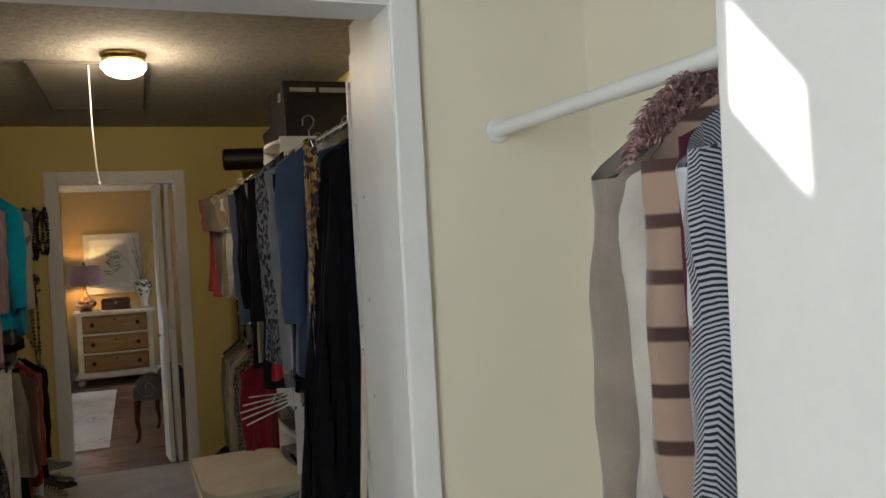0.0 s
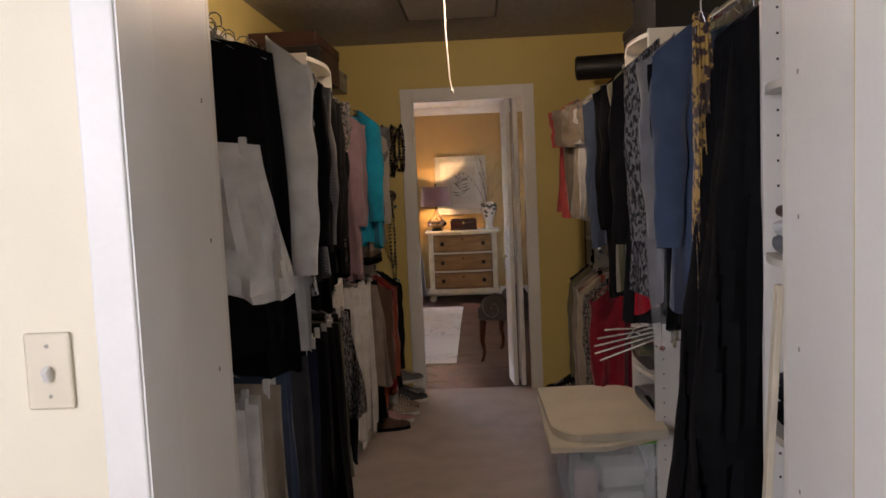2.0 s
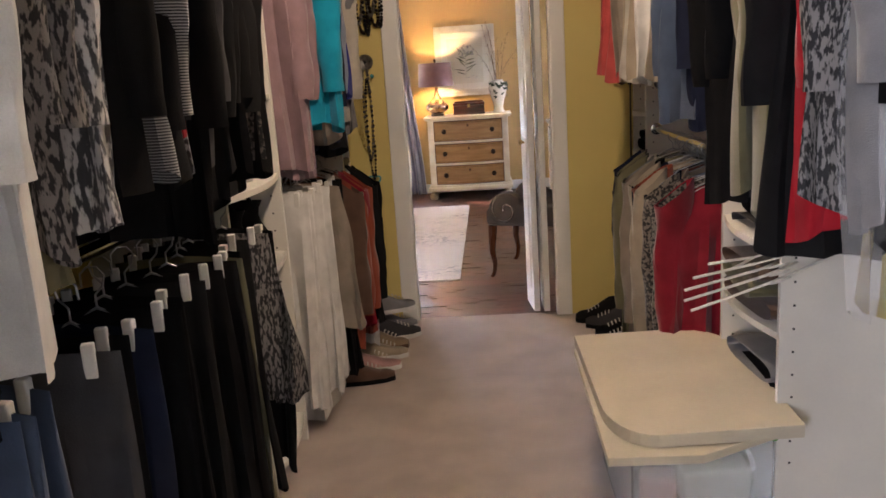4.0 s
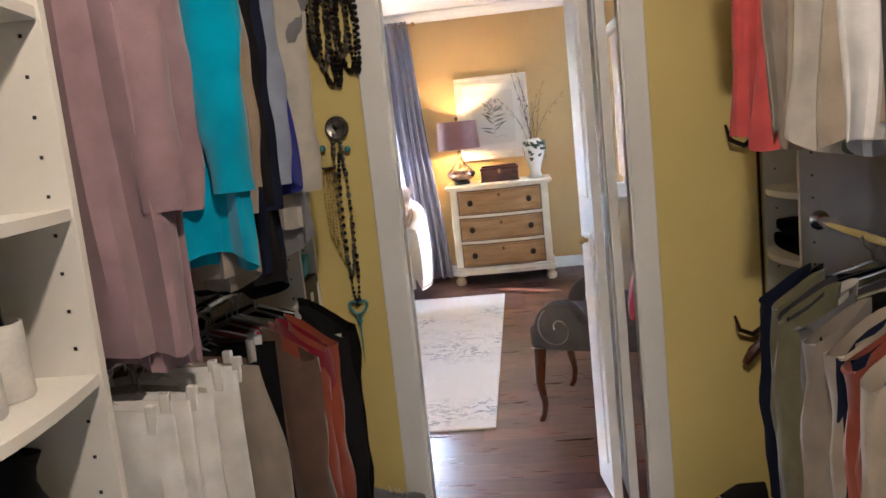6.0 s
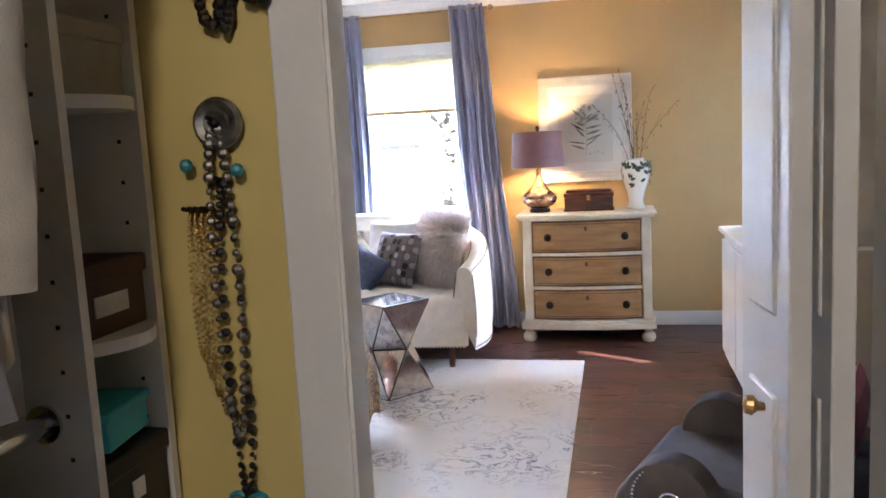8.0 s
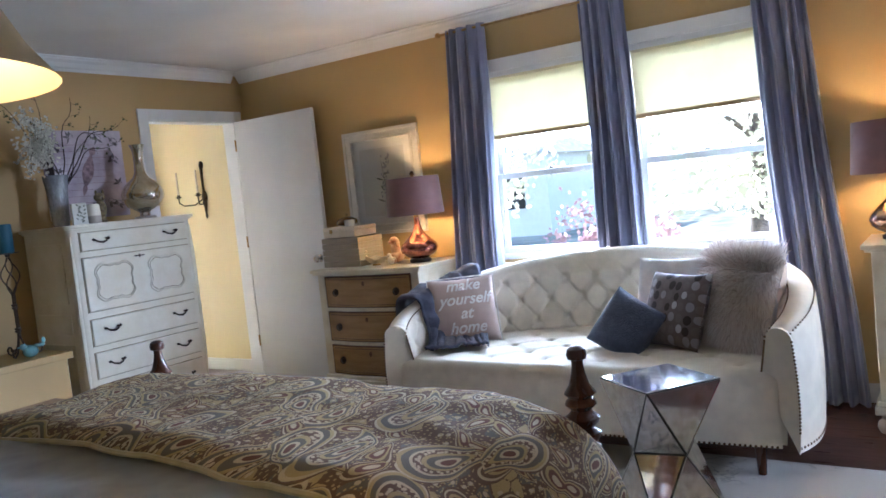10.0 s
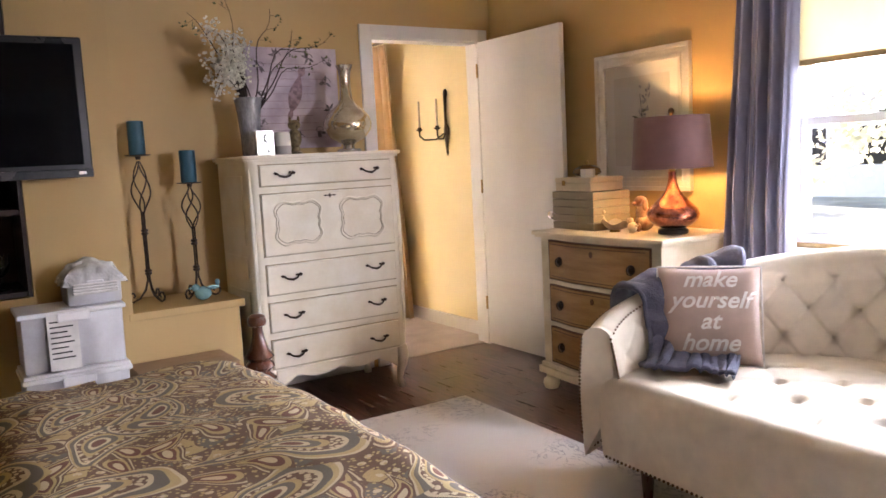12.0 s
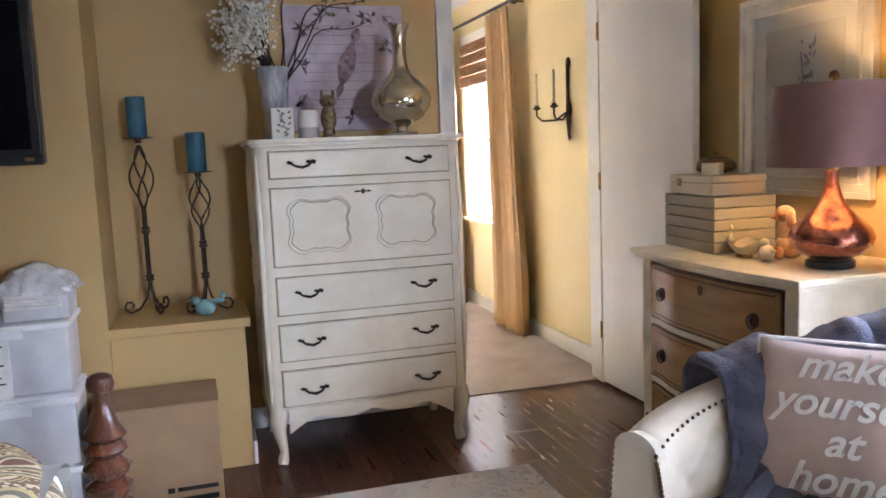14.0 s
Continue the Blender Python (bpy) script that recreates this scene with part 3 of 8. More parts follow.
def leaf_shape(x, z, ang, ln, wd, y):
    n = 7
    pts = []
    for k in range(n + 1):
        t = k / n
        pts.append((t * ln, wd * math.sin(math.pi * t) * (1 - 0.4 * t)))
    pts += [(p[0], -p[1]) for p in pts[-2:0:-1]]
    c, s = math.cos(ang), math.sin(ang)
    return bm_prism([(x + p[0] * c - p[1] * s, z + p[0] * s + p[1] * c) for p in pts], "y", y, y + 0.0006)


def botanical(m, w, h, seed, label, tall):
    rng = random.Random(seed)
    p = thing("framed_print", label, "picture", m, "botanical prints")
    steps = [(0.0, 0.022, 0.030), (0.022, 0.052, 0.022), (0.052, 0.072, 0.028)]
    bms = []
    for a, b, d in steps:
        bms += [bm_box(-w / 2 + a, w / 2 - a, -d, 0, h - b, h - a, 0.003), bm_box(-w / 2 + a, w / 2 - a, -d, 0, a, b, 0.003),
                bm_box(-w / 2 + a, -w / 2 + b, -d, 0, b, h - b, 0.003), bm_box(w / 2 - b, w / 2 - a, -d, 0, b, h - b, 0.003)]
    part("frame", bm_join(*bms), SILVER, p)
    part("mat_board", bm_box(-w / 2 + 0.072, w / 2 - 0.072, -0.011, -0.002, 0.072, h - 0.072), MATBOARD, p)
    part("fillet", bm_join(*[bm_box(*q) for q in ((-w / 2 + 0.137, w / 2 - 0.137, -0.0125, -0.011, h - 0.140, h - 0.137), (-w / 2 + 0.137, w / 2 - 0.137, -0.0125, -0.011, 0.137, 0.140),
         (-w / 2 + 0.137, -w / 2 + 0.140, -0.0125, -0.011, 0.14, h - 0.14), (w / 2 - 0.140, w / 2 - 0.137, -0.0125, -0.011, 0.14, h - 0.14))]), SILVER, p)
    part("paper", bm_box(-w / 2 + 0.14, w / 2 - 0.14, -0.0118, -0.011, 0.14, h - 0.14), PAPER, p)
    y = -0.0132
    leaves = [bm_tube([(0.01 * math.sin(4 * t), y, 0.19 + t * (h - 0.42)) for t in np.linspace(0, 1, 8)], 0.0016, 4)]
    n = 11 if not tall else 6
    for k in range(n):
        z = 0.23 + (h - 0.52) * k / n
        ang = rng.uniform(0.15, 0.95) if k % 2 else math.pi - rng.uniform(0.15, 0.95)
        leaves.append(leaf_shape(0, z, ang, rng.uniform(0.08, 0.14) if not tall else rng.uniform(0.05, 0.08), rng.uniform(0.007, 0.012), y))
    part("drawn_leaves", bm_join(*leaves), INK, p)
    petals = []
    for k in range(46 if not tall else 30):
        if tall:
            x, z = rng.gauss(0.0, 0.02), h - 0.20 - 0.012 * k * 0.8
            x += 0.05 * (1 - k / 30) - 0.01
        else:
            r, a = 0.085 * math.sqrt(rng.random()), rng.uniform(0, 6.28)
            x, z = r * math.cos(a) + 0.01, h - 0.27 + 0.75 * r * math.sin(a)
        petals.append(leaf_shape(x, z, rng.uniform(0, 6.28), rng.uniform(0.018, 0.034), 0.008, y - 0.0008))
    for k in range(6):
        petals.append(leaf_shape(0.02 + 0.022 * k, 0.20 + 0.004 * (k % 2), rng.uniform(0, 6.28), 0.016, 0.006, y - 0.0008))
    tagged(part("drawn_flowers", bm_join(*petals), INK_PALE, p), kind="stuff")
    g = part("glazing", bm_box(-w / 2 + 0.073, w / 2 - 0.073, -0.018, -0.0165, 0.073, h - 0.073), PICTURE_GLASS, p)
    g.visible_shadow = False
    return p


botanical(pose(0.205, 10.852, 1.07), 0.658, 0.752, 3, "botanical flower print in a wide silver frame", False)
botanical(pose(-3.311, 10.852, 1.07), 0.668, 0.752, 8, "tall flower stem print in a wide silver frame", True)

# ---- table lamps ----
LAMPSHADE = mat("mauve_brown_shade", (0.20, 0.10, 0.095), 0.6, vary=0.05, scale=20, bump=0.15, grain=300, sheen=0.3)
LINER = mat("pale_shade_lining", (0.75, 0.62, 0.42), 0.8)
COPPER = mat("mercury_glass_copper", (0.55, 0.20, 0.12), 0.18, metal=0.9, vary=0.5, scale=30, second=(0.20, 0.06, 0.05), bump=0.6, grain=70, coat=0.6)
AMBER = mat("mercury_glass_amber", (0.55, 0.36, 0.22), 0.18, metal=0.9, vary=0.5, scale=30, second=(0.18, 0.11, 0.11), bump=0.6, grain=70, coat=0.6)
BULB = glow("lit_bulb", (1.0, 0.72, 0.38), 6)


def table_lamp(x, y, z, glassy, label):
    l = thing("table_lamp", label, "table lamp", pose(x, y, z), "pair of lamps")
    part("foot", bm_lathe([(0.068, 0), (0.072, 0.004), (0.072, 0.02), (0.064, 0.026), (0.058, 0.028)], 32), BLACK, l, smooth=True)
    part("base", bm_lathe([(0.05, 0.028), (0.088, 0.042), (0.118, 0.068), (0.126, 0.095), (0.116, 0.122), (0.085, 0.152), (0.054, 0.182), (0.033, 0.215), (0.022, 0.25), (0.018, 0.285), (0.02, 0.30)], 40), glassy, l, smooth=True)
    part("socket", bm_lathe([(0.014, 0.30), (0.016, 0.305), (0.016, 0.36), (0.01, 0.365)], 16), BRASS, l)
    s = part("shade", bm_grid(lambda u, v: ((0.19 - 0.016 * v) * math.cos(2 * math.pi * u), (0.19 - 0.016 * v) * math.sin(2 * math.pi * u), 0.315 + 0.245 * v), 48, 4, True), LAMPSHADE, l, "mauve-brown drum shade", True)
    part("lining", bm_grid(lambda u, v: ((0.1875 - 0.016 * v) * math.cos(2 * math.pi * u), (0.1875 - 0.016 * v) * math.sin(2 * math.pi * u), 0.316 + 0.243 * v), 48, 4, True), LINER, s, smooth=True)
    part("spider", bm_join(*[bm_tube([(0, 0, 0.55), (0.174 * math.cos(a), 0.174 * math.sin(a), 0.553)], 0.002, 5) for a in (0.3, 2.4, 4.5)]), BRASS, s)
    part("harp", bm_tube([(0.055 * math.sin(a), 0, 0.455 + 0.10 * math.cos(a)) for a in np.linspace(-2.85, 2.85, 24)], 0.002, 5), BRASS, l)
    part("finial", bm_lathe([(0.004, 0.553), (0.006, 0.562), (0.014, 0.575), (0.016, 0.586), (0.01, 0.598), (0.002, 0.602)], 16), BRONZE, l, smooth=True)
    b = part("bulb", bm_ball(0.028, (0, 0, 0.40), 12, (1, 1, 1.25)), BULB, l, smooth=True)
    b.visible_shadow = False
    return l


table_lamp(-0.115, 10.575, 0.882, AMBER, "lit lamp with amber mercury-glass base on the dresser")
table_lamp(-2.875, 10.575, 0.882, COPPER, "lit lamp with copper mercury-glass base on the dresser")

# ---- on the first dresser ----
MAHOGANY = mat("mahogany_box", (0.10, 0.025, 0.016), 0.35, vary=0.3, scale=7, second=(0.03, 0.01, 0.008), coat=0.3, stretch=(1, 4, 4))
wb = thing("keepsake_box", "dark mahogany keepsake box on the dresser", "box", pose(0.225, 10.60, 0.882))
part("box_body", bm_join(bm_box(-0.165, 0.165, -0.085, 0.085, 0.012, 0.095, 0.004), bm_box(-0.172, 0.172, -0.092, 0.092, 0, 0.014, 0.004)), MAHOGANY, wb)
part("lid", bm_join(bm_box(-0.17, 0.17, -0.09, 0.09, 0.096, 0.125, 0.006), bm_box(-0.155, 0.155, -0.075, 0.075, 0.125, 0.145, 0.012)), MAHOGANY, wb)
part("clasp", bm_box(-0.012, 0.012, -0.094, -0.0845, 0.075, 0.11, 0.002), BRASS, wb)
CERAMIC = mat("white_ceramic", (0.78, 0.77, 0.70), 0.15, vary=0.04, scale=10, coat=0.4)
LEAFGREEN = mat("painted_vine", (0.08, 0.11, 0.075), 0.5, vary=0.3, scale=30)
TWIG = mat("dry_twig", (0.16, 0.09, 0.045), 0.8, vary=0.25, scale=40)
vs = thing("ceramic_vase", "white ceramic vase with green raised vine leaves", "vase", pose(0.545, 10.60, 0.882))
VASE = [(0.062, 0), (0.066, 0.006), (0.052, 0.03), (0.048, 0.06), (0.062, 0.12), (0.088, 0.20), (0.098, 0.255), (0.094, 0.30), (0.072, 0.325), (0.058, 0.332), (0.06, 0.345), (0.054, 0.345), (0.052, 0.31)]
part("body", bm_lathe(VASE, 36), CERAMIC, vs, smooth=True)


def vine_leaves():
    rng = random.Random(4)
    bms = []
    for k in range(44):
        a = rng.uniform(-2.9, 0.1)
        z = 0.295 - 0.13 * rng.random() ** 1.6 * (1.0 if -2.0 < a < -1.2 or a < -2.5 or a > -0.3 else 0.35)
        r = float(np.interp(z, [p[1] for p in VASE[3:8]], [p[0] for p in VASE[3:8]])) + 0.002
        b = bm_move(leaf_shape(0, 0, rng.uniform(0, 6.28), 0.045, 0.013, 0), Matrix.Scale(1, 4))
        for v in b.verts:
            v.co.y -= 0.006 * math.sin(v.co.x * 60) + 0.004
        bms.append(bm_move(b, Matrix.Rotation(a + math.pi / 2, 4, "Z") @ Matrix.Translation((0, -r, z))))
    return bm_join(*bms)


part("vine", vine_leaves(), LEAFGREEN, vs, "dark green raised vine")


def twigs():
    rng = random.Random(9)
    tw = thing("twig_bundle", "tall bare budding twigs standing in the vase", "dried twigs", pose(0.545, 10.60, 1.20))
    for k in range(11):
        a, lean, ln = rng.uniform(-0.5, 3.6), rng.uniform(0.06, 0.26), rng.uniform(0.45, 0.78)
        dx, dy = math.cos(a) * lean * 1.3, min(0.16, math.sin(a) * lean * 0.5)
        pts = [(0.015 * math.cos(a) + dx * t * t + 0.012 * math.sin(5 * t + k), 0.01 * math.sin(a) + dy * t * t, -0.14 + ln * t) for t in np.linspace(0, 1, 9)]
        bms = [bm_tube(pts, list(np.linspace(0.0026, 0.001, 9)), 5)]
        for t in range(4, 9):
            x, y, z = pts[t]
            for q in range(2):
                bms.append(bm_ball(0.0045, (x + rng.uniform(-.012, .012), y + rng.uniform(-.01, .01), z + rng.uniform(-.04, .01)), 6, (0.8, 0.8, 1.5)))
        if k % 2:
            x, y, z = pts[5]
            bms.append(bm_tube([(x, y, z), (x + 0.06 * (1 if k % 4 == 1 else -1), y, z + 0.12)], 0.0012, 4))
        part("twig", bm_join(*bms), TWIG, tw)


twigs()

# ---- on the second dresser ----
GREYBOX = mat("grey_storage_box", (0.33, 0.29, 0.23), 0.6, vary=0.06, scale=4, stretch=(1, 1, 9))
CREAMBOX = mat("cream_box", (0.66, 0.58, 0.45), 0.5, vary=0.05)
st = thing("box_set", "grey layered storage box with banded sides on the dresser", "box", pose(-3.46, 10.59, 0.882, 0, 0, -4))
for k in range(5):
    part("tray", bm_box(-0.175, 0.175, -0.125, 0.125, 0.041 * k, 0.041 * k + 0.0385, 0.004), GREYBOX, st)
cb = thing("jewellery_box", "cream jewellery box lying on the grey box", "box", pose(-3.47, 10.59, 1.0875, 0, 0, -4))
part("box_body", bm_box(-0.15, 0.15, -0.11, 0.11, 0, 0.045, 0.004), CREAMBOX, cb)
part("lid", bm_box(-0.152, 0.152, -0.112, 0.112, 0.046, 0.072, 0.005), CREAMBOX, cb)
part("clasp", bm_box(-0.085, -0.06, -0.117, -0.111, 0.03, 0.058, 0.002), BRASS, cb)
hb = solo("trinket_box", bm_prism([(0.04 * math.cos(a), 0.04 * math.sin(a)) for a in np.linspace(0, 6.283, 7)[:-1]], "z", 0, 0.045, 0.003), CERAMIC, "small white six-sided trinket box", "box", pose(-3.41, 10.53, 1.1595))
db = thing("covered_dish", "amber glass covered dish on the jewellery box", "dish", pose(-3.50, 10.61, 1.1595))
AMBERGLASS = mat("amber_glass", (0.22, 0.13, 0.05), 0.15, vary=0.2, coat=0.5)
part("bowl", bm_lathe([(0.03, 0), (0.07, 0.012), (0.078, 0.02)], 24), AMBERGLASS, db, smooth=True)
part("lid", bm_lathe([(0.078, 0.021), (0.07, 0.045), (0.04, 0.062), (0.012, 0.066)], 24), AMBERGLASS, db, smooth=True)
part("knob", bm_ball(0.011, (0, 0, 0.077)), BRASS, db, smooth=True)
IVORY = mat("ivory_ceramic", (0.66, 0.58, 0.45), 0.3, vary=0.12, scale=20)
sw = thing("swan_dish", "ivory swan-shaped dish on the dresser", "dish", pose(-3.19, 10.50, 0.882, 0, 0, -12))
part("bowl", bm_grid(lambda u, v: ((0.085 * (0.35 + 0.65 * v)) * math.cos(2 * math.pi * u) * (1.15 + 0.1 * math.sin(4 * math.pi * u)), (0.045 * (0.35 + 0.65 * v)) * math.sin(2 * math.pi * u), 0.012 + 0.04 * v * v + 0.012 * v * math.cos(6 * math.pi * u)), 28, 6, True), IVORY, sw, smooth=True)
part("neck", bm_tube([(-0.085, 0, 0.04), (-0.105, 0, 0.06), (-0.112, 0, 0.085), (-0.10, 0, 0.097), (-0.088, 0, 0.09)], [0.012, 0.009, 0.007, 0.009, 0.004]), IVORY, sw, smooth=True)
part("foot", bm_lathe([(0.028, 0), (0.03, 0.004), (0.02, 0.014)], 18), BRASS, sw)


def figurine(name, label, category, m, balls, material):
    return solo(name, bm_join(*[bm_ball(r, p, 14, s) for r, p, s in balls]), material, label, category, m, smooth=True)


figurine("dog_figurine", "small seated spaniel figurine in tan and ivory", "figurine", pose(-3.08, 10.60, 0.882, 0, 0, -20),
         [(0.045, (0, 0, 0.045), (0.9, 1.1, 1.0)), (0.036, (0, -0.01, 0.095), (0.9, 0.9, 1.5)), (0.032, (0, -0.02, 0.15), (0.95, 1.05, 0.95)), (0.014, (0, -0.05, 0.143), (0.9, 1.3, 0.8)),
          (0.017, (-0.03, -0.012, 0.135), (0.6, 1, 1.8)), (0.017, (0.03, -0.012, 0.135), (0.6, 1, 1.8)), (0.016, (-0.02, -0.045, 0.022), (0.9, 1, 1.4)), (0.016, (0.02, -0.045, 0.022), (0.9, 1, 1.4))],
         mat("spaniel_glaze", (0.60, 0.42, 0.26), 0.3, vary=0.2, scale=22, second=(0.30, 0.10, 0.05)))
figurine("bird_figurine", "tiny ivory bird figurine on the dresser", "figurine", pose(-3.055, 10.485, 0.882),
         [(0.026, (0, 0, 0.03), (1, 0.9, 1.1)), (0.016, (-0.008, -0.004, 0.063), (1, 1, 1)), (0.016, (0, 0, 0.006), (1.2, 1.2, 0.35)), (0.009, (0.026, 0, 0.04), (2, 0.6, 0.6))], IVORY)

# ---- tall chest ----
CHEST = mat("distressed_cream_paint", (0.78, 0.74, 0.63), 0.42, vary=0.05, scale=7, bump=0.12, grain=60, second=(0.70, 0.64, 0.50))
GROOVE = mat("glaze_and_shade_groove", (0.42, 0.35, 0.22), 0.7, vary=0.2, scale=40)
chest = thing("chest_of_drawers", "tall cream French style chest of drawers with bronze pulls", "chest of drawers", pose(-4.14, 9.362, 0, 0, 0, 90))
CW = 0.438


def rounded_plan(hw, yf, yb, r):
    pts = [(-hw, yb)] + [(-hw + r - r * math.cos(a), yf + r - r * math.sin(a)) for a in np.linspace(0, math.pi / 2, 7)]
    return pts + [(-p[0], p[1]) for p in pts[::-1]]


part("carcass", bm_prism(rounded_plan(CW, 0.018, 0.49, 0.05), "z", 0.222, 1.335), CHEST, chest, smooth=True)
part("top", bm_join(bm_prism(rounded_plan(CW + 0.022, -0.008, 0.505, 0.05), "z", 1.340, 1.360, 0.004), bm_prism(rounded_plan(CW + 0.010, 0.005, 0.50, 0.05), "z", 1.328, 1.341, 0.003)), CHEST, chest)
for sx in (-1, 1):
    part("side_panel", bm_join(bm_box(sx * (CW + 0.004) - 0.004, sx * (CW + 0.004) + 0.004, 0.10, 0.43, 0.30, 0.66, 0.003), bm_box(sx * (CW + 0.004) - 0.004, sx * (CW + 0.004) + 0.004, 0.10, 0.43, 0.72, 0.84, 0.003),
         bm_box(sx * (CW + 0.004) - 0.004, sx * (CW + 0.004) + 0.004, 0.10, 0.43, 0.90, 1.26, 0.003)), CHEST, chest)
    part("corner_flute", bm_tube([(sx * (CW - 0.012), 0.03, z) for z in np.linspace(0.27, 1.29, 6)], [0.003, 0.012, 0.012, 0.012, 0.012, 0.003], 10), CHEST, chest, smooth=True)


def drawer_pull(x, z):
    pts = [(-0.05, 0, 0.006), (-0.058, -0.004, 0.012), (-0.052, -0.008, 0.016), (-0.042, -0.008, 0.008), (-0.03, -0.016, -0.002), (0.0, -0.022, -0.009), (0.026, -0.016, -0.002), (0.036, -0.010, 0.010), (0.044, -0.008, 0.018), (0.056, -0.006, 0.014), (0.052, -0.002, 0.004), (0.044, 0, 0.008)]
    rad = [0.003, 0.004, 0.004, 0.004, 0.005, 0.006, 0.005, 0.005, 0.005, 0.004, 0.003, 0.003]
    return bm_move(bm_join(bm_tube(pts, rad, 8), bm_ball(0.008, (-0.044, -0.003, 0.009), 8, (1.4, 0.6, 0.8)), bm_ball(0.008, (0.044, -0.003, 0.011), 8, (1.4, 0.6, 0.8)), bm_ball(0.006, (0.026, -0.012, 0.014), 8, (1.5, 0.6, 1))), Matrix.Translation((x, 0.004, z)))


PULL_X = 0.246
for z0, z1, pull in ((1.199, 1.312, 1.253), (0.636, 0.798, 0.722), (0.441, 0.600, 0.519), (0.249, 0.405, 0.312)):
    dr = part("drawer", bm_box(-0.376, 0.376, 0.004, 0.03, z0 + 0.004, z1 - 0.004, 0.004), CHEST, chest)
    part("groove", bm_box(-0.381, 0.381, 0.0145, 0.024, z0 - 0.001, z1 + 0.001), GROOVE, dr)
    for sx in (-1, 1):
        part("pull", drawer_pull(sx * PULL_X, pull), BRONZE, dr, "dark bronze bow-shaped pull", True)
fall = part("drop_front", bm_box(-0.378, 0.378, 0.004, 0.03, 0.843, 1.160, 0.004), CHEST, chest)
part("groove", bm_box(-0.383, 0.383, 0.0145, 0.024, 0.838, 1.165), GROOVE, fall)


def scallop(cx, cz, w, h):
    """A closed moulding with cusped corners and a waved top and side."""
    pts = []
    for k in range(96):
        a = 2 * math.pi * k / 96
        c, s = math.cos(a), math.sin(a)
        rr = 1 / max(abs(c) ** 5 + abs(s) ** 5, 1e-6) ** 0.2
        x, z = rr * c, rr * s
        wave = 1 + 0.045 * math.cos(4 * a) * -1 + 0.03 * math.cos(12 * a)
        pts.append((cx + x * w * wave, 0.003, cz + z * h * wave))
    return pts


for sx in (-1, 1):
    part("scrolled_moulding", bm_tube(scallop(sx * 0.185, 1.005, 0.125, 0.108), 0.006, 8, True), CHEST, fall, smooth=True)
    # darker thread inside the moulding, its shade put in as colour
    part("moulding_shadow_line", bm_tube(scallop(sx * 0.185, 1.005, 0.115, 0.098), 0.002, 5, True), GROOVE, fall)
part("key_plate", bm_join(bm_tube([(-0.036, 0.0035, 1.135), (0.036, 0.0035, 1.135)], [0.003, 0.003], 6), bm_ball(0.007, (0, 0.002, 1.135), 8, (1, 0.6, 1.6)), bm_ball(0.005, (-0.024, 0.002, 1.135), 8), bm_ball(0.005, (0.024, 0.002, 1.135), 8)), BRONZE, fall, smooth=True)
apron = [(-0.36, 0.24)]
apron += [(x, 0.205 - 0.028 * abs(math.cos(1.5 * math.pi * (x / 0.36) + math.pi / 2)) + 0.045 * (abs(x) / 0.36) ** 6 * -1) for x in np.linspace(-0.36, 0.36, 41)]
apron += [(0.36, 0.24)]
part("apron", bm_prism(apron, "y", 0.012, 0.032), CHEST, chest)
for sx in (-1, 1):
    for yb, dy in ((0.045, -1), (0.455, 1)):
        pts = [(sx * 0.395, yb, 0.24), (sx * 0.405, yb + dy * 0.012, 0.19), (sx * 0.402, yb + dy * 0.010, 0.14), (sx * 0.392, yb, 0.09), (sx * 0.386, yb - dy * 0.003, 0.05), (sx * 0.392, yb + dy * 0.008, 0.022), (sx * 0.396, yb + dy * 0.014, 0.0)]
        part("cabriole_leg", bm_tube(pts, [0.042, 0.038, 0.028, 0.021, 0.018, 0.024, 0.022], 12), CHEST, chest, smooth=True)

# ---- on the chest ----
TOPZ = 1.360
SMOKE = mat("smoked_cut_glass", (0.16, 0.17, 0.19), 0.12, vary=0.5, scale=14, second=(0.45, 0.47, 0.50), stretch=(1, 1, 0.35), coat=0.6)
gv = thing("glass_vase", "tall smoky cut-glass vase on the chest", "vase", pose(-4.42, 9.05, TOPZ))
part("body", bm_lathe([(0.045, 0), (0.048, 0.01), (0.052, 0.10), (0.062, 0.22), (0.074, 0.31), (0.070, 0.31), (0.055, 0.2), (0.044, 0.03)], 28), SMOKE, gv, smooth=True)
PETAL = mat("white_blossom", (0.82, 0.80, 0.68), 0.7, vary=0.12, scale=40)
LEAF = mat("small_green_leaf", (0.13, 0.16, 0.055), 0.6, vary=0.3, scale=30)
BRANCH = mat("dark_branch", (0.045, 0.03, 0.024), 0.8, vary=0.2, scale=40)


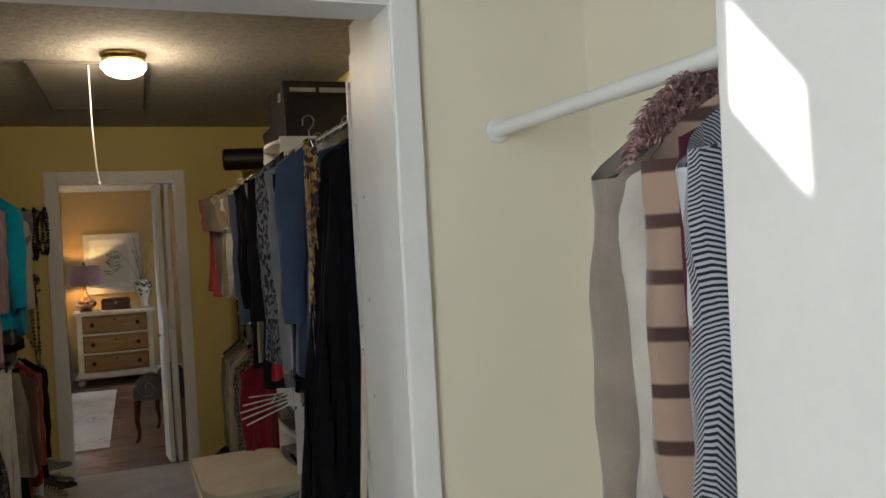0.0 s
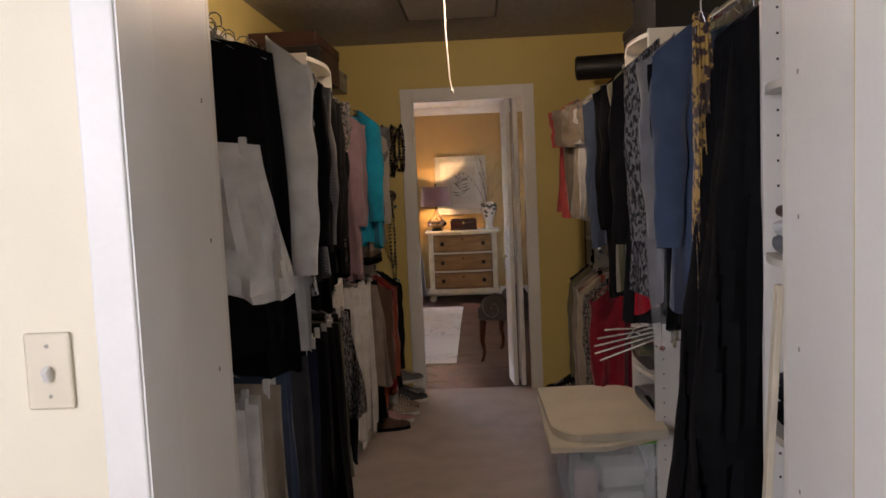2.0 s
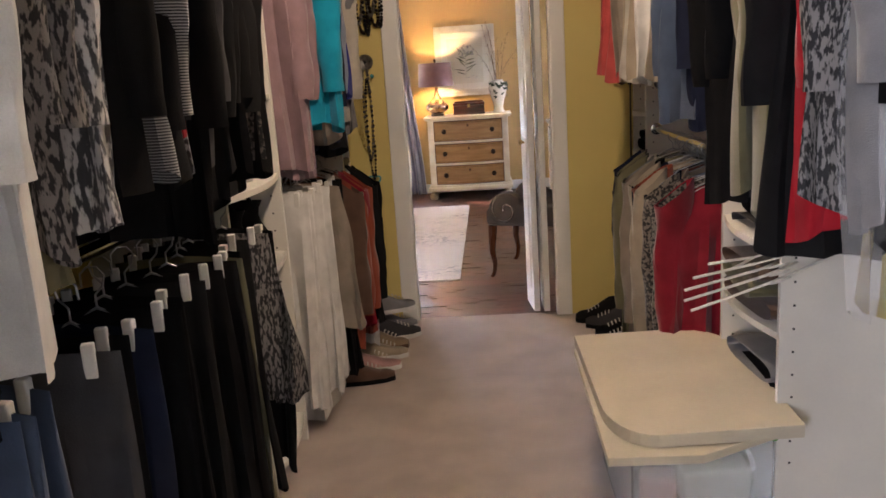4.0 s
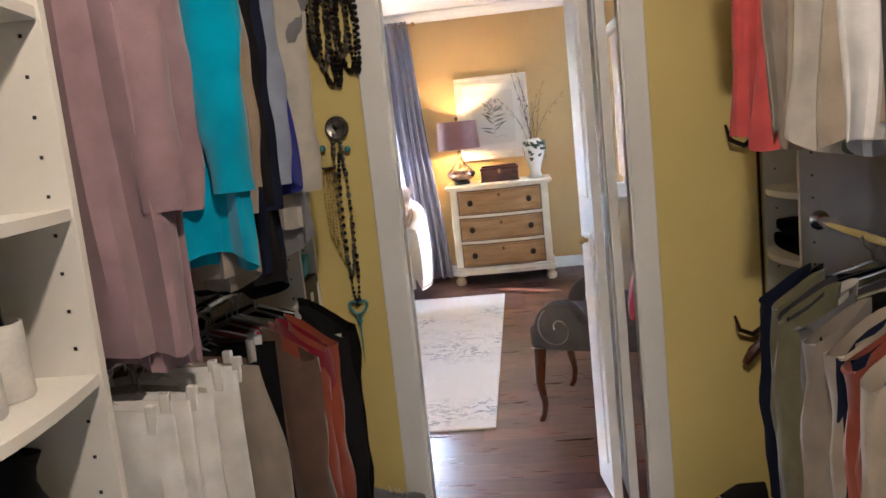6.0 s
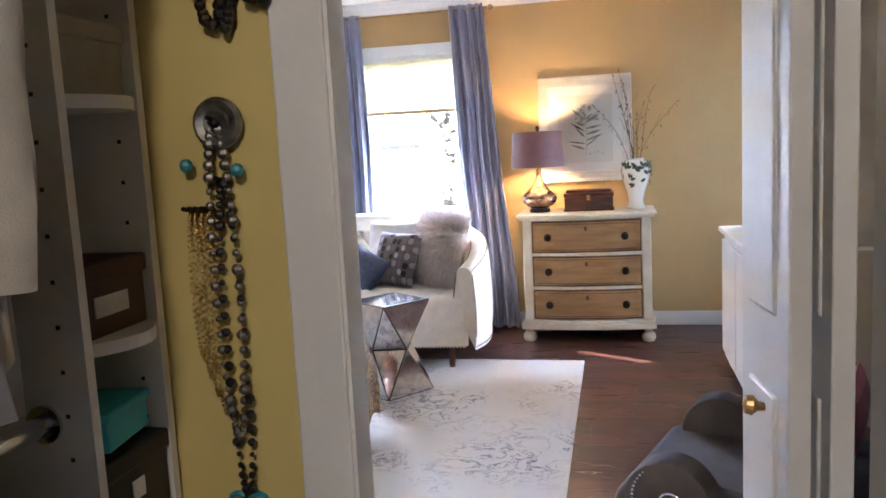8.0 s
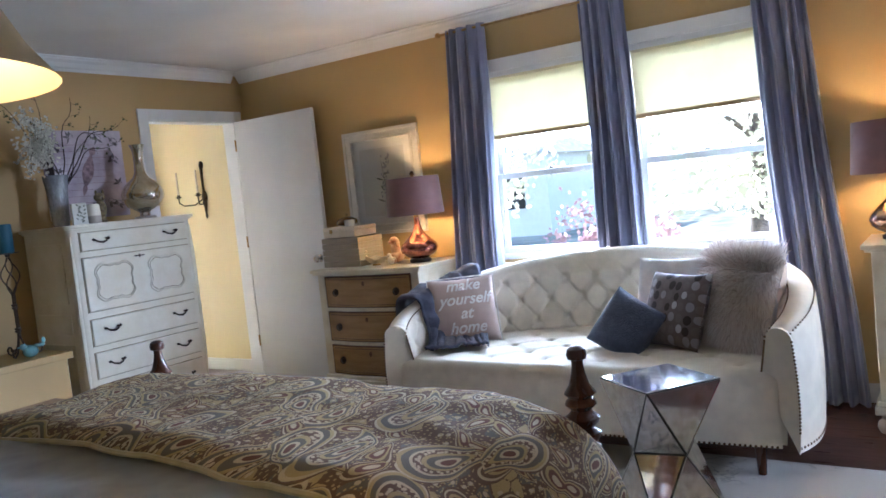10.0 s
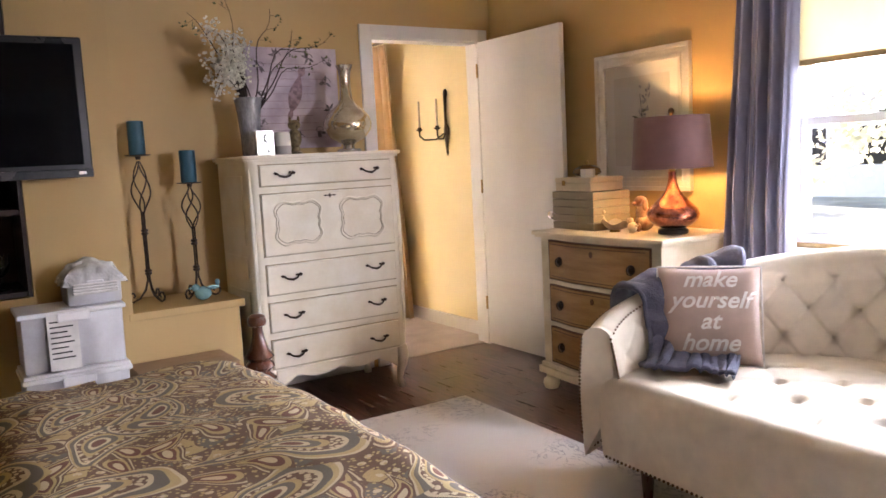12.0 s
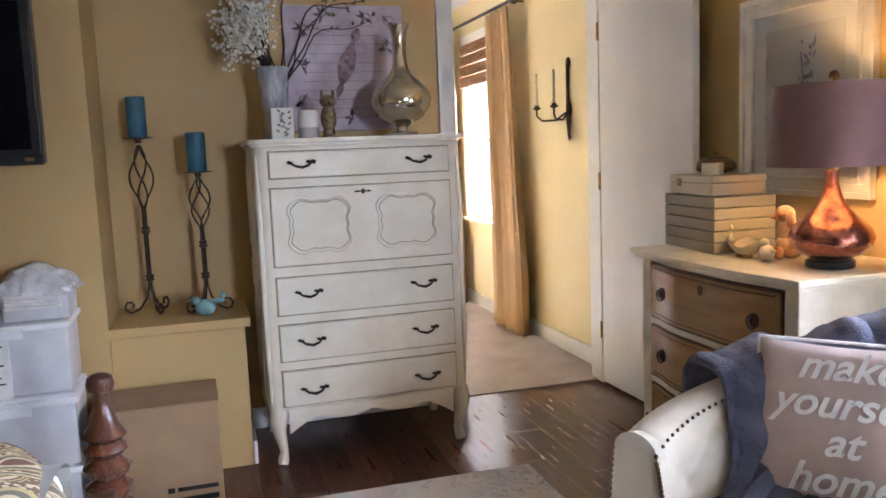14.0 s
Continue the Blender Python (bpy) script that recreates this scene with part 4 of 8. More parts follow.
def blossom_branches():
    rng = random.Random(12)
    b = thing("blossom_branches", "white artificial blossom branches standing in the vase", "artificial flowers", pose(-4.42, 9.05, TOPZ + 0.30))
    stems, flowers, leaves = [], [], []

    def blossom(p, r):
        for q in range(5):
            a = 2 * math.pi * q / 5 + rng.random()
            m = Matrix.Translation(p) @ Euler((rng.uniform(0.7, 1.4), rng.uniform(-.5, .5), a)).to_matrix().to_4x4()
            bm = bmesh.new()
            vs = [bm.verts.new(c) for c in ((0, 0, 0), (r * 0.55, r * 0.55, r * .15), (0, r * 1.2, r * .35), (-r * 0.55, r * 0.55, r * .15))]
            bm.faces.new(vs)
            flowers.append(bm_move(bm, m))

    def leaf(p, r):
        bm = bmesh.new()
        vs = [bm.verts.new(c) for c in ((0, 0, 0), (r * 0.4, r * 0.6, 0.004), (0, r * 1.3, 0), (-r * 0.4, r * 0.6, 0.004))]
        bm.faces.new(vs)
        leaves.append(bm_move(bm, Matrix.Translation(p) @ Euler((rng.uniform(0, 3), rng.uniform(0, 3), rng.uniform(0, 6))).to_matrix().to_4x4()))

    # white sprays that droop towards the niche
    for k in range(24):
        a = rng.uniform(0.0, 1.0)
        out, up, fall = rng.uniform(0.03, 0.26), rng.uniform(0.16, 0.44), rng.uniform(0.0, 0.18)
        ang = rng.uniform(-0.3, 0.9)
        pts = []
        for t in np.linspace(0, 1, 9):
            rad = out * t ** 1.3
            pts.append((rad * math.sin(ang) * 0.9 + 0.02 * t, -rad * math.cos(ang), -0.14 + (up + 0.14) * math.sin(1.5 * t) - fall * t ** 4))
        stems.append(bm_tube(pts, list(np.linspace(0.003, 0.0012, 9)), 5))
        for t in range(4, 9):
            for q in range(9):
                p = Vector(pts[t]) + Vector((rng.gauss(0, 0.022), rng.gauss(0, 0.022), rng.gauss(0, 0.026)))
                blossom(p, rng.uniform(0.009, 0.015))
    # bare, crooked twigs with small leaves towards the doorway
    for (dy, dz, bend) in ((0.46, 0.30, 0.10), (0.40, 0.18, 0.08), (0.26, 0.36, -0.05), (0.14, 0.47, 0.03), (-0.30, 0.42, 0.05), (-0.10, 0.50, -0.04), (0.34, 0.24, 0.14)):
        pts = [(0.03 * math.sin(3 * t) + 0.02, dy * t + 0.02 * math.sin(9 * t), -0.14 + (dz + 0.14) * t ** 0.75 + bend * math.sin(3.1 * t) + 0.012 * math.sin(14 * t)) for t in np.linspace(0, 1, 13)]
        stems.append(bm_tube(pts, list(np.linspace(0.0045, 0.0014, 13)), 6))
        for t in range(6, 13):
            x, y, z = pts[t]
            if t % 2:
                e = (x + rng.uniform(-.02, .03), y + 0.05 * (1 if dy > 0 else -1), z + rng.uniform(-0.03, 0.05))
                stems.append(bm_tube([(x, y, z), e], 0.0012, 4))
                for q in range(4):
                    leaf(Vector(e) + Vector((rng.gauss(0, .01), rng.gauss(0, .012), rng.gauss(0, .01))), rng.uniform(0.012, 0.02))
    tagged(part("stem_spray", bm_join(*stems), BRANCH, b, "dark crooked stems"), kind="stuff")
    part("blossom", bm_join(*flowers), PETAL, b, "clusters of small white blossom")
    tagged(part("leaf_tips", bm_join(*leaves), LEAF, b, "small green leaves"), kind="stuff")


blossom_branches()
MERCURY = mat("gold_mercury_glass", (0.72, 0.68, 0.56), 0.10, metal=0.92, vary=0.2, scale=12, second=(0.50, 0.44, 0.32), bump=0.45, grain=45, coat=0.5)
mb = thing("mercury_glass_bottle", "round gold mercury-glass bottle vase on the chest", "vase", pose(-4.36, 9.60, TOPZ))
part("foot", bm_lathe([(0.066, 0), (0.068, 0.004), (0.068, 0.016), (0.05, 0.02)], 32), CHROME, mb, smooth=True)
part("body", bm_lathe([(0.034, 0.02), (0.03, 0.04), (0.05, 0.055), (0.10, 0.082), (0.130, 0.125), (0.136, 0.16), (0.124, 0.20), (0.09, 0.24), (0.052, 0.27), (0.036, 0.30), (0.031, 0.36), (0.031, 0.42), (0.036, 0.455), (0.05, 0.485), (0.046, 0.486), (0.03, 0.45), (0.026, 0.38)], 44), MERCURY, mb, smooth=True)
jar = thing("candle_jar", "white and grey jar candle on the chest", "candle", pose(-4.27, 9.17, TOPZ))
part("jar_top", bm_lathe([(0.043, 0.046), (0.044, 0.05), (0.041, 0.108), (0.034, 0.118), (0.02, 0.12)], 28), CERAMIC, jar, smooth=True)
part("jar_base", bm_lathe([(0.04, 0), (0.043, 0.004), (0.044, 0.046)], 28), mat("grey_band", (0.42, 0.39, 0.37), 0.6), jar, smooth=True)
cd = thing("leaf_print_block", "small white block with a printed leaf branch", "ornament", pose(-4.24, 9.06, TOPZ, 0, 0, 84))
part("block", bm_box(-0.045, 0.045, -0.012, 0.012, 0, 0.128, 0.002), CERAMIC, cd)
part("leaf_print", bm_join(*[leaf_shape(0.005 + 0.018 * math.sin(k * 1.7), 0.012 + 0.0058 * k, 0.6 + (1.9 if k % 2 else 0), 0.02, 0.006, -0.0135) for k in range(18)]), INK, cd)
figurine("owl_figurine", "small brown owl figurine on the chest", "figurine", pose(-4.33, 9.265, TOPZ),
         [(0.042, (0, 0, 0.085), (0.9, 0.85, 1.35)), (0.034, (0, 0, 0.158), (0.95, 1.05, 0.85)), (0.012, (0.005, -0.024, 0.187), (0.7, 0.6, 1.6)), (0.012, (0.005, 0.024, 0.187), (0.7, 0.6, 1.6)), (0.03, (0, 0, 0.028), (0.8, 0.9, 0.9)), (0.036, (0, 0, 0.008), (1, 1, 0.3)), (0.009, (0.034, 0, 0.15), (1, 0.6, 1.2))],
         mat("owl_glaze", (0.26, 0.20, 0.10), 0.4, vary=0.3, scale=60, second=(0.09, 0.06, 0.03)))
CANVAS = mat("lilac_canvas", (0.60, 0.54, 0.60), 0.85, vary=0.08, scale=7, second=(0.36, 0.30, 0.36), bump=0.3, grain=300)
BIRDINK = mat("canvas_mauve_ink", (0.38, 0.27, 0.29), 0.9, vary=0.25, scale=40)
SCROLLINK = mat("canvas_grey_ink", (0.20, 0.18, 0.20), 0.9, vary=0.3, scale=40)
cv = thing("canvas_print", "lilac canvas print of a perched bird over script lines", "picture", pose(-4.672, 9.41, 1.40, 0, 0, 90))
part("canvas", bm_box(-0.28, 0.28, -0.03, 0, 0, 0.575, 0.003), CANVAS, cv)
part("bird_shape", bm_join(*[leaf_shape(0.0 + dx, 0.20 + dz, a, ln, wd, -0.0312) for dx, dz, a, ln, wd in ((-0.03, 0.0, 1.25, 0.24, 0.05), (0.035, 0.21, 1.0, 0.07, 0.03), (-0.02, 0.03, -1.9, 0.09, 0.02))]), BIRDINK, cv)
part("script_line", bm_join(*[bm_box(-0.22 + 0.02 * (k % 3), 0.20 - 0.03 * (k % 4), -0.0308, -0.0302, 0.06 + 0.042 * k, 0.0625 + 0.042 * k) for k in range(11)]), BIRDINK, cv)


def scroll_border():
    rng = random.Random(2)
    bms = []
    for cx, cz in ((-0.2, 0.30), (-0.21, 0.14), (-0.2, 0.47), (0.21, 0.5), (0.2, 0.38), (0.22, 0.22), (0.14, 0.1), (0.2, 0.08), (0.02, 0.06), (0.1, 0.52), (-0.1, 0.53)):
        r, d = rng.uniform(0.02, 0.035), rng.choice((-1, 1))
        bms.append(bm_tube([(cx + d * r * (1 - t * 0.8) * math.cos(5.5 * t), -0.0308, cz + r * (1 - t * 0.8) * math.sin(5.5 * t)) for t in np.linspace(0, 1, 14)], 0.0022, 4))
        for q in range(4):
            bms.append(leaf_shape(cx, cz, rng.uniform(0, 6.28), 0.045, 0.009, -0.0309))
    return bm_join(*bms)


tagged(part("scroll_border", scroll_border(), SCROLLINK, cv), kind="stuff")


# ---- sofa ----
SOFA_AT = pose(-1.45, 9.60, 0) @ Matrix.Diagonal((0.955, 1, 1, 1))


def sofa_line(u):
    """Centre line of the curved back; u from 0 (one arm) to 1 (the other)."""
    k = 1 - abs(2 * u - 1)
    x = float(np.interp(k, SOFA_K, SOFA_X))
    y = float(np.interp(k, SOFA_K, SOFA_Y))
    return Vector((x if u > 0.5 else -x, y, 0))


_a = np.linspace(0, 1, 60)
SOFA_X = 1.045 * np.cos(np.clip((_a - 0.18) / 0.82, 0, 1) * math.pi / 2) ** 0.80 - 0.045 * np.clip(1 - _a / 0.16, 0, 1) ** 2
SOFA_Y = 0.03 + 0.22 * np.clip(_a / 0.18, 0, 1) + 0.80 * np.sin(np.clip((_a - 0.18) / 0.82, 0, 1) * math.pi / 2) ** 0.95
SOFA_K = np.concatenate(([0], np.cumsum(np.hypot(np.diff(SOFA_X), np.diff(SOFA_Y)))))
SOFA_K = SOFA_K / SOFA_K[-1]


def sofa_path(u):
    p = sofa_line(u)
    d = (sofa_line(min(1, u + 0.015)) - sofa_line(max(0, u - 0.015))).normalized()
    return p, Vector((-d.y, d.x, 0)), math.pi * u


def sofa_height(a):
    return 0.645 + 0.262 * max(0.0, math.sin(a)) ** 0.8


LENGTH = 3.15


def tuft(s, z):
    """Depth of the buttoned upholstery at s along and z up."""
    gx, gz = 0.095, 0.112
    deep = 0.0
    q, r = s / gx, (z - 0.53) / gz
    a, b = (q + r) / 2, (q - r) / 2
    fa, fb = abs(a - round(a)), abs(b - round(b))
    deep += 0.009 * math.exp(-(fa / 0.055) ** 2) + 0.009 * math.exp(-(fb / 0.055) ** 2)
    deep += 0.034 * math.exp(-((fa * fa + fb * fb) / 0.022))
    return deep


def sofa_point(u, v, off=0.0):
    p, n, a = sofa_path(u)
    h = sofa_height(a)
    if v < 0.3:
        t = v / 0.3
        x, z = 0.062 + 0.015 * math.sin(math.pi * t), 0.14 + t * (h - 0.05 - 0.14)
    elif v < 0.45:
        t = (v - 0.3) / 0.15
        x, z = 0.062 * math.cos(math.pi * t), h - 0.05 + 0.05 * math.sin(math.pi * t)
    else:
        t = (v - 0.45) / 0.55
        z = h - 0.05 - t * (h - 0.05 - 0.42)
        fade = min(1, t * 6) * min(1, (1 - t) * 8) * min(1, min(u, 1 - u) * 12)
        x = -0.062 - 0.035 * t - 0.034 * fade + tuft((u - 0.5) * LENGTH, z) * fade
    nx = x + (off if v < 0.375 else -off)
    return p + n * nx + Vector((0, 0, z + (off if 0.28 < v < 0.47 else 0)))


sofa = thing("sofa", "cream tufted curved-back sofa with nailhead trim", "sofa", SOFA_AT)
part("back", bm_grid(lambda u, v: sofa_point(u, v), 400, 110), SOFA, sofa, smooth=True)


def inner_edge(u, extra=0.0):
    p, n, a = sofa_path(u)
    return p - n * (0.075 + extra)


def sofa_seat(u, v):
    """Seat cushion: v from the front's foot, over the front edge, to the back."""
    x = -0.985 + 1.97 * u
    k = abs(x) / 1.0
    yb = 0.22 + 0.76 * max(0.0, 1 - k ** 2.6) ** 0.6
    yf = 0.02 - 0.035 * math.cos(math.pi * x / 2.2)
    if v < 0.3:
        t = v / 0.3
        z = 0.15 + t * 0.265
        y = yf + 0.004 * math.sin(60 * x) * t * 0.6 - 0.012 * math.sin(math.pi * t)
    elif v < 0.42:
        t = (v - 0.3) / 0.12
        y, z = yf + 0.05 * (1 - math.cos(t * math.pi / 2)), 0.415 + 0.05 * math.sin(t * math.pi / 2)
    else:
        t = (v - 0.42) / 0.58
        y = yf + 0.05 + t * max(0.01, yb - yf - 0.05)
        fade = min(1, t * 5) * min(1, (1 - t) * 5)
        q, r = x / 0.16, (y - 0.25) / 0.13
        a, b = (q + r) / 2, (q - r) / 2
        fa, fb = abs(a - round(a)), abs(b - round(b))
        z = 0.465 + 0.012 * math.sin(math.pi * t) - fade * (0.012 * math.exp(-(fa / 0.05) ** 2) + 0.012 * math.exp(-(fb / 0.05) ** 2) + 0.030 * math.exp(-(fa * fa + fb * fb) / 0.014))
    return Vector((x, y, z))


part("seat", bm_grid(sofa_seat, 180, 70), SOFA, sofa, smooth=True)
part("deck", bm_prism([(-0.99, 0.08), (0.99, 0.08), (0.9, 0.6), (0.5, 0.95), (-0.5, 0.95), (-0.9, 0.6)], "z", 0.142, 0.40), SOFA, sofa)
for u in (0.0, 1.0):
    ring = [sofa_point(u, v) for v in np.linspace(0, 1, 60)]
    bm = bmesh.new()
    bm.faces.new([bm.verts.new(q) for q in ring])
    r = bmesh.ops.extrude_face_region(bm, geom=list(bm.faces))
    for v in [g for g in r["geom"] if isinstance(g, bmesh.types.BMVert)]:
        v.co.y -= 0.022
    part("arm_front", bm, SOFA, sofa)
NAIL = mat("antique_nailhead", (0.16, 0.10, 0.05), 0.35, metal=0.9)


def nails(points, r=0.0055):
    return bm_join(*[bm_ball(r, p, 6) for p in points])


for u, sy in ((0.0, 1), (1.0, 1)):
    tagged(part("nailhead_trim", nails([sofa_point(u, v) + Vector((0, -0.024, 0)) for v in np.linspace(0.06, 0.30, 26)] + [sofa_point(u, v) + Vector((0, -0.024, 0)) for v in np.linspace(0.44, 0.9, 16)]), NAIL, sofa), kind="stuff")
tagged(part("nailhead_rows", nails([sofa_point(u, v) + Vector((0, 0, 0.003)) for v in (0.325, 0.425) for u in np.linspace(0.0, 0.18, 34)] + [sofa_point(u, v) + Vector((0, 0, 0.003)) for v in (0.325, 0.425) for u in np.linspace(0.82, 1.0, 34)], 0.0045), NAIL, sofa), kind="stuff")
tagged(part("nailhead_base", nails([sofa_point(u, 0.01) + Vector((0, 0, 0.004)) for u in np.linspace(0, 1, 150)] + [sofa_seat(u, 0.0) + Vector((0, -0.003, 0.004)) for u in np.linspace(0.01, 0.99, 90)], 0.006), NAIL, sofa), kind="stuff")


def sofa_buttons():
    for row in range(0, 4):
        z = 0.53 + 0.112 * row
        for k in range(-17, 18):
            if (k + row) % 2:
                continue
            u = 0.5 + k * 0.095 / LENGTH
            if not 0.08 < u < 0.92:
                continue
            a = sofa_path(u)[2]
            if z > sofa_height(a) - 0.07:
                continue
            h = sofa_height(a)
            t = (h - 0.05 - z) / (h - 0.05 - 0.42)
            p = sofa_point(u, 0.45 + 0.55 * t)
            part("button", bm_ball(0.011, p, 8), SOFA, sofa, smooth=True)


sofa_buttons()
for x, y in ((-0.82, 0.08), (0.88, 0.08), (-0.8, 0.85), (0.8, 0.85)):
    part("leg", bm_move(bm_lathe([(0.016, 0), (0.018, 0.005), (0.026, 0.12), (0.03, 0.15)], 14), Matrix.Translation((x, y, 0))), WALNUT, sofa, smooth=True)


# ---- pillows and throw ----
def pillow_bulge(x, y, w, h, t):
    a, b = abs(2 * x / w), abs(2 * y / h)
    return t / 2 * max(0.0, (1 - a ** 2.6)) ** 0.45 * max(0.0, (1 - b ** 2.6)) ** 0.45


def pillow_bm(w, h, t, seed=0, n=26, pinch=0.06):
    def side(sg):
        def f(u, v):
            x, y = (u - 0.5) * w, (v - 0.5) * h
            e = 1 - pinch * (1 - abs(2 * u - 1) ** 2) * abs(2 * v - 1) ** 3
            g = 1 - pinch * (1 - abs(2 * v - 1) ** 2) * abs(2 * u - 1) ** 3
            z = sg * (pillow_bulge(x, y, w, h, t) * (1 + 0.12 * noisy(u * 3, v * 3, seed)) + 0.002)
            return (x * g, y * e, z)
        return bm_grid(f, n, n)
    return bm_join(side(1), side(-1))


def seat_pose(x, y, z, face, lean):
    """Stands a pillow up: face: degrees its front turns from -y towards +x; lean: degrees back."""
    return pose(x, y, z, 90 - lean, 0, face)


LILAC = fabric("pale_lilac_linen", (0.52, 0.40, 0.35), vary=0.05)
PIPING = fabric("white_piping", (0.78, 0.76, 0.72))
STITCH = fabric("white_stitching", (0.86, 0.85, 0.83))


def text_bm(body, size):
    cu = bpy.data.curves.new("lettering", "FONT")
    cu.body, cu.size, cu.shear, cu.align_x = body, size, 0.35, "CENTER"
    cu.offset = 0.0018
    ob = bpy.data.objects.new("lettering", cu)
    me = ob.to_mesh()
    bm = bmesh.new()
    bm.from_mesh(me)
    ob.to_mesh_clear()
    bpy.data.objects.remove(ob)
    bpy.data.curves.remove(cu)
    return bm


home = thing("lettered_pillow", "square pale lilac pillow with white stitched words", "pillow", seat_pose(-2.215, 10.01, 0.655, 40, 18) @ Matrix.Scale(0.90, 4))
part("cushion", pillow_bm(0.42, 0.42, 0.13, 1), LILAC, home, smooth=True)
edge = [(0.21 * math.copysign(min(1, abs(math.cos(a)) * 1.42), math.cos(a)), 0.21 * math.copysign(min(1, abs(math.sin(a)) * 1.42), math.sin(a)), 0) for a in np.linspace(0, 6.283, 49)[:-1]]
part("piping", bm_tube(edge, 0.004, 6, True), PIPING, home, smooth=True)
for k, word in enumerate(("make", "yourself", "at", "home")):
    bm = text_bm(word, 0.098)
    bmesh.ops.subdivide_edges(bm, edges=[e for e in bm.edges if e.calc_length() > 0.02], cuts=2)
    for v in bm.verts:
        x, y = v.co.x, v.co.y + 0.115 - 0.088 * k
        v.co = Vector((x, y, pillow_bulge(x, y, 0.42, 0.42, 0.13) * 1.10 + 0.007))
    part("stitched_word", bm, STITCH, home)

FLEECE = mat("blue_grey_fleece", (0.065, 0.07, 0.105), 0.95, vary=0.18, scale=16, bump=0.9, grain=170, second=(0.13, 0.135, 0.19), sheen=0.05, depth=0.006)


def throw(u, v):
    """The fleece: from outside the back, over its ridge, down the inside and out across the seat."""
    s = 0.215 - 0.15 * u - 0.015 * math.sin(3 * v)
    thick = 0.024 + 0.012 * math.sin(9 * u + 4 * v)
    if v < 0.62:
        p = sofa_point(s, 0.24 + (0.92 - 0.24) * v / 0.62, thick)
        lift = math.exp(-((v / 0.62 - 0.2) / 0.16) ** 2)
        p.z += 0.008 * lift * (1 + math.sin(19 * u + 1))
    else:
        t = (v - 0.62) / 0.38
        p = sofa_point(s, 0.92, thick)
        e = Vector((-0.90 + 0.36 * (1 - u), 0.13 + 0.10 * (1 - u) + 0.03 * math.sin(6 * u), 0.495))
        p = p.lerp(e, t)
        p.z = 0.490 + 0.012 * (1 - t) + 0.07 * (1 - t) ** 3
    rip = 0.013 * math.sin(24 * u + 3 * v) + 0.009 * math.sin(43 * u + 8 * v) + 0.014 * noisy(u * 6, v * 6, 2)
    n = sofa_path(s)[1]
    return p + Vector((0, 0, 0.8)) * abs(rip) * (1 if v > 0.3 else 0.5) - n * rip * (0.8 if v < 0.62 else 0.1)


tb = solo("throw_blanket", bm_grid(throw, 50, 90), FLEECE, "blue-grey fleece throw draped over the sofa arm", "blanket", SOFA_AT, smooth=True)
mod = tb.modifiers.new("thickness", "SOLIDIFY")
mod.thickness, mod.offset = 0.016, 1
NAVY = mat("slate_blue_plush", (0.06, 0.075, 0.125), 0.9, vary=0.25, scale=40, bump=0.9, grain=140, second=(0.09, 0.11, 0.17), sheen=0.25, depth=0.006)
bp = solo("blue_pillow", pillow_bm(0.31, 0.31, 0.13, 3), NAVY, "slate blue plush pillow lying back on the sofa", "pillow", pose(-1.255, 9.955, 0.575, 62, 26, -18), smooth=True)
DOTS = fabric("dotted_velvet", (0.13, 0.105, 0.105))


def dot_nodes(m):
    l = m.node_tree.links
    co = node(m, "ShaderNodeTexCoord")
    mp = node(m, "ShaderNodeMapping", Scale=(23, 19, 0.001))
    l.new(co.outputs["Object"], mp.inputs[0])
    vo = node(m, "ShaderNodeTexVoronoi", Scale=1.0, Randomness=0.25)
    l.new(mp.outputs[0], vo.inputs["Vector"])
    inside = node(m, "ShaderNodeMath")
    inside.operation, inside.inputs[1].default_value = "LESS_THAN", 0.43
    l.new(vo.outputs["Distance"], inside.inputs[0])
    tone = ramp(m, vo.outputs["Color"], [(0.0, (0.05, 0.04, 0.04)), (0.3, (0.20, 0.17, 0.17)), (0.55, (0.36, 0.34, 0.37)), (0.8, (0.55, 0.55, 0.57))], True)
    mx = node(m, "ShaderNodeMix")
    mx.data_type = "RGBA"
    mx.inputs["A"].default_value = (0.17, 0.14, 0.14, 1)
    l.new(inside.outputs[0], mx.inputs["Factor"])
    l.new(tone, mx.inputs["B"])
    paint(m, mx.outputs["Result"])


dot_nodes(DOTS)
solo("dotted_pillow", pillow_bm(0.37, 0.37, 0.13, 5), DOTS, "dark velvet pillow with grey and white dots", "pillow", seat_pose(-1.03, 10.03, 0.645, -28, 22), smooth=True)
solo("white_pillow", pillow_bm(0.38, 0.38, 0.10, 6), PIPING, "plain white pillow leaning on the sofa back", "pillow", seat_pose(-1.12, 10.24, 0.69, -12, 18), smooth=True)
FUR = mat("blush_long_pile_fur", (0.86, 0.77, 0.69), 0.9, vary=0.10, scale=20, bump=0.5, grain=200, second=(0.76, 0.64, 0.56), sheen=0.6)
fp = thing("fur_pillow", "blush long-pile faux fur pillow against the sofa arm", "pillow", seat_pose(-0.74, 10.14, 0.665, -42, 20))
part("cushion", pillow_bm(0.46, 0.42, 0.20, 7), FUR, fp, smooth=True)


STRAND = mat("blush_fur_strand", (0.86, 0.77, 0.69), 0.8, vary=0.1, scale=20, sheen=0.5)
island = node(STRAND, "ShaderNodeNewGeometry")
paint(STRAND, ramp(STRAND, island.outputs["Random Per Island"], [(0.0, (0.42, 0.33, 0.29)), (0.25, (0.66, 0.55, 0.48)), (0.6, (0.84, 0.75, 0.68)), (1.0, (0.93, 0.88, 0.83))]))


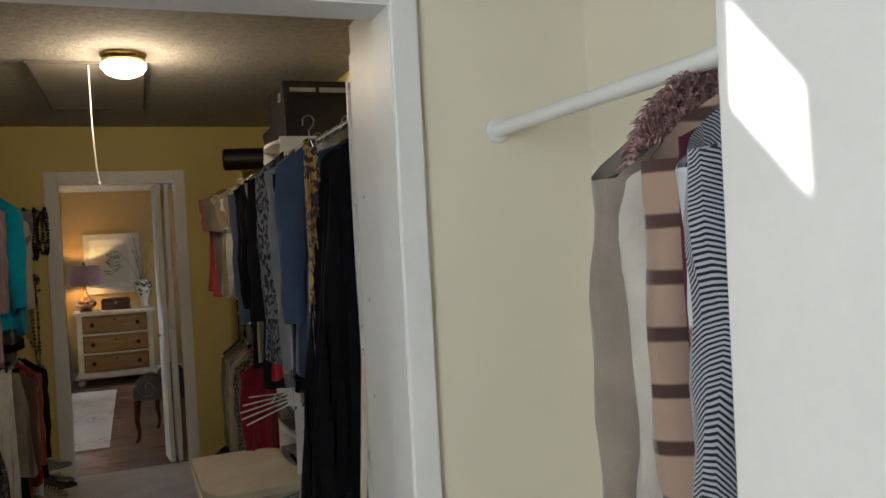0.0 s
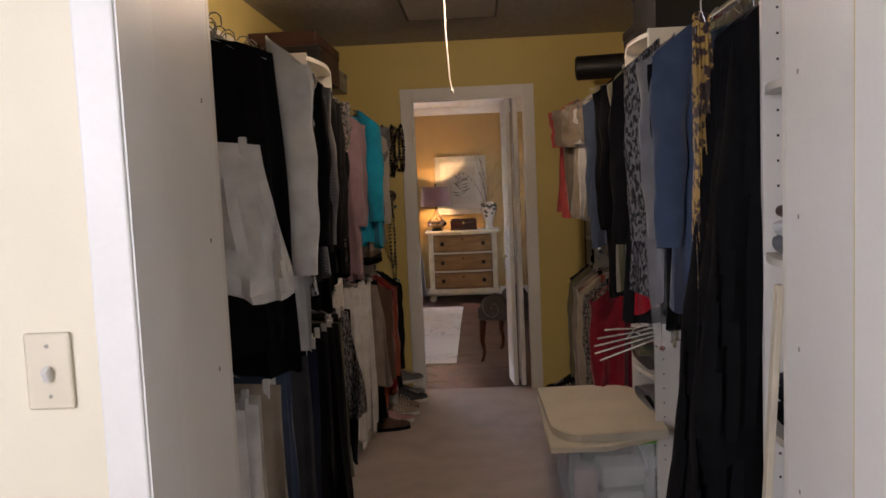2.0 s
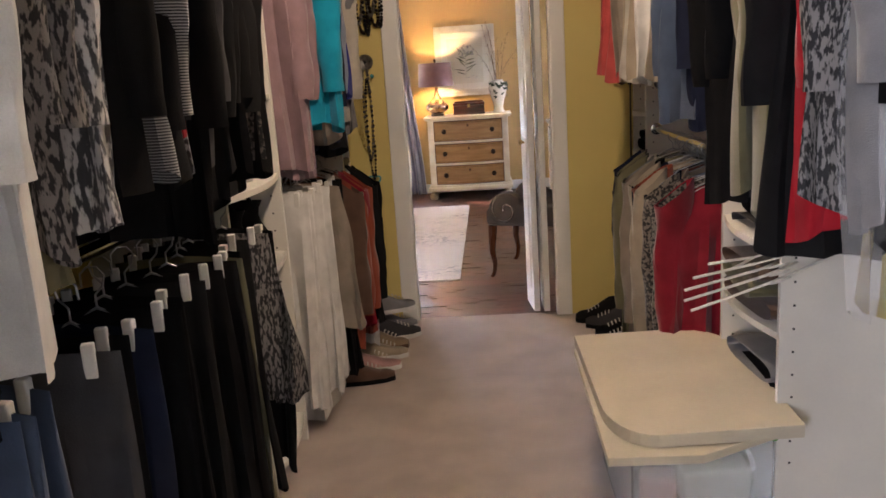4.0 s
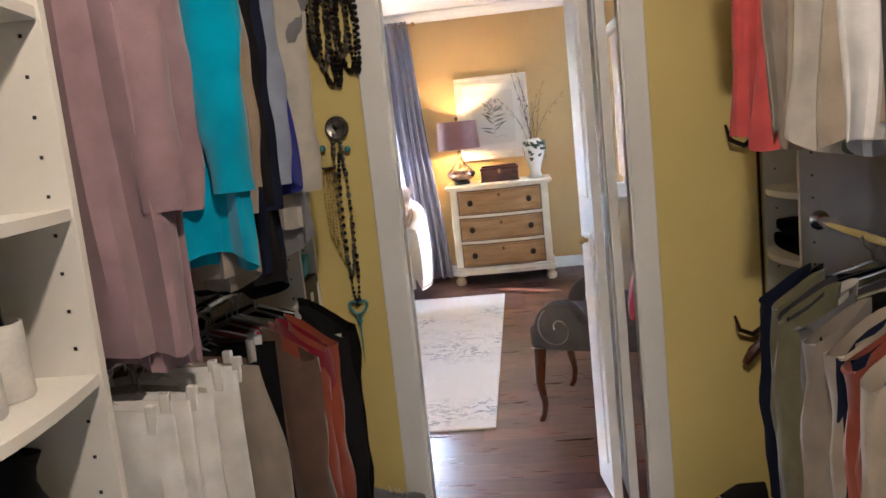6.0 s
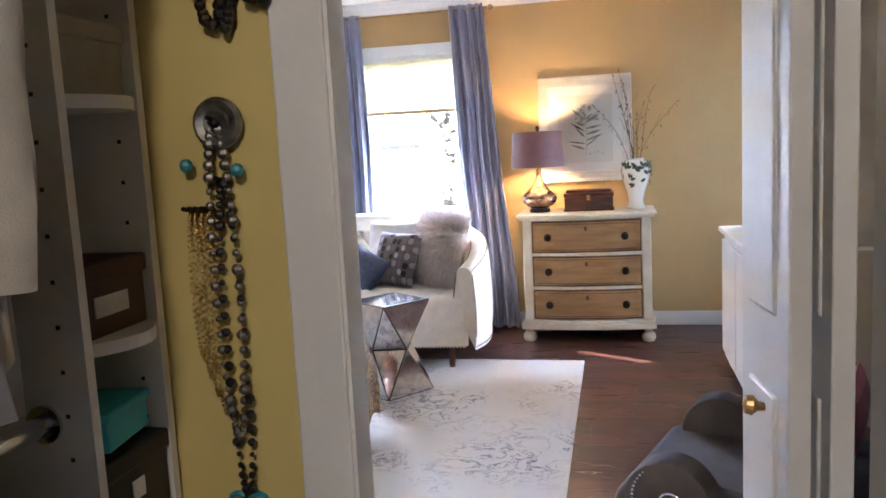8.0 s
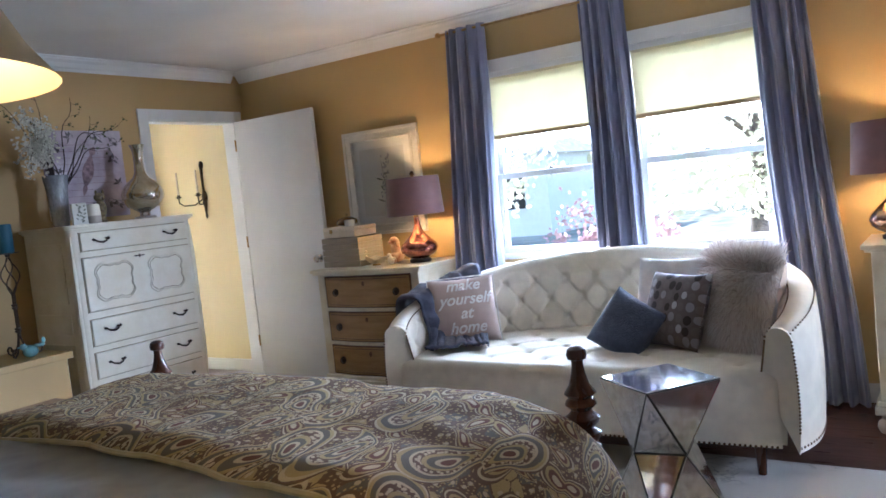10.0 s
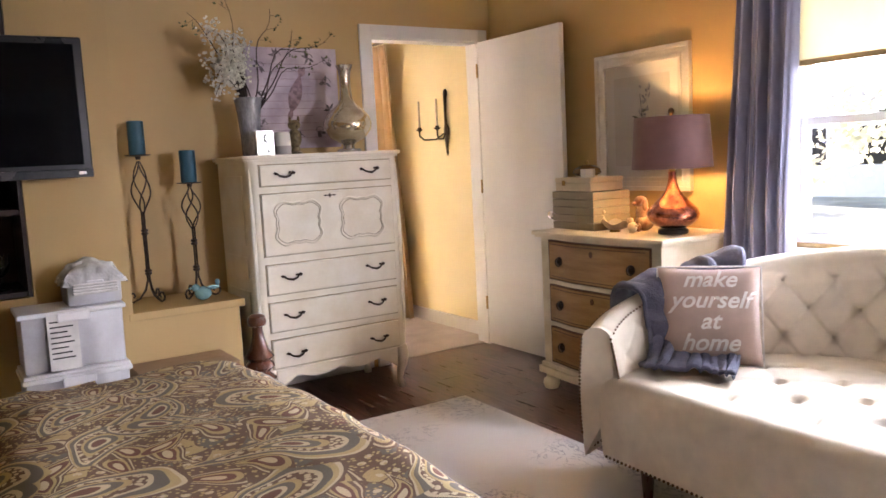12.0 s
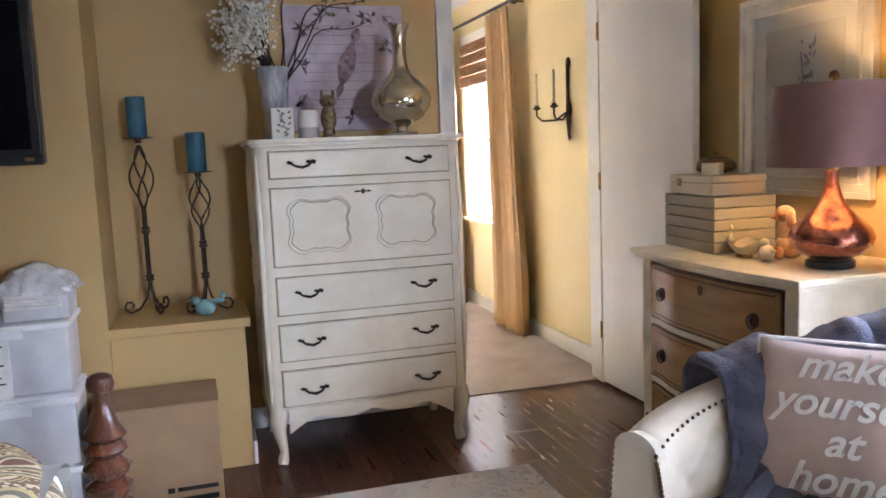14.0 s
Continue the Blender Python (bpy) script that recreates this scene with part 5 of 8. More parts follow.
def fur_strands(count, w, h, t, ln, seed):
    rng = random.Random(seed)
    vs, fs = [], []
    for k in range(count):
        x, y = rng.uniform(-w / 2, w / 2), rng.uniform(-h / 2, h / 2)
        z = pillow_bulge(x, y, w, h, t)
        out = Vector((x * 1.6 + rng.gauss(0, .25), y * 1.1 - 0.55 + rng.gauss(0, .25) + (1.0 if y > 0.14 else 0), 0.42)).normalized()
        p = Vector((x, y, z))
        sd = out.cross(Vector((0, 0, 1))).normalized() * rng.uniform(0.0018, 0.0034)
        lng = ln * rng.uniform(0.6, 1.2)
        q = p + out * lng * 0.5 + Vector((0, 0, 0.006))
        r = p + out * lng + Vector((0, -0.012, -0.012))
        i = len(vs)
        vs += [p - sd, p + sd, q + sd * 0.8, q - sd * 0.8, r]
        fs += [(i, i + 1, i + 2, i + 3), (i + 3, i + 2, i + 4)]
    me = bpy.data.meshes.new("fur_strand")
    me.from_pydata(vs, [], fs)
    me.materials.append(STRAND)
    return me


pile = tagged(new("fur", fur_strands(16000, 0.46, 0.42, 0.21, 0.12, 3)), "long blush fur strands", kind="stuff")
pile.parent = fp

# ---- bed ----
bed = thing("bed", "king size bed with turned walnut foot posts", "bed", pose(-1.83, 6.45, 0))
SHEET = fabric("grey_blanket", (0.30, 0.29, 0.26), vary=0.08)


def blanket_point(u, v):
    """The plain blanket: over the mattress and down its near side."""
    s = u * 3.0
    y = 0.02 + v * 1.92
    if s < 0.5:
        x, z = -0.955 - 0.03 * math.sin(6 * y), 0.12 + s * 1.0
    elif s < 2.5:
        x = -0.955 + (s - 0.5) / 2.0 * 1.91
        e = min(s - 0.5, 2.5 - s)
        z = 0.665 - 0.055 * math.exp(-e / 0.06)
    else:
        x, z = 0.955 + 0.02 * math.sin(7 * y) + 0.01 * noisy(y * 4, s * 5), 0.61 - (s - 2.5) * 0.98
    return Vector((x, y, z + 0.006 * noisy(x * 7, y * 7, 1) + 0.004 * noisy(x * 18, y * 9, 4)))


part("blanket", bm_grid(blanket_point, 90, 70), SHEET, bed, "plain grey blanket", True)
part("mattress", bm_box(-0.93, 0.93, 0.0, 1.93, 0.30, 0.63, 0.04, 3), PIPING, bed)
part("side_rail", bm_join(bm_box(-0.98, -0.95, 0.0, 2.05, 0.16, 0.36, 0.004)), WALNUT, bed)
part("side_rail", bm_join(bm_box(0.935, 0.952, 0.0, 2.05, 0.16, 0.36, 0.004)), WALNUT, bed)
POST = [(0.03, 0), (0.035, 0.02), (0.045, 0.10), (0.05, 0.34), (0.046, 0.475), (0.05, 0.495), (0.036, 0.505), (0.052, 0.525), (0.054, 0.54), (0.034, 0.555), (0.05, 0.572), (0.055, 0.587), (0.038, 0.60), (0.032, 0.61), (0.05, 0.628), (0.046, 0.64), (0.036, 0.648), (0.05, 0.662), (0.044, 0.672), (0.032, 0.69), (0.022, 0.725), (0.018, 0.75), (0.018, 0.766), (0.029, 0.77), (0.032, 0.784), (0.028, 0.80), (0.016, 0.808), (0.003, 0.81)]
for x in (-1.005, 0.968):
    part("foot_post", bm_move(bm_lathe(POST, 30), Matrix.Translation((x, 2.065 if x > 0 else 2.01, 0))), WALNUT, bed, "turned walnut post with ball finial", True)
part("foot_rail", bm_box(-0.93, 0.93, 2.045, 2.085, 0.20, 0.48, 0.01), WALNUT, bed)

PAISLEY = fabric("paisley_cotton", (0.30, 0.24, 0.16), sheen=0.0)


def paisley_nodes(m):
    l = m.node_tree.links

    def math_node(op, a, b=None, c=None):
        n = node(m, "ShaderNodeMath")
        n.operation = op
        for k, v in enumerate((a, b, c)):
            if v is None:
                continue
            if isinstance(v, (int, float)):
                n.inputs[k].default_value = v
            else:
                l.new(v, n.inputs[k])
        return n.outputs[0]

    def mixed(fac, a, b):
        n = node(m, "ShaderNodeMix")
        n.data_type = "RGBA"
        l.new(fac, n.inputs["Factor"])
        for key, v in (("A", a), ("B", b)):
            if isinstance(v, tuple):
                n.inputs[key].default_value = (*v, 1)
            else:
                l.new(v, n.inputs[key])
        return n.outputs["Result"]

    co = node(m, "ShaderNodeTexCoord")
    xyz = node(m, "ShaderNodeSeparateXYZ")
    l.new(co.outputs["Object"], xyz.inputs[0])
    flat = node(m, "ShaderNodeCombineXYZ")          # the cloth unrolled over the bed's edge
    l.new(math_node("SUBTRACT", xyz.outputs["X"], xyz.outputs["Z"]), flat.inputs["X"])
    l.new(xyz.outputs["Y"], flat.inputs["Y"])
    nz = node(m, "ShaderNodeTexNoise", Scale=6.0, Detail=1.0)
    l.new(flat.outputs[0], nz.inputs["Vector"])
    off = node(m, "ShaderNodeVectorMath")
    off.operation = "MULTIPLY_ADD"
    off.inputs[1].default_value = (0.07, 0.07, 0.0)
    l.new(nz.outputs["Color"], off.inputs[0])
    l.new(flat.outputs[0], off.inputs[2])

    def cells(scale, feature="F1", rand=0.9):
        v = node(m, "ShaderNodeTexVoronoi", Scale=scale, Randomness=rand)
        v.voronoi_dimensions, v.feature = "2D", feature
        l.new(off.outputs[0], v.inputs["Vector"])
        return v

    gold, pale, ground, slate, rose = (0.50, 0.38, 0.19), (0.62, 0.52, 0.33), (0.19, 0.125, 0.085), (0.19, 0.165, 0.13), (0.20, 0.105, 0.075)

    def drops(scale, h, w, rand):
        """Curved drops, one to a cell; gives 0 at a drop's heart and 1 at its rim."""
        v = cells(scale, "F1", rand)
        d = node(m, "ShaderNodeVectorMath")
        d.operation = "SUBTRACT"
        l.new(off.outputs[0], d.inputs[0])
        l.new(v.outputs["Position"], d.inputs[1])
        sep = node(m, "ShaderNodeSeparateColor")
        l.new(v.outputs["Color"], sep.inputs[0])
        turn = node(m, "ShaderNodeVectorRotate")
        turn.rotation_type = "Z_AXIS"
        l.new(d.outputs[0], turn.inputs["Vector"])
        l.new(math_node("MULTIPLY", sep.outputs[0], 6.283), turn.inputs["Angle"])
        q = node(m, "ShaderNodeSeparateXYZ")
        l.new(turn.outputs[0], q.inputs[0])
        y = math_node("DIVIDE", q.outputs["Y"], h)
        bend = math_node("MULTIPLY", math_node("POWER", math_node("MAXIMUM", y, 0.0), 2.0), w * 1.7)
        wide = math_node("MULTIPLY", math_node("MAXIMUM", math_node("SUBTRACT", 1.0, math_node("MULTIPLY", y, 0.72)), 0.12), w)
        x = math_node("DIVIDE", math_node("ADD", q.outputs["X"], bend), wide)
        return math_node("SQRT", math_node("ADD", math_node("MULTIPLY", x, x), math_node("MULTIPLY", y, y))), sep

    mid, mid_e = cells(19), cells(19, "DISTANCE_TO_EDGE")
    tiny = cells(62)
    # small florals between the drops
    tone = ramp(m, mid.outputs["Color"], [(0.0, ground), (0.45, gold), (0.58, slate), (0.70, ground), (0.92, rose)], True)
    floral = mixed(math_node("LESS_THAN", mid_e.outputs["Distance"], 0.05), tone, ground)
    floral = mixed(math_node("LESS_THAN", mid.outputs["Distance"], 0.16), floral, pale)
    floral = mixed(math_node("LESS_THAN", tiny.outputs["Distance"], 0.22), floral, gold)
    small, small_sep = drops(7.5, 0.095, 0.034, 0.9)
    inside = ramp(m, small, [(0.0, pale), (0.25, rose), (0.45, gold), (0.62, ground), (0.78, pale), (0.88, ground)], True)
    col = mixed(math_node("LESS_THAN", small, 1.0), floral, inside)
    large, large_sep = drops(3.9, 0.18, 0.072, 0.8)
    body = ramp(m, large, [(0.0, rose), (0.16, pale), (0.24, slate), (0.36, gold), (0.45, ground), (0.62, pale), (0.68, slate), (0.82, gold), (0.90, pale), (0.95, ground)], True)
    dots = math_node("MULTIPLY", math_node("LESS_THAN", tiny.outputs["Distance"], 0.36), math_node("COMPARE", large, 0.54, 0.08))
    body = mixed(dots, body, pale)
    col = mixed(math_node("LESS_THAN", large, 1.0), col, body)
    fine = node(m, "ShaderNodeTexNoise", Scale=380.0, Detail=2.0)
    l.new(co.outputs["Object"], fine.inputs["Vector"])
    hs = node(m, "ShaderNodeHueSaturation")
    l.new(col, hs.inputs["Color"])
    mr = node(m, "ShaderNodeMapRange", To_Min=0.75, To_Max=1.25)
    l.new(fine.outputs["Fac"], mr.inputs["Value"])
    l.new(mr.outputs[0], hs.inputs["Value"])
    paint(m, hs.outputs[0])


paisley_nodes(PAISLEY)


def duvet_point(u, v):
    """The folded duvet over the bed's foot; u from the far side to the near side, v from the folded hem to the foot."""
    s = u * 2.95
    ease = lambda q: q * q * (3 - 2 * q) if 0 < q < 1 else float(q >= 1)
    hem = 1.13 + 0.06 * math.sin(3.2 * u + 0.4) - 0.05 * u
    foot = 1.87 + 0.11 * ease((u - 0.10) / 0.2) + 0.10 * ease((u - 0.74) / 0.16)
    y = hem + v * (foot - hem)
    if s < 0.42:
        t = s / 0.42
        x, z = -1.06 + 0.02 * math.sin(5 * v), 0.30 + 0.36 * t
        side = 0.0
    elif s < 2.20:
        t = (s - 0.42) / 1.78
        x = -1.06 + 1.84 * t
        z = 0.70 - 0.06 * math.exp(-t * 2.0 / 0.09) + 0.025 * math.sin(math.pi * t * 0.9)
        side = 0.0
    else:
        t = (s - 2.20) / 0.75
        x = 0.78 + 0.33 * math.sin(min(1.0, t * 1.15) * math.pi / 2) + 0.028 * math.sin(9 * v + 2) * t
        z = 0.703 - 0.055 * t - 0.50 * t ** 2.1
        side = t
    # the foot end rolls down, the hem is puffed
    roll = max(0.0, (v - 0.82) / 0.18)
    z -= 0.26 * roll ** 2.2 * (1 - 0.75 * side) * (1 if s > 0.42 else 0.2 + 0.8 * s / 0.42)
    y += 0.05 * math.sin(roll * 1.5)
    z -= 0.045 * math.exp(-v / 0.035)
    puff = 0.016 * noisy(x * 3.1, y * 3.1, 5) + 0.009 * noisy(x * 8, y * 8, 9)
    return Vector((x, y, max(0.06, z + puff)))


dv = solo("duvet", bm_grid(duvet_point, 130, 70), PAISLEY, "brown and gold paisley duvet folded over the bed's foot", "duvet", pose(-1.83, 6.45, 0), smooth=True)
mod = dv.modifiers.new("thickness", "SOLIDIFY")
mod.thickness, mod.offset = 0.03, -1
HEMCORD = fabric("gold_piping", (0.52, 0.43, 0.24))
cord = part("piping", bm_tube([duvet_point(u, 0.0) + Vector((0, -0.006, 0.0)) for u in np.linspace(0, 1, 90)], 0.009, 7), HEMCORD, dv, "gold corded edge", True)

# bedside lamp
SHADE_CREAM = mat("cream_bell_shade", (0.80, 0.66, 0.42), 0.8, vary=0.05)
fl = thing("floor_lamp", "lit floor lamp with a cream bell shade beside the bed", "floor lamp", pose(-0.665, 6.62, 0))
part("foot", bm_lathe([(0.12, 0), (0.125, 0.008), (0.11, 0.02), (0.03, 0.035), (0.012, 0.05)], 28), BRASS, fl, smooth=True)
part("pole", bm_tube([(0, 0, 0.05), (0, 0, 1.55)], 0.011), BRASS, fl)
part("shade", bm_grid(lambda u, v: ((0.175 - 0.115 * v ** 0.75) * math.cos(2 * math.pi * u), (0.175 - 0.115 * v ** 0.75) * math.sin(2 * math.pi * u), 1.47 + 0.24 * v), 40, 8, True), SHADE_CREAM, fl, smooth=True)
b = part("bulb", bm_ball(0.03, (0, 0, 1.60)), BULB, fl, smooth=True)
b.visible_shadow = False

# ceiling light whose brass tip hangs into view
cl = thing("ceiling_light", "brass ceiling light with a small ball finial", "ceiling light", pose(-1.75, 8.75, 2.447))
part("canopy", bm_lathe([(0.012, -0.06), (0.05, -0.045), (0.07, -0.02), (0.072, 0)], 24), BRASS, cl, smooth=True)
part("finial", bm_join(bm_tube([(0, 0, -0.05), (0, 0, -0.20)], 0.005), bm_ball(0.018, (0, 0, -0.215)), bm_ball(0.010, (0, 0, -0.24))), BRASS, cl, smooth=True)

# ---- rug ----
RUG = mat("distressed_rug", (0.62, 0.59, 0.55), 0.95, vary=0.05, scale=4, bump=0.6, grain=260, depth=0.004)


def rug_nodes(m):
    l = m.node_tree.links
    co = node(m, "ShaderNodeTexCoord")
    patch = node(m, "ShaderNodeTexNoise", Scale=1.5, Detail=2.0)
    l.new(co.outputs["Object"], patch.inputs["Vector"])
    warp = node(m, "ShaderNodeTexNoise", Scale=6.0, Detail=3.0, Distortion=2.2)
    l.new(co.outputs["Object"], warp.inputs["Vector"])
    fine = node(m, "ShaderNodeTexNoise", Scale=90.0, Detail=2.0)
    mp = node(m, "ShaderNodeMapping", Scale=(0.5, 1.6, 1))
    l.new(co.outputs["Object"], mp.inputs[0])
    l.new(mp.outputs[0], fine.inputs["Vector"])
    vein = node(m, "ShaderNodeMath")
    vein.operation, vein.inputs[1].default_value, vein.inputs[2].default_value = "COMPARE", 0.5, 0.034
    l.new(warp.outputs["Fac"], vein.inputs[0])
    pm = node(m, "ShaderNodeMapRange", From_Min=0.47, From_Max=0.60)
    l.new(patch.outputs["Fac"], pm.inputs["Value"])
    fm = node(m, "ShaderNodeMapRange", From_Min=0.38, From_Max=0.56)
    l.new(fine.outputs["Fac"], fm.inputs["Value"])
    a = node(m, "ShaderNodeMath")
    a.operation = "MULTIPLY"
    l.new(vein.outputs[0], a.inputs[0])
    l.new(pm.outputs[0], a.inputs[1])
    b = node(m, "ShaderNodeMath")
    b.operation = "MULTIPLY"
    l.new(a.outputs[0], b.inputs[0])
    l.new(fm.outputs[0], b.inputs[1])
    mx = node(m, "ShaderNodeMix")
    mx.data_type = "RGBA"
    mx.inputs["A"].default_value, mx.inputs["B"].default_value = (0.60, 0.57, 0.53, 1), (0.14, 0.15, 0.18, 1)
    l.new(b.outputs[0], mx.inputs["Factor"])
    paint(m, mx.outputs["Result"])


rug_nodes(RUG)
solo("area_rug", bm_prism([(-3.763, 9.912), (0.195, 9.846), (0.193, 6.937), (-3.80, 6.99)], "z", 0.001, 0.010, 0.002), RUG, "pale distressed rug with faded dark floral marks", "rug")

# ---- mirrored side table ----
MIRROR = mat("antiqued_mirror", (0.80, 0.80, 0.80), 0.04, metal=1.0, vary=0.12, scale=30, second=(0.62, 0.60, 0.57), bump=0.02)
tbl = thing("side_table", "faceted hourglass side table of antiqued mirror", "side table", pose(-0.858, 9.215, 0.0105, 0, 0, 8))
TT = [(0.228 * math.cos(a), 0.228 * math.sin(a), 0.52) for a in (0, math.pi / 2, math.pi, 1.5 * math.pi)]
WW = [(0.136 * math.cos(a), 0.136 * math.sin(a), 0.255) for a in (math.pi / 4, 0.75 * math.pi, 1.25 * math.pi, 1.75 * math.pi)]
BB = [(x, y, 0.0) for x, y, z in TT]


def facet(pts, parent, inset=0.006, thick=0.004):
    c = sum((Vector(p) for p in pts), Vector()) / len(pts)
    n = (Vector(pts[1]) - Vector(pts[0])).cross(Vector(pts[2]) - Vector(pts[0])).normalized()
    if n.dot(c - Vector((0, 0, 0.255 if abs(c.z - 0.255) < 0.25 else c.z - 1))) < 0:
        n = -n
    bm = bmesh.new()
    lo = [bm.verts.new(Vector(p) + (c - Vector(p)).normalized() * inset - n * 0.001) for p in pts]
    hi = [bm.verts.new(v.co + n * thick + (c - v.co).normalized() * 0.003) for v in lo]
    k = len(pts)
    for i in range(k):
        bm.faces.new((lo[i], lo[(i + 1) % k], hi[(i + 1) % k], hi[i]))
    bm.faces.new(hi)
    bm.faces.new(lo[::-1])
    part("mirror_facet", bm, MIRROR, parent)


def hour_core():
    bm = bmesh.new()
    t, w, b = [[bm.verts.new(p) for p in s] for s in (TT, WW, BB)]
    bm.faces.new(t)
    bm.faces.new(b[::-1])
    for i in range(4):
        j = (i + 1) % 4
        for ring in (t, b):
            bm.faces.new((ring[i], ring[j], w[i]))
            bm.faces.new((w[i], w[i - 1], ring[i]))
    return bm


part("core", hour_core(), BLACK, tbl)
facet(TT, tbl)
for ring in (TT, BB):
    for i in range(4):
        j = (i + 1) % 4
        facet([ring[i], ring[j], WW[i]], tbl)
        facet([WW[i], WW[i - 1], ring[i]], tbl)

# ---- niche: candle holders and bird ----
TEAL = mat("teal_wax", (0.035, 0.13, 0.19), 0.45, vary=0.08, scale=20, spec=0.4)
LEDGE_Z = 0.639


def candle_holder(x, y, ztop, ch, turn):
    h = ztop - ch - LEDGE_Z
    c = thing("candle_holder", "tall twisted wrought-iron candle holder on the ledge", "candle holder", pose(x, y, LEDGE_Z, 0, 0, turn), "candle holders")
    part("dish", bm_lathe([(0.012, h - 0.022), (0.014, h - 0.006), (0.06, h - 0.002), (0.064, h + 0.002), (0.05, h)], 24), IRON, c, smooth=True)
    part("stem", bm_join(*[bm_tube([(0.007 * math.cos(a), 0.007 * math.sin(a), 0.10), (0.007 * math.cos(a), 0.007 * math.sin(a), h * 0.62)], 0.005, 6) for a in (0, 2.1, 4.2)]), IRON, c)
    for z in (0.14, 0.155, 0.46 * h, 0.46 * h + 0.016):
        part("collar", bm_lathe([(0.012, z), (0.018, z + 0.004), (0.018, z + 0.011), (0.012, z + 0.015)], 14), IRON, c)
    cage = []
    for k in range(4):
        pts = []
        for t in np.linspace(0, 1, 25):
            r = 0.006 + 0.042 * math.sin(math.pi * t) ** 1.2
            a = k * math.pi / 2 + 2.6 * t
            pts.append((r * math.cos(a), r * math.sin(a), h * 0.60 + (h * 0.36) * t))
        cage.append(bm_tube(pts, 0.0038, 6))
    part("twisted_cage", bm_join(*cage), IRON, c, smooth=True)
    for k in range(3):
        a = k * 2 * math.pi / 3
        leg = [(0.004, 0.13), (0.02, 0.07), (0.05, 0.028), (0.085, 0.012), (0.105, 0.02), (0.112, 0.04), (0.10, 0.058), (0.082, 0.058), (0.074, 0.044), (0.082, 0.034)]
        part("scroll_foot", bm_tube([(p * math.cos(a), p * math.sin(a), q - 0.006) for p, q in leg], 0.0055, 7), IRON, c, smooth=True)
    can = solo("pillar_candle", bm_lathe([(0.038, 0), (0.04, 0.003), (0.04, ch - 0.004), (0.036, ch), (0.01, ch - 0.002)], 28), TEAL, "teal wax pillar candle on its iron holder", "candle", pose(x, y, LEDGE_Z + h + 0.002), "pillar candles", smooth=True)


candle_holder(-4.50, 8.48, 1.562, 0.17, 25)
candle_holder(-4.44, 8.71, 1.405, 0.165, 70)
figurine("bird_ornament", "small glazed turquoise bird ornament on the ledge", "ornament", pose(-4.32, 8.70, LEDGE_Z, 0, 0, 80),
         [(0.04, (0, 0, 0.036), (1.1, 0.85, 0.9)), (0.022, (-0.034, 0, 0.066), (1, 0.9, 0.9)), (0.02, (0.05, 0, 0.062), (1.7, 0.6, 0.6)), (0.012, (0.075, 0, 0.085), (1, 0.5, 1.5)), (0.007, (-0.058, 0, 0.066), (1.6, 0.7, 0.7))],
         mat("turquoise_glaze", (0.20, 0.40, 0.42), 0.2, vary=0.12, scale=20, coat=0.5))

# ---- television and built-in cabinet ----
SCREEN = mat("dark_screen", (0.004, 0.004, 0.005), 0.16, vary=0.05, spec=0.06)
tv = thing("television", "black flat-screen television on a wall mount", "television", pose(-4.03, 7.66, 1.30, 0, 0, 90))
part("screen_frame", bm_join(bm_box(-0.53, 0.53, 0.001, 0.075, 0.0, 0.596, 0.008)), BLACK, tv)
part("screen", bm_box(-0.495, 0.495, -0.001, 0.004, 0.052, 0.565), SCREEN, tv)
part("lower_strip", bm_box(-0.53, 0.53, -0.004, 0.003, -0.004, 0.034, 0.003), mat("dark_grey_trim", (0.03, 0.03, 0.032), 0.25), tv)
part("maker_mark", bm_box(0.47, 0.50, -0.0055, -0.003, 0.010, 0.022), CHROME, tv)
part("wall_bracket", bm_join(bm_box(-0.10, 0.10, 0.07, 0.155, 0.22, 0.26), bm_box(-0.16, 0.16, 0.150, 0.168, 0.12, 0.36)), BLACK, tv)
DARKCAB = mat("dark_brown_cabinet", (0.035, 0.018, 0.011), 0.5, vary=0.2, scale=5)
cab = thing("built_in_cabinet", "dark brown built-in shelves behind the television", "cabinet", pose(-4.66, 7.41, 0.776, 0, 0, 90))
part("back", bm_box(-0.505, 0.505, -0.012, 0.0, 0.005, 1.465), DARKCAB, cab)
for sx in (-1, 1):
    part("side", bm_box(sx * 0.497 - 0.008, sx * 0.497 + 0.008, -0.475, -0.012, 0.005, 1.465), DARKCAB, cab)
for z in (0.005, 0.37, 0.74, 1.10):
    part("shelf", bm_box(-0.489, 0.489, -0.45, -0.012, z, z + 0.022), DARKCAB, cab)
CLEAR = glass("clear_glass", (0.95, 0.97, 0.97), 0.02)
for dx in (0.40, 0.28):
    gl = thing("stemmed_glass", "clear stemmed glass on the dark shelf", "glass", pose(-4.34, 7.41 + dx, 0.804), "shelf glasses")
    part("bowl", bm_lathe([(0.035, 0), (0.035, 0.003), (0.005, 0.006), (0.004, 0.06), (0.03, 0.085), (0.04, 0.12), (0.037, 0.16), (0.034, 0.16), (0.036, 0.12), (0.003, 0.075)], 20), CLEAR, gl, smooth=True)

# ---- bins and carton ----
BIN = mat("milky_plastic", (0.62, 0.62, 0.64), 0.3, vary=0.08, scale=7, spec=0.5)
BINWHITE = mat("white_plastic_lid", (0.76, 0.76, 0.76), 0.35, vary=0.03)


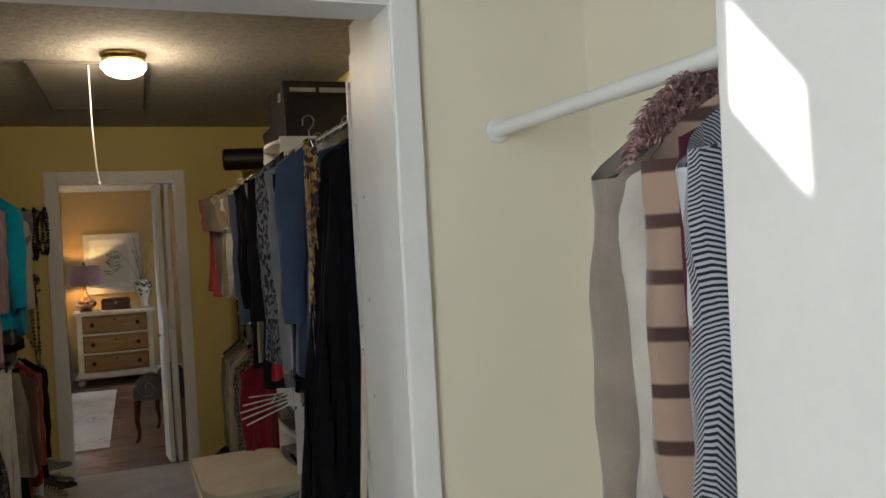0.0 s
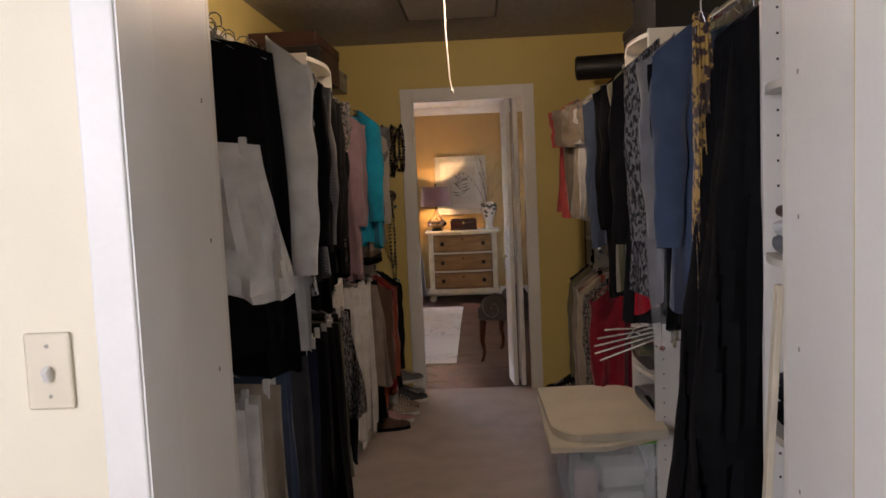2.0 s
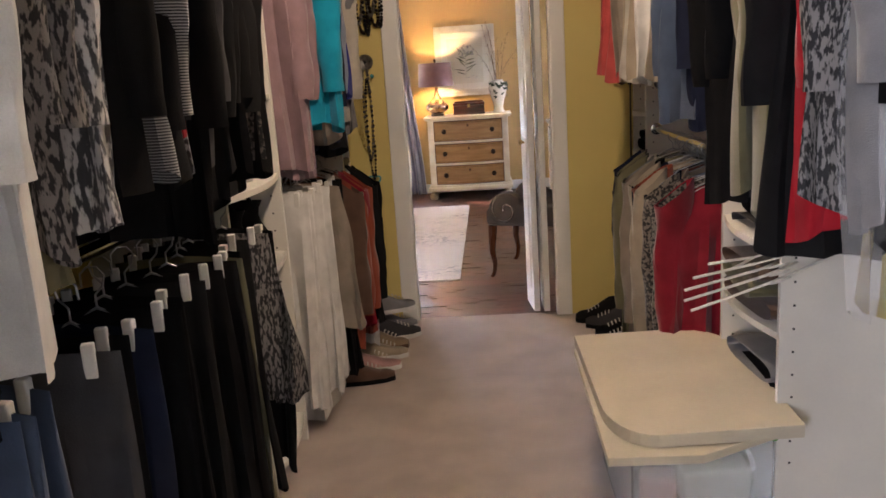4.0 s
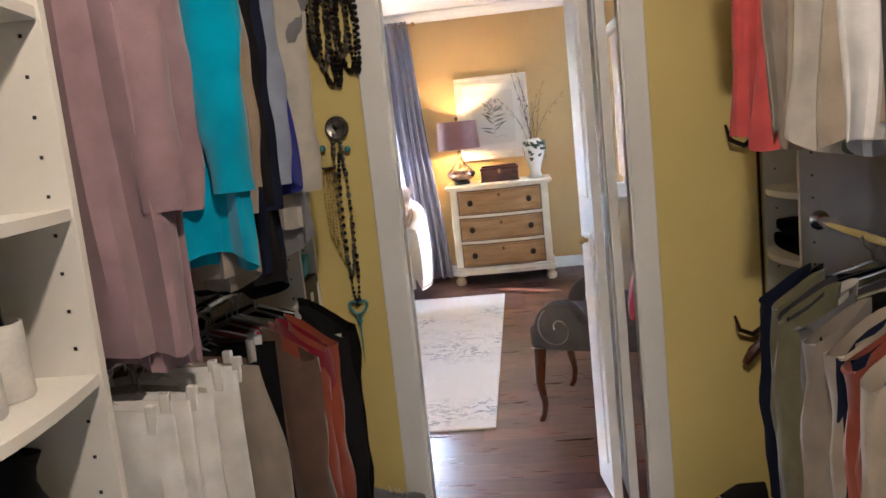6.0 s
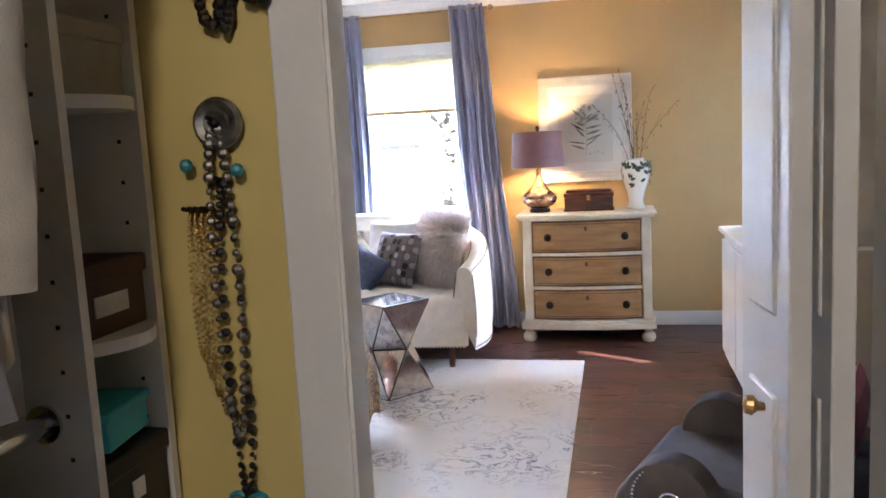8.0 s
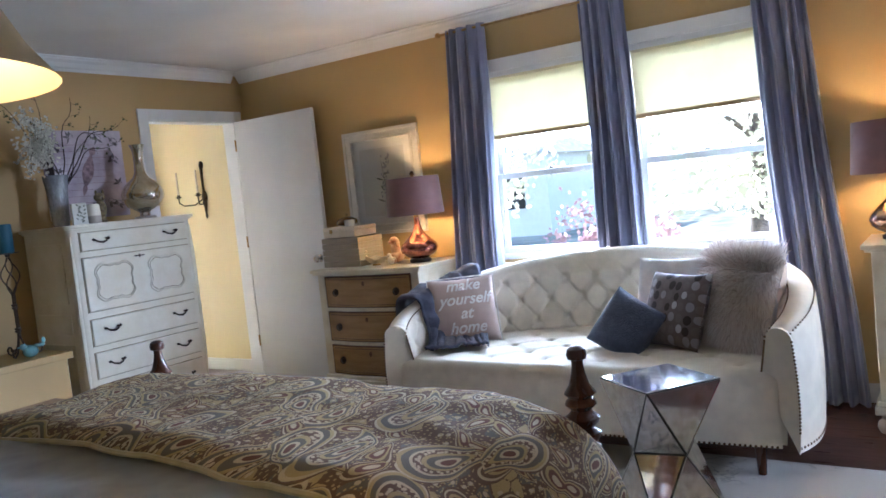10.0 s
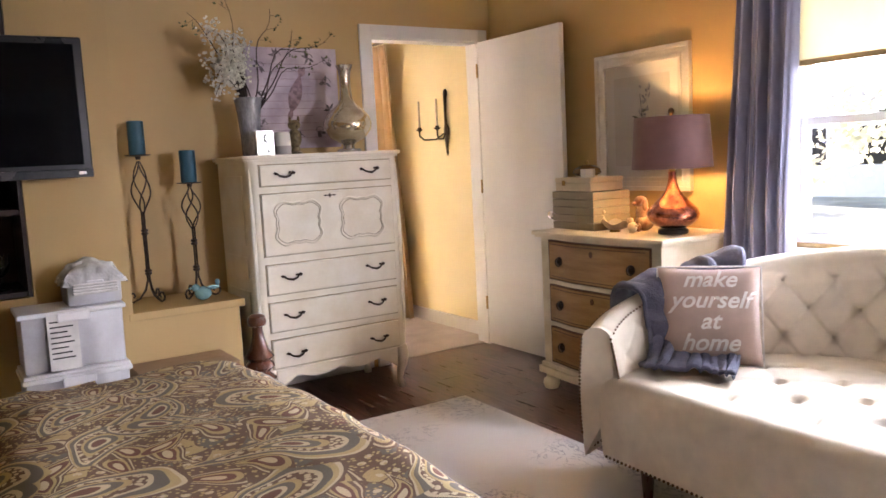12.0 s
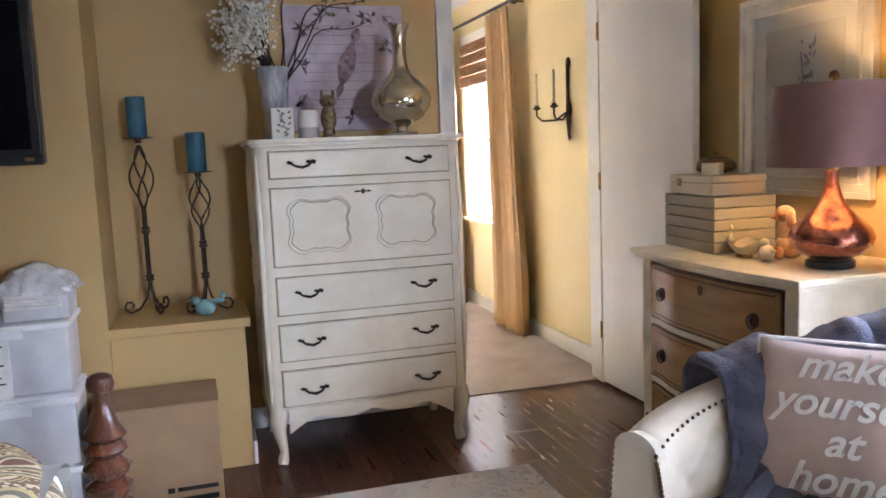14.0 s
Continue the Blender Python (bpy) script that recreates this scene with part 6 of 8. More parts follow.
def storage_bin(x, y, z, w, d, h, lid, label):
    b = thing("storage_bin", label, "storage bin", pose(x, y, z), "storage bins")
    t = 0.9
    part("tub", bm_prism([(-d / 2 * t, 0.0), (d / 2 * t, 0.0), (d / 2, h), (-d / 2, h)], "y", -w / 2, w / 2, 0.012), BIN, b, smooth=True)
    part("rim", bm_box(-d / 2 - 0.012, d / 2 + 0.012, -w / 2 - 0.012, w / 2 + 0.012, h - 0.004, h + 0.018, 0.006), BINWHITE, b)
    if lid:
        part("lid", bm_box(-d / 2 - 0.006, d / 2 + 0.006, -w / 2 - 0.006, w / 2 + 0.006, h + 0.018, h + 0.034, 0.006), BINWHITE, b)
    part("handle_lip", bm_box(d / 2 + 0.008, d / 2 + 0.026, -w * 0.16, w * 0.16, h - 0.03, h + 0.010, 0.006), BINWHITE, b)
    return b


storage_bin(-4.03, 8.03, 0.0, 0.40, 0.27, 0.20, False, "low milky plastic bin on the floor")
storage_bin(-4.03, 8.03, 0.219, 0.41, 0.27, 0.235, True, "milky plastic bin stacked on another")
storage_bin(-4.03, 8.03, 0.489, 0.40, 0.26, 0.24, False, "tall milky plastic bin with white rim")
storage_bin(-4.03, 8.13, 0.748, 0.22, 0.21, 0.10, False, "small white plastic bin full of folded cloth")
PLASTIC_BAG = mat("crumpled_plastic", (0.66, 0.66, 0.65), 0.25, vary=0.12, scale=20, bump=0.9, grain=30, depth=0.01)
solo("crumpled_bag", bm_grid(lambda u, v: (-0.12 + 0.25 * u + 0.02 * noisy(u * 8, v * 8), -0.13 + 0.26 * v + 0.02 * noisy(u * 7, v * 7, 3), 0.05 * math.sin(math.pi * u) * math.sin(math.pi * v) + 0.016 * noisy(u * 5, v * 5, 7) - 0.05 * (2 * max(abs(u - 0.5), abs(v - 0.5))) ** 6 + 0.03), 24, 24), PLASTIC_BAG, "crumpled clear plastic bag on the top bin", "plastic bag", pose(-4.03, 8.13, 0.862), smooth=True)
solo("folded_cloth", bm_join(*[bm_box(-0.01, 0.012, -0.09, 0.09, 0.012 * k, 0.012 * k + 0.011, 0.004) for k in range(4)]), PIPING, "white folded cloth hanging at the bin's rim", "cloth", pose(-3.90, 8.13, 0.80))
np_ = thing("shipping_notice", "white printed sheet standing against the bins", "paper", pose(-3.882, 7.985, 0.495, 0, 0, 90))
part("sheet", bm_box(-0.06, 0.06, 0, 0.003, 0, 0.25), PIPING, np_)
part("text_bar", bm_join(*[bm_box(-0.05, 0.04 - 0.012 * (k % 3), -0.0012, 0, 0.05 + 0.022 * k, 0.056 + 0.022 * k) for k in range(8)]), BLACK, np_)
CARD = mat("brown_cardboard", (0.36, 0.235, 0.13), 0.8, vary=0.08, scale=6, bump=0.15, grain=90)
ct = thing("cardboard_box", "closed brown cardboard carton on the floor", "cardboard box", pose(-4.02, 8.50, 0))
part("carton", bm_box(-0.15, 0.15, -0.22, 0.22, 0.0, 0.40, 0.004), CARD, ct)
part("flap", bm_box(-0.149, -0.001, -0.219, 0.219, 0.4005, 0.404), CARD, ct)
part("flap", bm_box(0.001, 0.151, -0.219, 0.222, 0.4005, 0.404), CARD, ct)
for q in ((0.1502, 0.151, 0.02, 0.045, 0.07, 0.09), (0.1502, 0.151, 0.055, 0.20, 0.072, 0.088), (0.1502, 0.151, -0.20, -0.185, 0.16, 0.20), (0.1502, 0.151, -0.20, -0.14, 0.16, 0.17), (0.1502, 0.151, 0.06, 0.2, 0.03, 0.05)):
    part("printed_mark", bm_box(*q), BLACK, ct)

# ---- hall beyond the doorway ----
TAN = mat("tan_curtain", (0.45, 0.29, 0.14), 0.75, vary=0.08, scale=6, bump=0.2, grain=200, stretch=(1, 1, 0.25), sheen=0.2)
curtain(-6.32, -5.90, -6.30, -5.70, 0.02, 2.22, 10.74, 4, 7, TAN, "tan curtain hanging beside the hall window", "hall curtains")
curtain(-7.50, -7.12, -7.55, -7.08, 0.02, 2.22, 10.74, 4, 8, TAN, "tan curtain hanging beside the hall window", "hall curtains")
hr = thing("hall_curtain_rod", "dark iron curtain rod with ball ends", "curtain rod", pose(-6.7, 10.75, 2.245))
part("pole", bm_tube([(-0.85, 0, 0), (0.86, 0, 0)], 0.012), IRON, hr)
for sx in (-1, 1):
    part("finial", bm_ball(0.035, (0.88 * sx, 0, 0)), IRON, hr, smooth=True)
    part("bracket", bm_tube([(0.80 * sx, 0, 0), (0.80 * sx, 0.103, 0.0)], 0.007), IRON, hr)
WOVEN = mat("woven_blind", (0.24, 0.12, 0.055), 0.8, vary=0.3, scale=20, bump=0.5, grain=60, stretch=(1, 1, 8))
rb = thing("woven_blind", "brown woven roman blind drawn up", "window blind", pose(-6.72, 10.83, 1.78))
for k in range(4):
    part("fold", bm_box(-0.42, 0.42, -0.02 - 0.006 * (3 - k), 0.0, 0.085 * k, 0.085 * k + 0.08, 0.01), WOVEN, rb)
SCONCE = mat("aged_bronze_iron", (0.07, 0.05, 0.03), 0.5, metal=0.7, vary=0.3, scale=40)
sc = thing("wall_sconce", "dark bronze scrolled two-arm wall sconce", "wall sconce", pose(-5.24, 10.853, 1.34))
part("stem", bm_tube([(0, -0.012, 0.0), (0.006, -0.014, 0.10), (0, -0.014, 0.26), (0.0, -0.012, 0.42)], [0.006, 0.016, 0.010, 0.012], 8), SCONCE, sc, smooth=True)
for r, z, n, squash in ((0.03, 0.43, 12, (0.9, 0.35, 1.2)), (0.03, 0.16, 12, (1.2, 0.35, 1.8)), (0.012, 0.0, 8, (1, 0.6, 2))):
    part("plate", bm_ball(r, (0, -0.008, z), n, squash), SCONCE, sc, smooth=True)
for sx, rr in ((-1, 0.17), (0.55, 0.14)):
    part("arm", bm_tube([(0, -0.015, 0.15), (sx * 0.4 * rr, -0.06, 0.10), (sx * 0.8 * rr, -0.12, 0.10), (sx * rr, -0.14, 0.13), (sx * rr, -0.14, 0.17)], 0.006, 7), SCONCE, sc, smooth=True)
    part("cup", bm_move(bm_lathe([(0.006, 0), (0.022, 0.008), (0.026, 0.016), (0.014, 0.018), (0.014, 0.03)], 14), Matrix.Translation((sx * rr, -0.14, 0.165))), SCONCE, sc, smooth=True)
    part("candle", bm_move(bm_lathe([(0.008, 0.02), (0.009, 0.025), (0.007, 0.22), (0.003, 0.222)], 10), Matrix.Translation((sx * rr, -0.14, 0.165))), IVORY, sc)
vt = thing("floor_vent", "brown metal floor vent in the hall carpet", "vent", pose(-6.75, 10.55, 0.006))
part("frame", bm_box(-0.16, 0.16, -0.06, 0.06, 0, 0.006, 0.002), IRON, vt)
for k in range(8):
    part("slat", bm_box(-0.15, 0.15, -0.05 + 0.013 * k, -0.043 + 0.013 * k, 0.006, 0.009), BRONZE, vt)

# ---- grey scroll chair and white hutch beyond the closet doorway ----
chair = thing("scroll_arm_chair", "grey upholstered chair with scroll arms and nailheads", "chair", pose(0.372, 6.985, 0, 0, 0, -20))
part("seat", bm_box(0.0, 0.64, 0.02, 0.56, 0.345, 0.46, 0.03, 4), GREY_CLOTH, chair, smooth=True)
for yy, sg in ((0.0, 1), (0.54, -1)):
    outline = [(0.160 + 0.112 * math.cos(a), 0.462 + 0.112 * math.sin(a)) for a in np.linspace(math.pi * 1.25, 0.35, 22)] + [(0.64, 0.47), (0.64, 0.36), (0.10, 0.36)]
    arm = part("arm", bm_prism(outline, "y", yy - 0.04, yy + 0.06, 0.012), GREY_CLOTH, chair, smooth=True)
    side = yy - 0.042 if sg > 0 else yy + 0.062
    tagged(part("nailhead_scroll", nails([(0.160 + (0.096 - 0.0115 * a) * math.cos(a + 2.2), side, 0.462 + (0.10 - 0.0115 * a) * math.sin(a + 2.2)) for a in np.linspace(0, 7.4, 62)], 0.0042), CHROME, arm), kind="stuff")
tagged(part("nailhead_row", nails([(x, -0.008, 0.36) for x in np.linspace(0.02, 0.62, 46)], 0.0042), CHROME, chair), kind="stuff")
part("backrest", bm_move(bm_prism([(-0.27 + 0.54 * t, 0.40 + 0.62 * math.sin(math.pi * (0.12 + 0.76 * t)) ** 0.5) for t in np.linspace(0, 1, 20)] + [(0.27, 0.36), (-0.27, 0.36)], "x", 0.60, 0.68, 0.02), Matrix.Translation((0, 0.285, 0))), GREY_CLOTH, chair, smooth=True)
part("seat_pillow", pillow_bm(0.36, 0.30, 0.12, 4), fabric("pink_cloth", (0.55, 0.06, 0.10)), chair).matrix_basis = pose(0.50, 0.28, 0.60, 75, 0, -90)
for x, y, bow in ((0.045, 0.03, -1), (0.045, 0.53, -1), (0.60, 0.03, 1), (0.60, 0.53, 1)):
    part("leg", bm_tube([(x, y, 0.35), (x + bow * 0.006, y, 0.27), (x + bow * 0.012, y, 0.18), (x + bow * -0.004, y, 0.09), (x + bow * 0.004, y, 0.03), (x + bow * 0.02, y, 0.0)], [0.03, 0.027, 0.021, 0.015, 0.013, 0.015], 10), WALNUT, chair, smooth=True)

hutch = thing("white_hutch", "white painted hutch with a cupboard base", "hutch", pose(1.02, 9.30, 0))
part("base_cabinet", bm_join(bm_box(0.0, 0.55, -0.55, 0.50, 0.06, 0.80, 0.006)), WHITE_DOOR, hutch)
part("worktop", bm_box(-0.03, 0.56, -0.58, 0.53, 0.80, 0.83, 0.008), WHITE_DOOR, hutch)
for k in (0, 1):
    part("door", bm_box(-0.014, 0.0, -0.54 + 0.53 * k, -0.02 + 0.53 * k - 0.01, 0.10, 0.76, 0.005), WHITE_DOOR, hutch)
part("upper_case", bm_box(0.15, 0.55, -0.50, 0.45, 0.90, 1.95, 0.006), WHITE_DOOR, hutch)
part("upper_support", bm_box(0.18, 0.52, -0.48, 0.43, 0.83, 0.90), WHITE_DOOR, hutch)
part("cornice", bm_box(0.11, 0.57, -0.54, 0.49, 1.95, 2.02, 0.012), WHITE_DOOR, hutch)
for x in (0.05, 0.5):
    for y in (-0.5, 0.45):
        part("foot", bm_move(bm_lathe([(0.02, 0), (0.035, 0.02), (0.03, 0.06)], 14), Matrix.Translation((x, y, 0))), WHITE_DOOR, hutch)


# ---- closet: rods, shelving, garments ----
WIRE = mat("wire_hanger", (0.45, 0.45, 0.46), 0.3, metal=0.9)
CLIP = mat("white_hanger_plastic", (0.76, 0.75, 0.72), 0.4)
CLOTH = {}
COLORS = {
    "black": (0.006, 0.006, 0.007), "soft_black": (0.012, 0.012, 0.013), "navy": (0.012, 0.016, 0.036), "white": (0.70, 0.69, 0.67), "off_white": (0.50, 0.47, 0.41),
    "grey": (0.20, 0.20, 0.21), "dark_grey": (0.055, 0.055, 0.06), "mauve": (0.30, 0.20, 0.225), "pink": (0.50, 0.29, 0.28), "plum_grey": (0.22, 0.17, 0.175), "teal": (0.0, 0.27, 0.42),
    "taupe": (0.26, 0.22, 0.18), "tan": (0.30, 0.23, 0.155), "olive": (0.15, 0.14, 0.08), "light_blue": (0.30, 0.35, 0.47), "royal_blue": (0.03, 0.04, 0.28), "red": (0.38, 0.012, 0.022), "crimson": (0.22, 0.008, 0.022),
    "coral": (0.55, 0.09, 0.085), "beige": (0.36, 0.30, 0.23), "rust": (0.28, 0.06, 0.03), "mustard": (0.45, 0.27, 0.05), "brown": (0.11, 0.065, 0.045), "denim": (0.05, 0.075, 0.13), "green": (0.13, 0.21, 0.12), "maroon": (0.10, 0.025, 0.035), "peach": (0.58, 0.42, 0.31)}


def cloth(color):
    if color not in CLOTH:
        CLOTH[color] = fabric(color + "_cloth", COLORS[color], vary=0.10)
    return CLOTH[color]


def patterned(name, base, kind, a, b, scale):
    """Striped, marled, or printed cloth."""
    m = fabric(name, base)
    l = m.node_tree.links
    co = node(m, "ShaderNodeTexCoord")
    if kind in ("stripe", "band"):
        w = node(m, "ShaderNodeTexWave", Scale=scale, Distortion=0.6)
        w.bands_direction = "Z"
    elif kind == "diagonal":
        w = node(m, "ShaderNodeTexWave", Scale=scale, Distortion=0.3)
        w.bands_direction = "DIAGONAL"
    else:
        w = node(m, "ShaderNodeTexNoise", Scale=scale, Detail=3.0)
    mp = node(m, "ShaderNodeMapping", Scale=(1, 1, 0.35) if kind == "marl" else (1, 1, 1))
    l.new(co.outputs["Object"], mp.inputs[0])
    l.new(mp.outputs[0], w.inputs["Vector"])
    lo, hi = {"print": (0.48, 0.52), "band": (0.10, 0.22)}.get(kind, (0.46, 0.54))
    paint(m, ramp(m, w.outputs["Fac"], [(lo, a), (hi, b)]))
    CLOTH[name] = m


patterned("stripe_bw", (0.2, 0.2, 0.2), "stripe", (0.02, 0.02, 0.02), (0.26, 0.26, 0.27), 62)
patterned("marl", (0.3, 0.3, 0.3), "marl", (0.06, 0.06, 0.065), (0.55, 0.54, 0.53), 95)
patterned("tweed", (0.1, 0.1, 0.1), "marl", (0.03, 0.03, 0.032), (0.20, 0.19, 0.19), 140)
patterned("floral", (0.2, 0.2, 0.2), "print", (0.02, 0.019, 0.02), (0.15, 0.13, 0.115), 90)
patterned("batik", (0.4, 0.2, 0.05), "print", (0.05, 0.03, 0.03), (0.40, 0.25, 0.07), 36)
patterned("bold_bw", (0.2, 0.2, 0.2), "print", (0.012, 0.012, 0.013), (0.22, 0.22, 0.23), 40)
patterned("chevron_knit", (0.3, 0.3, 0.3), "diagonal", (0.014, 0.014, 0.018), (0.34, 0.36, 0.40), 95)
patterned("plaid_brown", (0.3, 0.2, 0.1), "band", (0.07, 0.04, 0.032), (0.33, 0.23, 0.175), 4.3)
patterned("banded_grey", (0.5, 0.5, 0.5), "band", (0.05, 0.05, 0.06), (0.52, 0.54, 0.58), 2.6)
COLOR_WORDS = {"stripe_bw": "black and white striped", "marl": "marled black and white", "tweed": "dark tweed", "floral": "dark floral print", "batik": "mustard batik print", "bold_bw": "bold black and white print",
               "chevron_knit": "black and white chevron knit", "plaid_brown": "brown plaid", "banded_grey": "pale grey banded"}


def body_bm(w, h, t, flare, slope, seed, neck=0.0, fold=1.0):
    rng = random.Random(seed)
    p1, p2, k1, k2 = rng.uniform(0, 6), rng.uniform(0, 6), rng.randint(5, 7), rng.randint(9, 13)
    sway = rng.uniform(-0.02, 0.02)

    def f(u, v):
        a = 2 * math.pi * u
        c, s = math.cos(a), math.sin(a)
        ww = w / 2 * (1 + flare * v) * (1 + 0.02 * math.sin(5 * v + p1))
        x = ww * math.copysign(abs(c) ** 0.75, c)
        tt = t / 2 * min(1.0, 0.12 + v * 7) * (1 + 0.35 * v)
        y = tt * math.copysign(abs(s) ** 0.8, s)
        y += fold * (0.015 * math.sin(k1 * x * 9 / w * 0.45 + p1 + 2 * v) + 0.010 * math.sin(k2 * x * 9 / w * 0.45 + p2)) * min(1, v * 3) * (0.5 + v)
        z = -0.055 - slope * min(1.0, abs(x) / (w / 2)) ** 1.3 * (1 - v) - h * v
        z += 0.012 * math.sin(3 * x / w * 3 + p2) * v - neck * max(0.0, 1 - abs(x) / 0.09) * (1 - min(1, v * 6))
        x += 0.008 * v * math.sin(6 * v + 2.5 * a + p1) + sway * v
        y += 0.012 * v * math.sin(4 * v + p2)
        return (x, y, z + 0.018 * v * math.sin(2 * a + p1))
    return bm_grid(f, 44, 24, True)


def sleeve_bm(w, sx, ln, slope, r, seed):
    rng = random.Random(seed)
    out, fwd, wob = rng.uniform(0.0, 0.035), rng.uniform(-0.022, 0.022), rng.uniform(0, 6)

    def f(u, v):
        a = 2 * math.pi * u
        rr = r * (1.2 - 0.45 * v) * (1 + 0.10 * math.sin(9 * v + 3 * a + wob) + 0.06 * math.sin(21 * v + wob))
        x0 = sx * (w / 2 - 0.03 + out * math.sin(2.0 * v) + 0.012)
        z0 = -0.055 - slope - ln * v + 0.03 * (1 - v)
        return (x0 + rr * 0.85 * math.cos(a), fwd * v * 2 + rr * 0.55 * math.sin(a) + 0.010 * math.sin(7 * v + sx + wob), z0 + (0.05 * math.cos(a) * -sx if v < 0.04 else 0))
    return bm_grid(f, 16, 16, True)


def hanger_bm(w, hook=0.035, clips=False):
    bms = [bm_tube([(-0.022, 0, -0.012), (-0.021, 0, 0.012), (-0.008, 0, 0.024), (0.010, 0, 0.023), (0.021, 0, 0.008), (0.016, 0, -0.012), (0.0, 0, -0.028), (0, 0, -0.055)], 0.0022, 6),
           bm_tube([(-w / 2 * 0.9, 0, -0.13), (-w / 4, 0, -0.09), (0, 0, -0.052), (w / 4, 0, -0.09), (w / 2 * 0.9, 0, -0.13)], 0.0035, 6)]
    return bm_join(*bms)


KINDS = {  # width, length, thickness, flare, slope, sleeve length
    "jumper": (0.43, 0.70, 0.045, 0.05, 0.075, 0.56), "tee": (0.43, 0.68, 0.035, 0.03, 0.07, 0.20), "vest": (0.38, 0.72, 0.035, 0.12, 0.06, 0.0), "shirt": (0.44, 0.76, 0.035, 0.05, 0.075, 0.58),
    "scarf": (0.05, 0.78, 0.02, 0.55, 0.01, 0.0), "coat": (0.46, 1.05, 0.06, 0.05, 0.09, 0.60), "dress": (0.42, 1.66, 0.10, 1.55, 0.08, 0.0), "skirt": (0.34, 0.72, 0.035, 0.42, 0.015, 0.0), "trousers": (0.30, 0.82, 0.04, 0.04, 0.012, 0.0)}
WORDS = {"jumper": "long-sleeved jumper", "tee": "short-sleeved top", "vest": "sleeveless top", "shirt": "long-sleeved shirt", "scarf": "narrow silk tie", "coat": "long coat", "dress": "long dress", "skirt": "flared skirt", "trousers": "pair of trousers"}
GARMENT_COUNT = [0]


def garment(kind, color, x, y, z, group, yaw=0.0, grow=1.0, long=1.0, where="closet rod", wide=1.0):
    GARMENT_COUNT[0] += 1
    seed = 100 + GARMENT_COUNT[0]
    w, h, t, flare, slope, sl = KINDS[kind]
    w, h = w * grow * wide, h * grow * long
    word = COLOR_WORDS.get(color, color.replace("_", " "))
    name = "t_shirt" if kind == "tee" else kind
    g = thing(name, f"{word} {WORDS[kind]} on the {where}", name.replace("_", "-"), pose(x, y, z, 0, 0, yaw), group)
    m = cloth(color)
    part("cloth_body", body_bm(w, h, t, flare, slope, seed, 0.03 if kind in ("tee", "vest", "jumper") else 0.0), m, g, smooth=True)
    if sl:
        for sx in (-1, 1):
            part("sleeve", sleeve_bm(w, sx, sl * grow, slope, 0.062 if kind != "tee" else 0.075, seed + sx), m, g, smooth=True)
    part("hanger", hanger_bm(w), WIRE if kind != "skirt" else CLIP, g)
    if kind in ("trousers", "skirt"):
        for sx in (-1, 1):
            part("clip", bm_box(sx * w * 0.36 - 0.010, sx * w * 0.36 + 0.010, -0.008, 0.008, -0.105, -0.048, 0.003), CLIP, g)
    return g


def hang_row(items, x, y0, y1, z, group, side, seed, where, grow=1.0, drift=0.0):
    rng = random.Random(seed)
    n = len(items)
    for k, it in enumerate(items):
        kind, color = it[0], it[1]
        y = y0 + (y1 - y0) * (k / max(1, n - 1))
        garment(kind, color, x + drift * k / n + rng.uniform(-0.03, 0.03) + (it[3] if len(it) > 3 else 0.0), y, z, group, side * rng.uniform(-9, 24) + (180 if rng.random() < 0.5 else 0), grow * rng.uniform(0.97, 1.04), it[2] if len(it) > 2 else rng.uniform(0.94, 1.06), where)


def rod_bar(x, y0, y1, z, label="chrome closet rod between shelf panels", material=None):
    r = thing("closet_rod", label, "closet rod", pose(x, y0, z), "closet rods")
    part("bar", bm_tube([(0, 0, 0), (0, y1 - y0, 0)], 0.0155, 14), material or CHROME, r, smooth=True)
    for yy in (0.004, y1 - y0 - 0.004):
        part("flange", bm_move(bm_lathe([(0.028, -0.004), (0.028, 0.002), (0.02, 0.004)], 18), pose(0, yy, 0, 90, 0, 0)), material or CHROME, r)


LX, RX = -0.395, 1.235        # rods, near the side walls
LF, RF = -0.32, 1.17        # front edges of the shelving


def shelf_tower(name, xa, xb, y0, y1, ztop, shelves, front, label):
    """Open shelving against a side wall; front: +1 opens towards +x."""
    s = thing(name, label, "shelf unit", pose((xa + xb) / 2, (y0 + y1) / 2, 0), "closet shelving")
    hx, hy = abs(xb - xa) / 2, (y1 - y0) / 2
    for sy in (-1, 1):
        pnl = part("side_panel", bm_box(-hx, hx, sy * hy - 0.009, sy * hy + 0.009, 0.001, ztop, 0.001), MELAMINE, s)
        tagged(part("peg_hole_rows", bm_join(*[bm_box(front * hx * 0.82 - 0.003, front * hx * 0.82 + 0.003, sy * hy - 0.0100, sy * hy + 0.0100, z, z + 0.006) for z in np.arange(0.25, ztop - 0.1, 0.064)]), BLACK, pnl), kind="stuff")
    for z in shelves:
        n = 10
        pts = [(-front * hx, -hy + 0.01), (-front * hx, hy - 0.01)] + [(front * (hx - 0.005 + 0.035 * math.sin(math.pi * k / n)), hy - 0.01 - (2 * hy - 0.02) * k / n) for k in range(n + 1)]
        part("shelf", bm_prism(pts, "z", z, z + 0.019), MELAMINE, s)
    return s


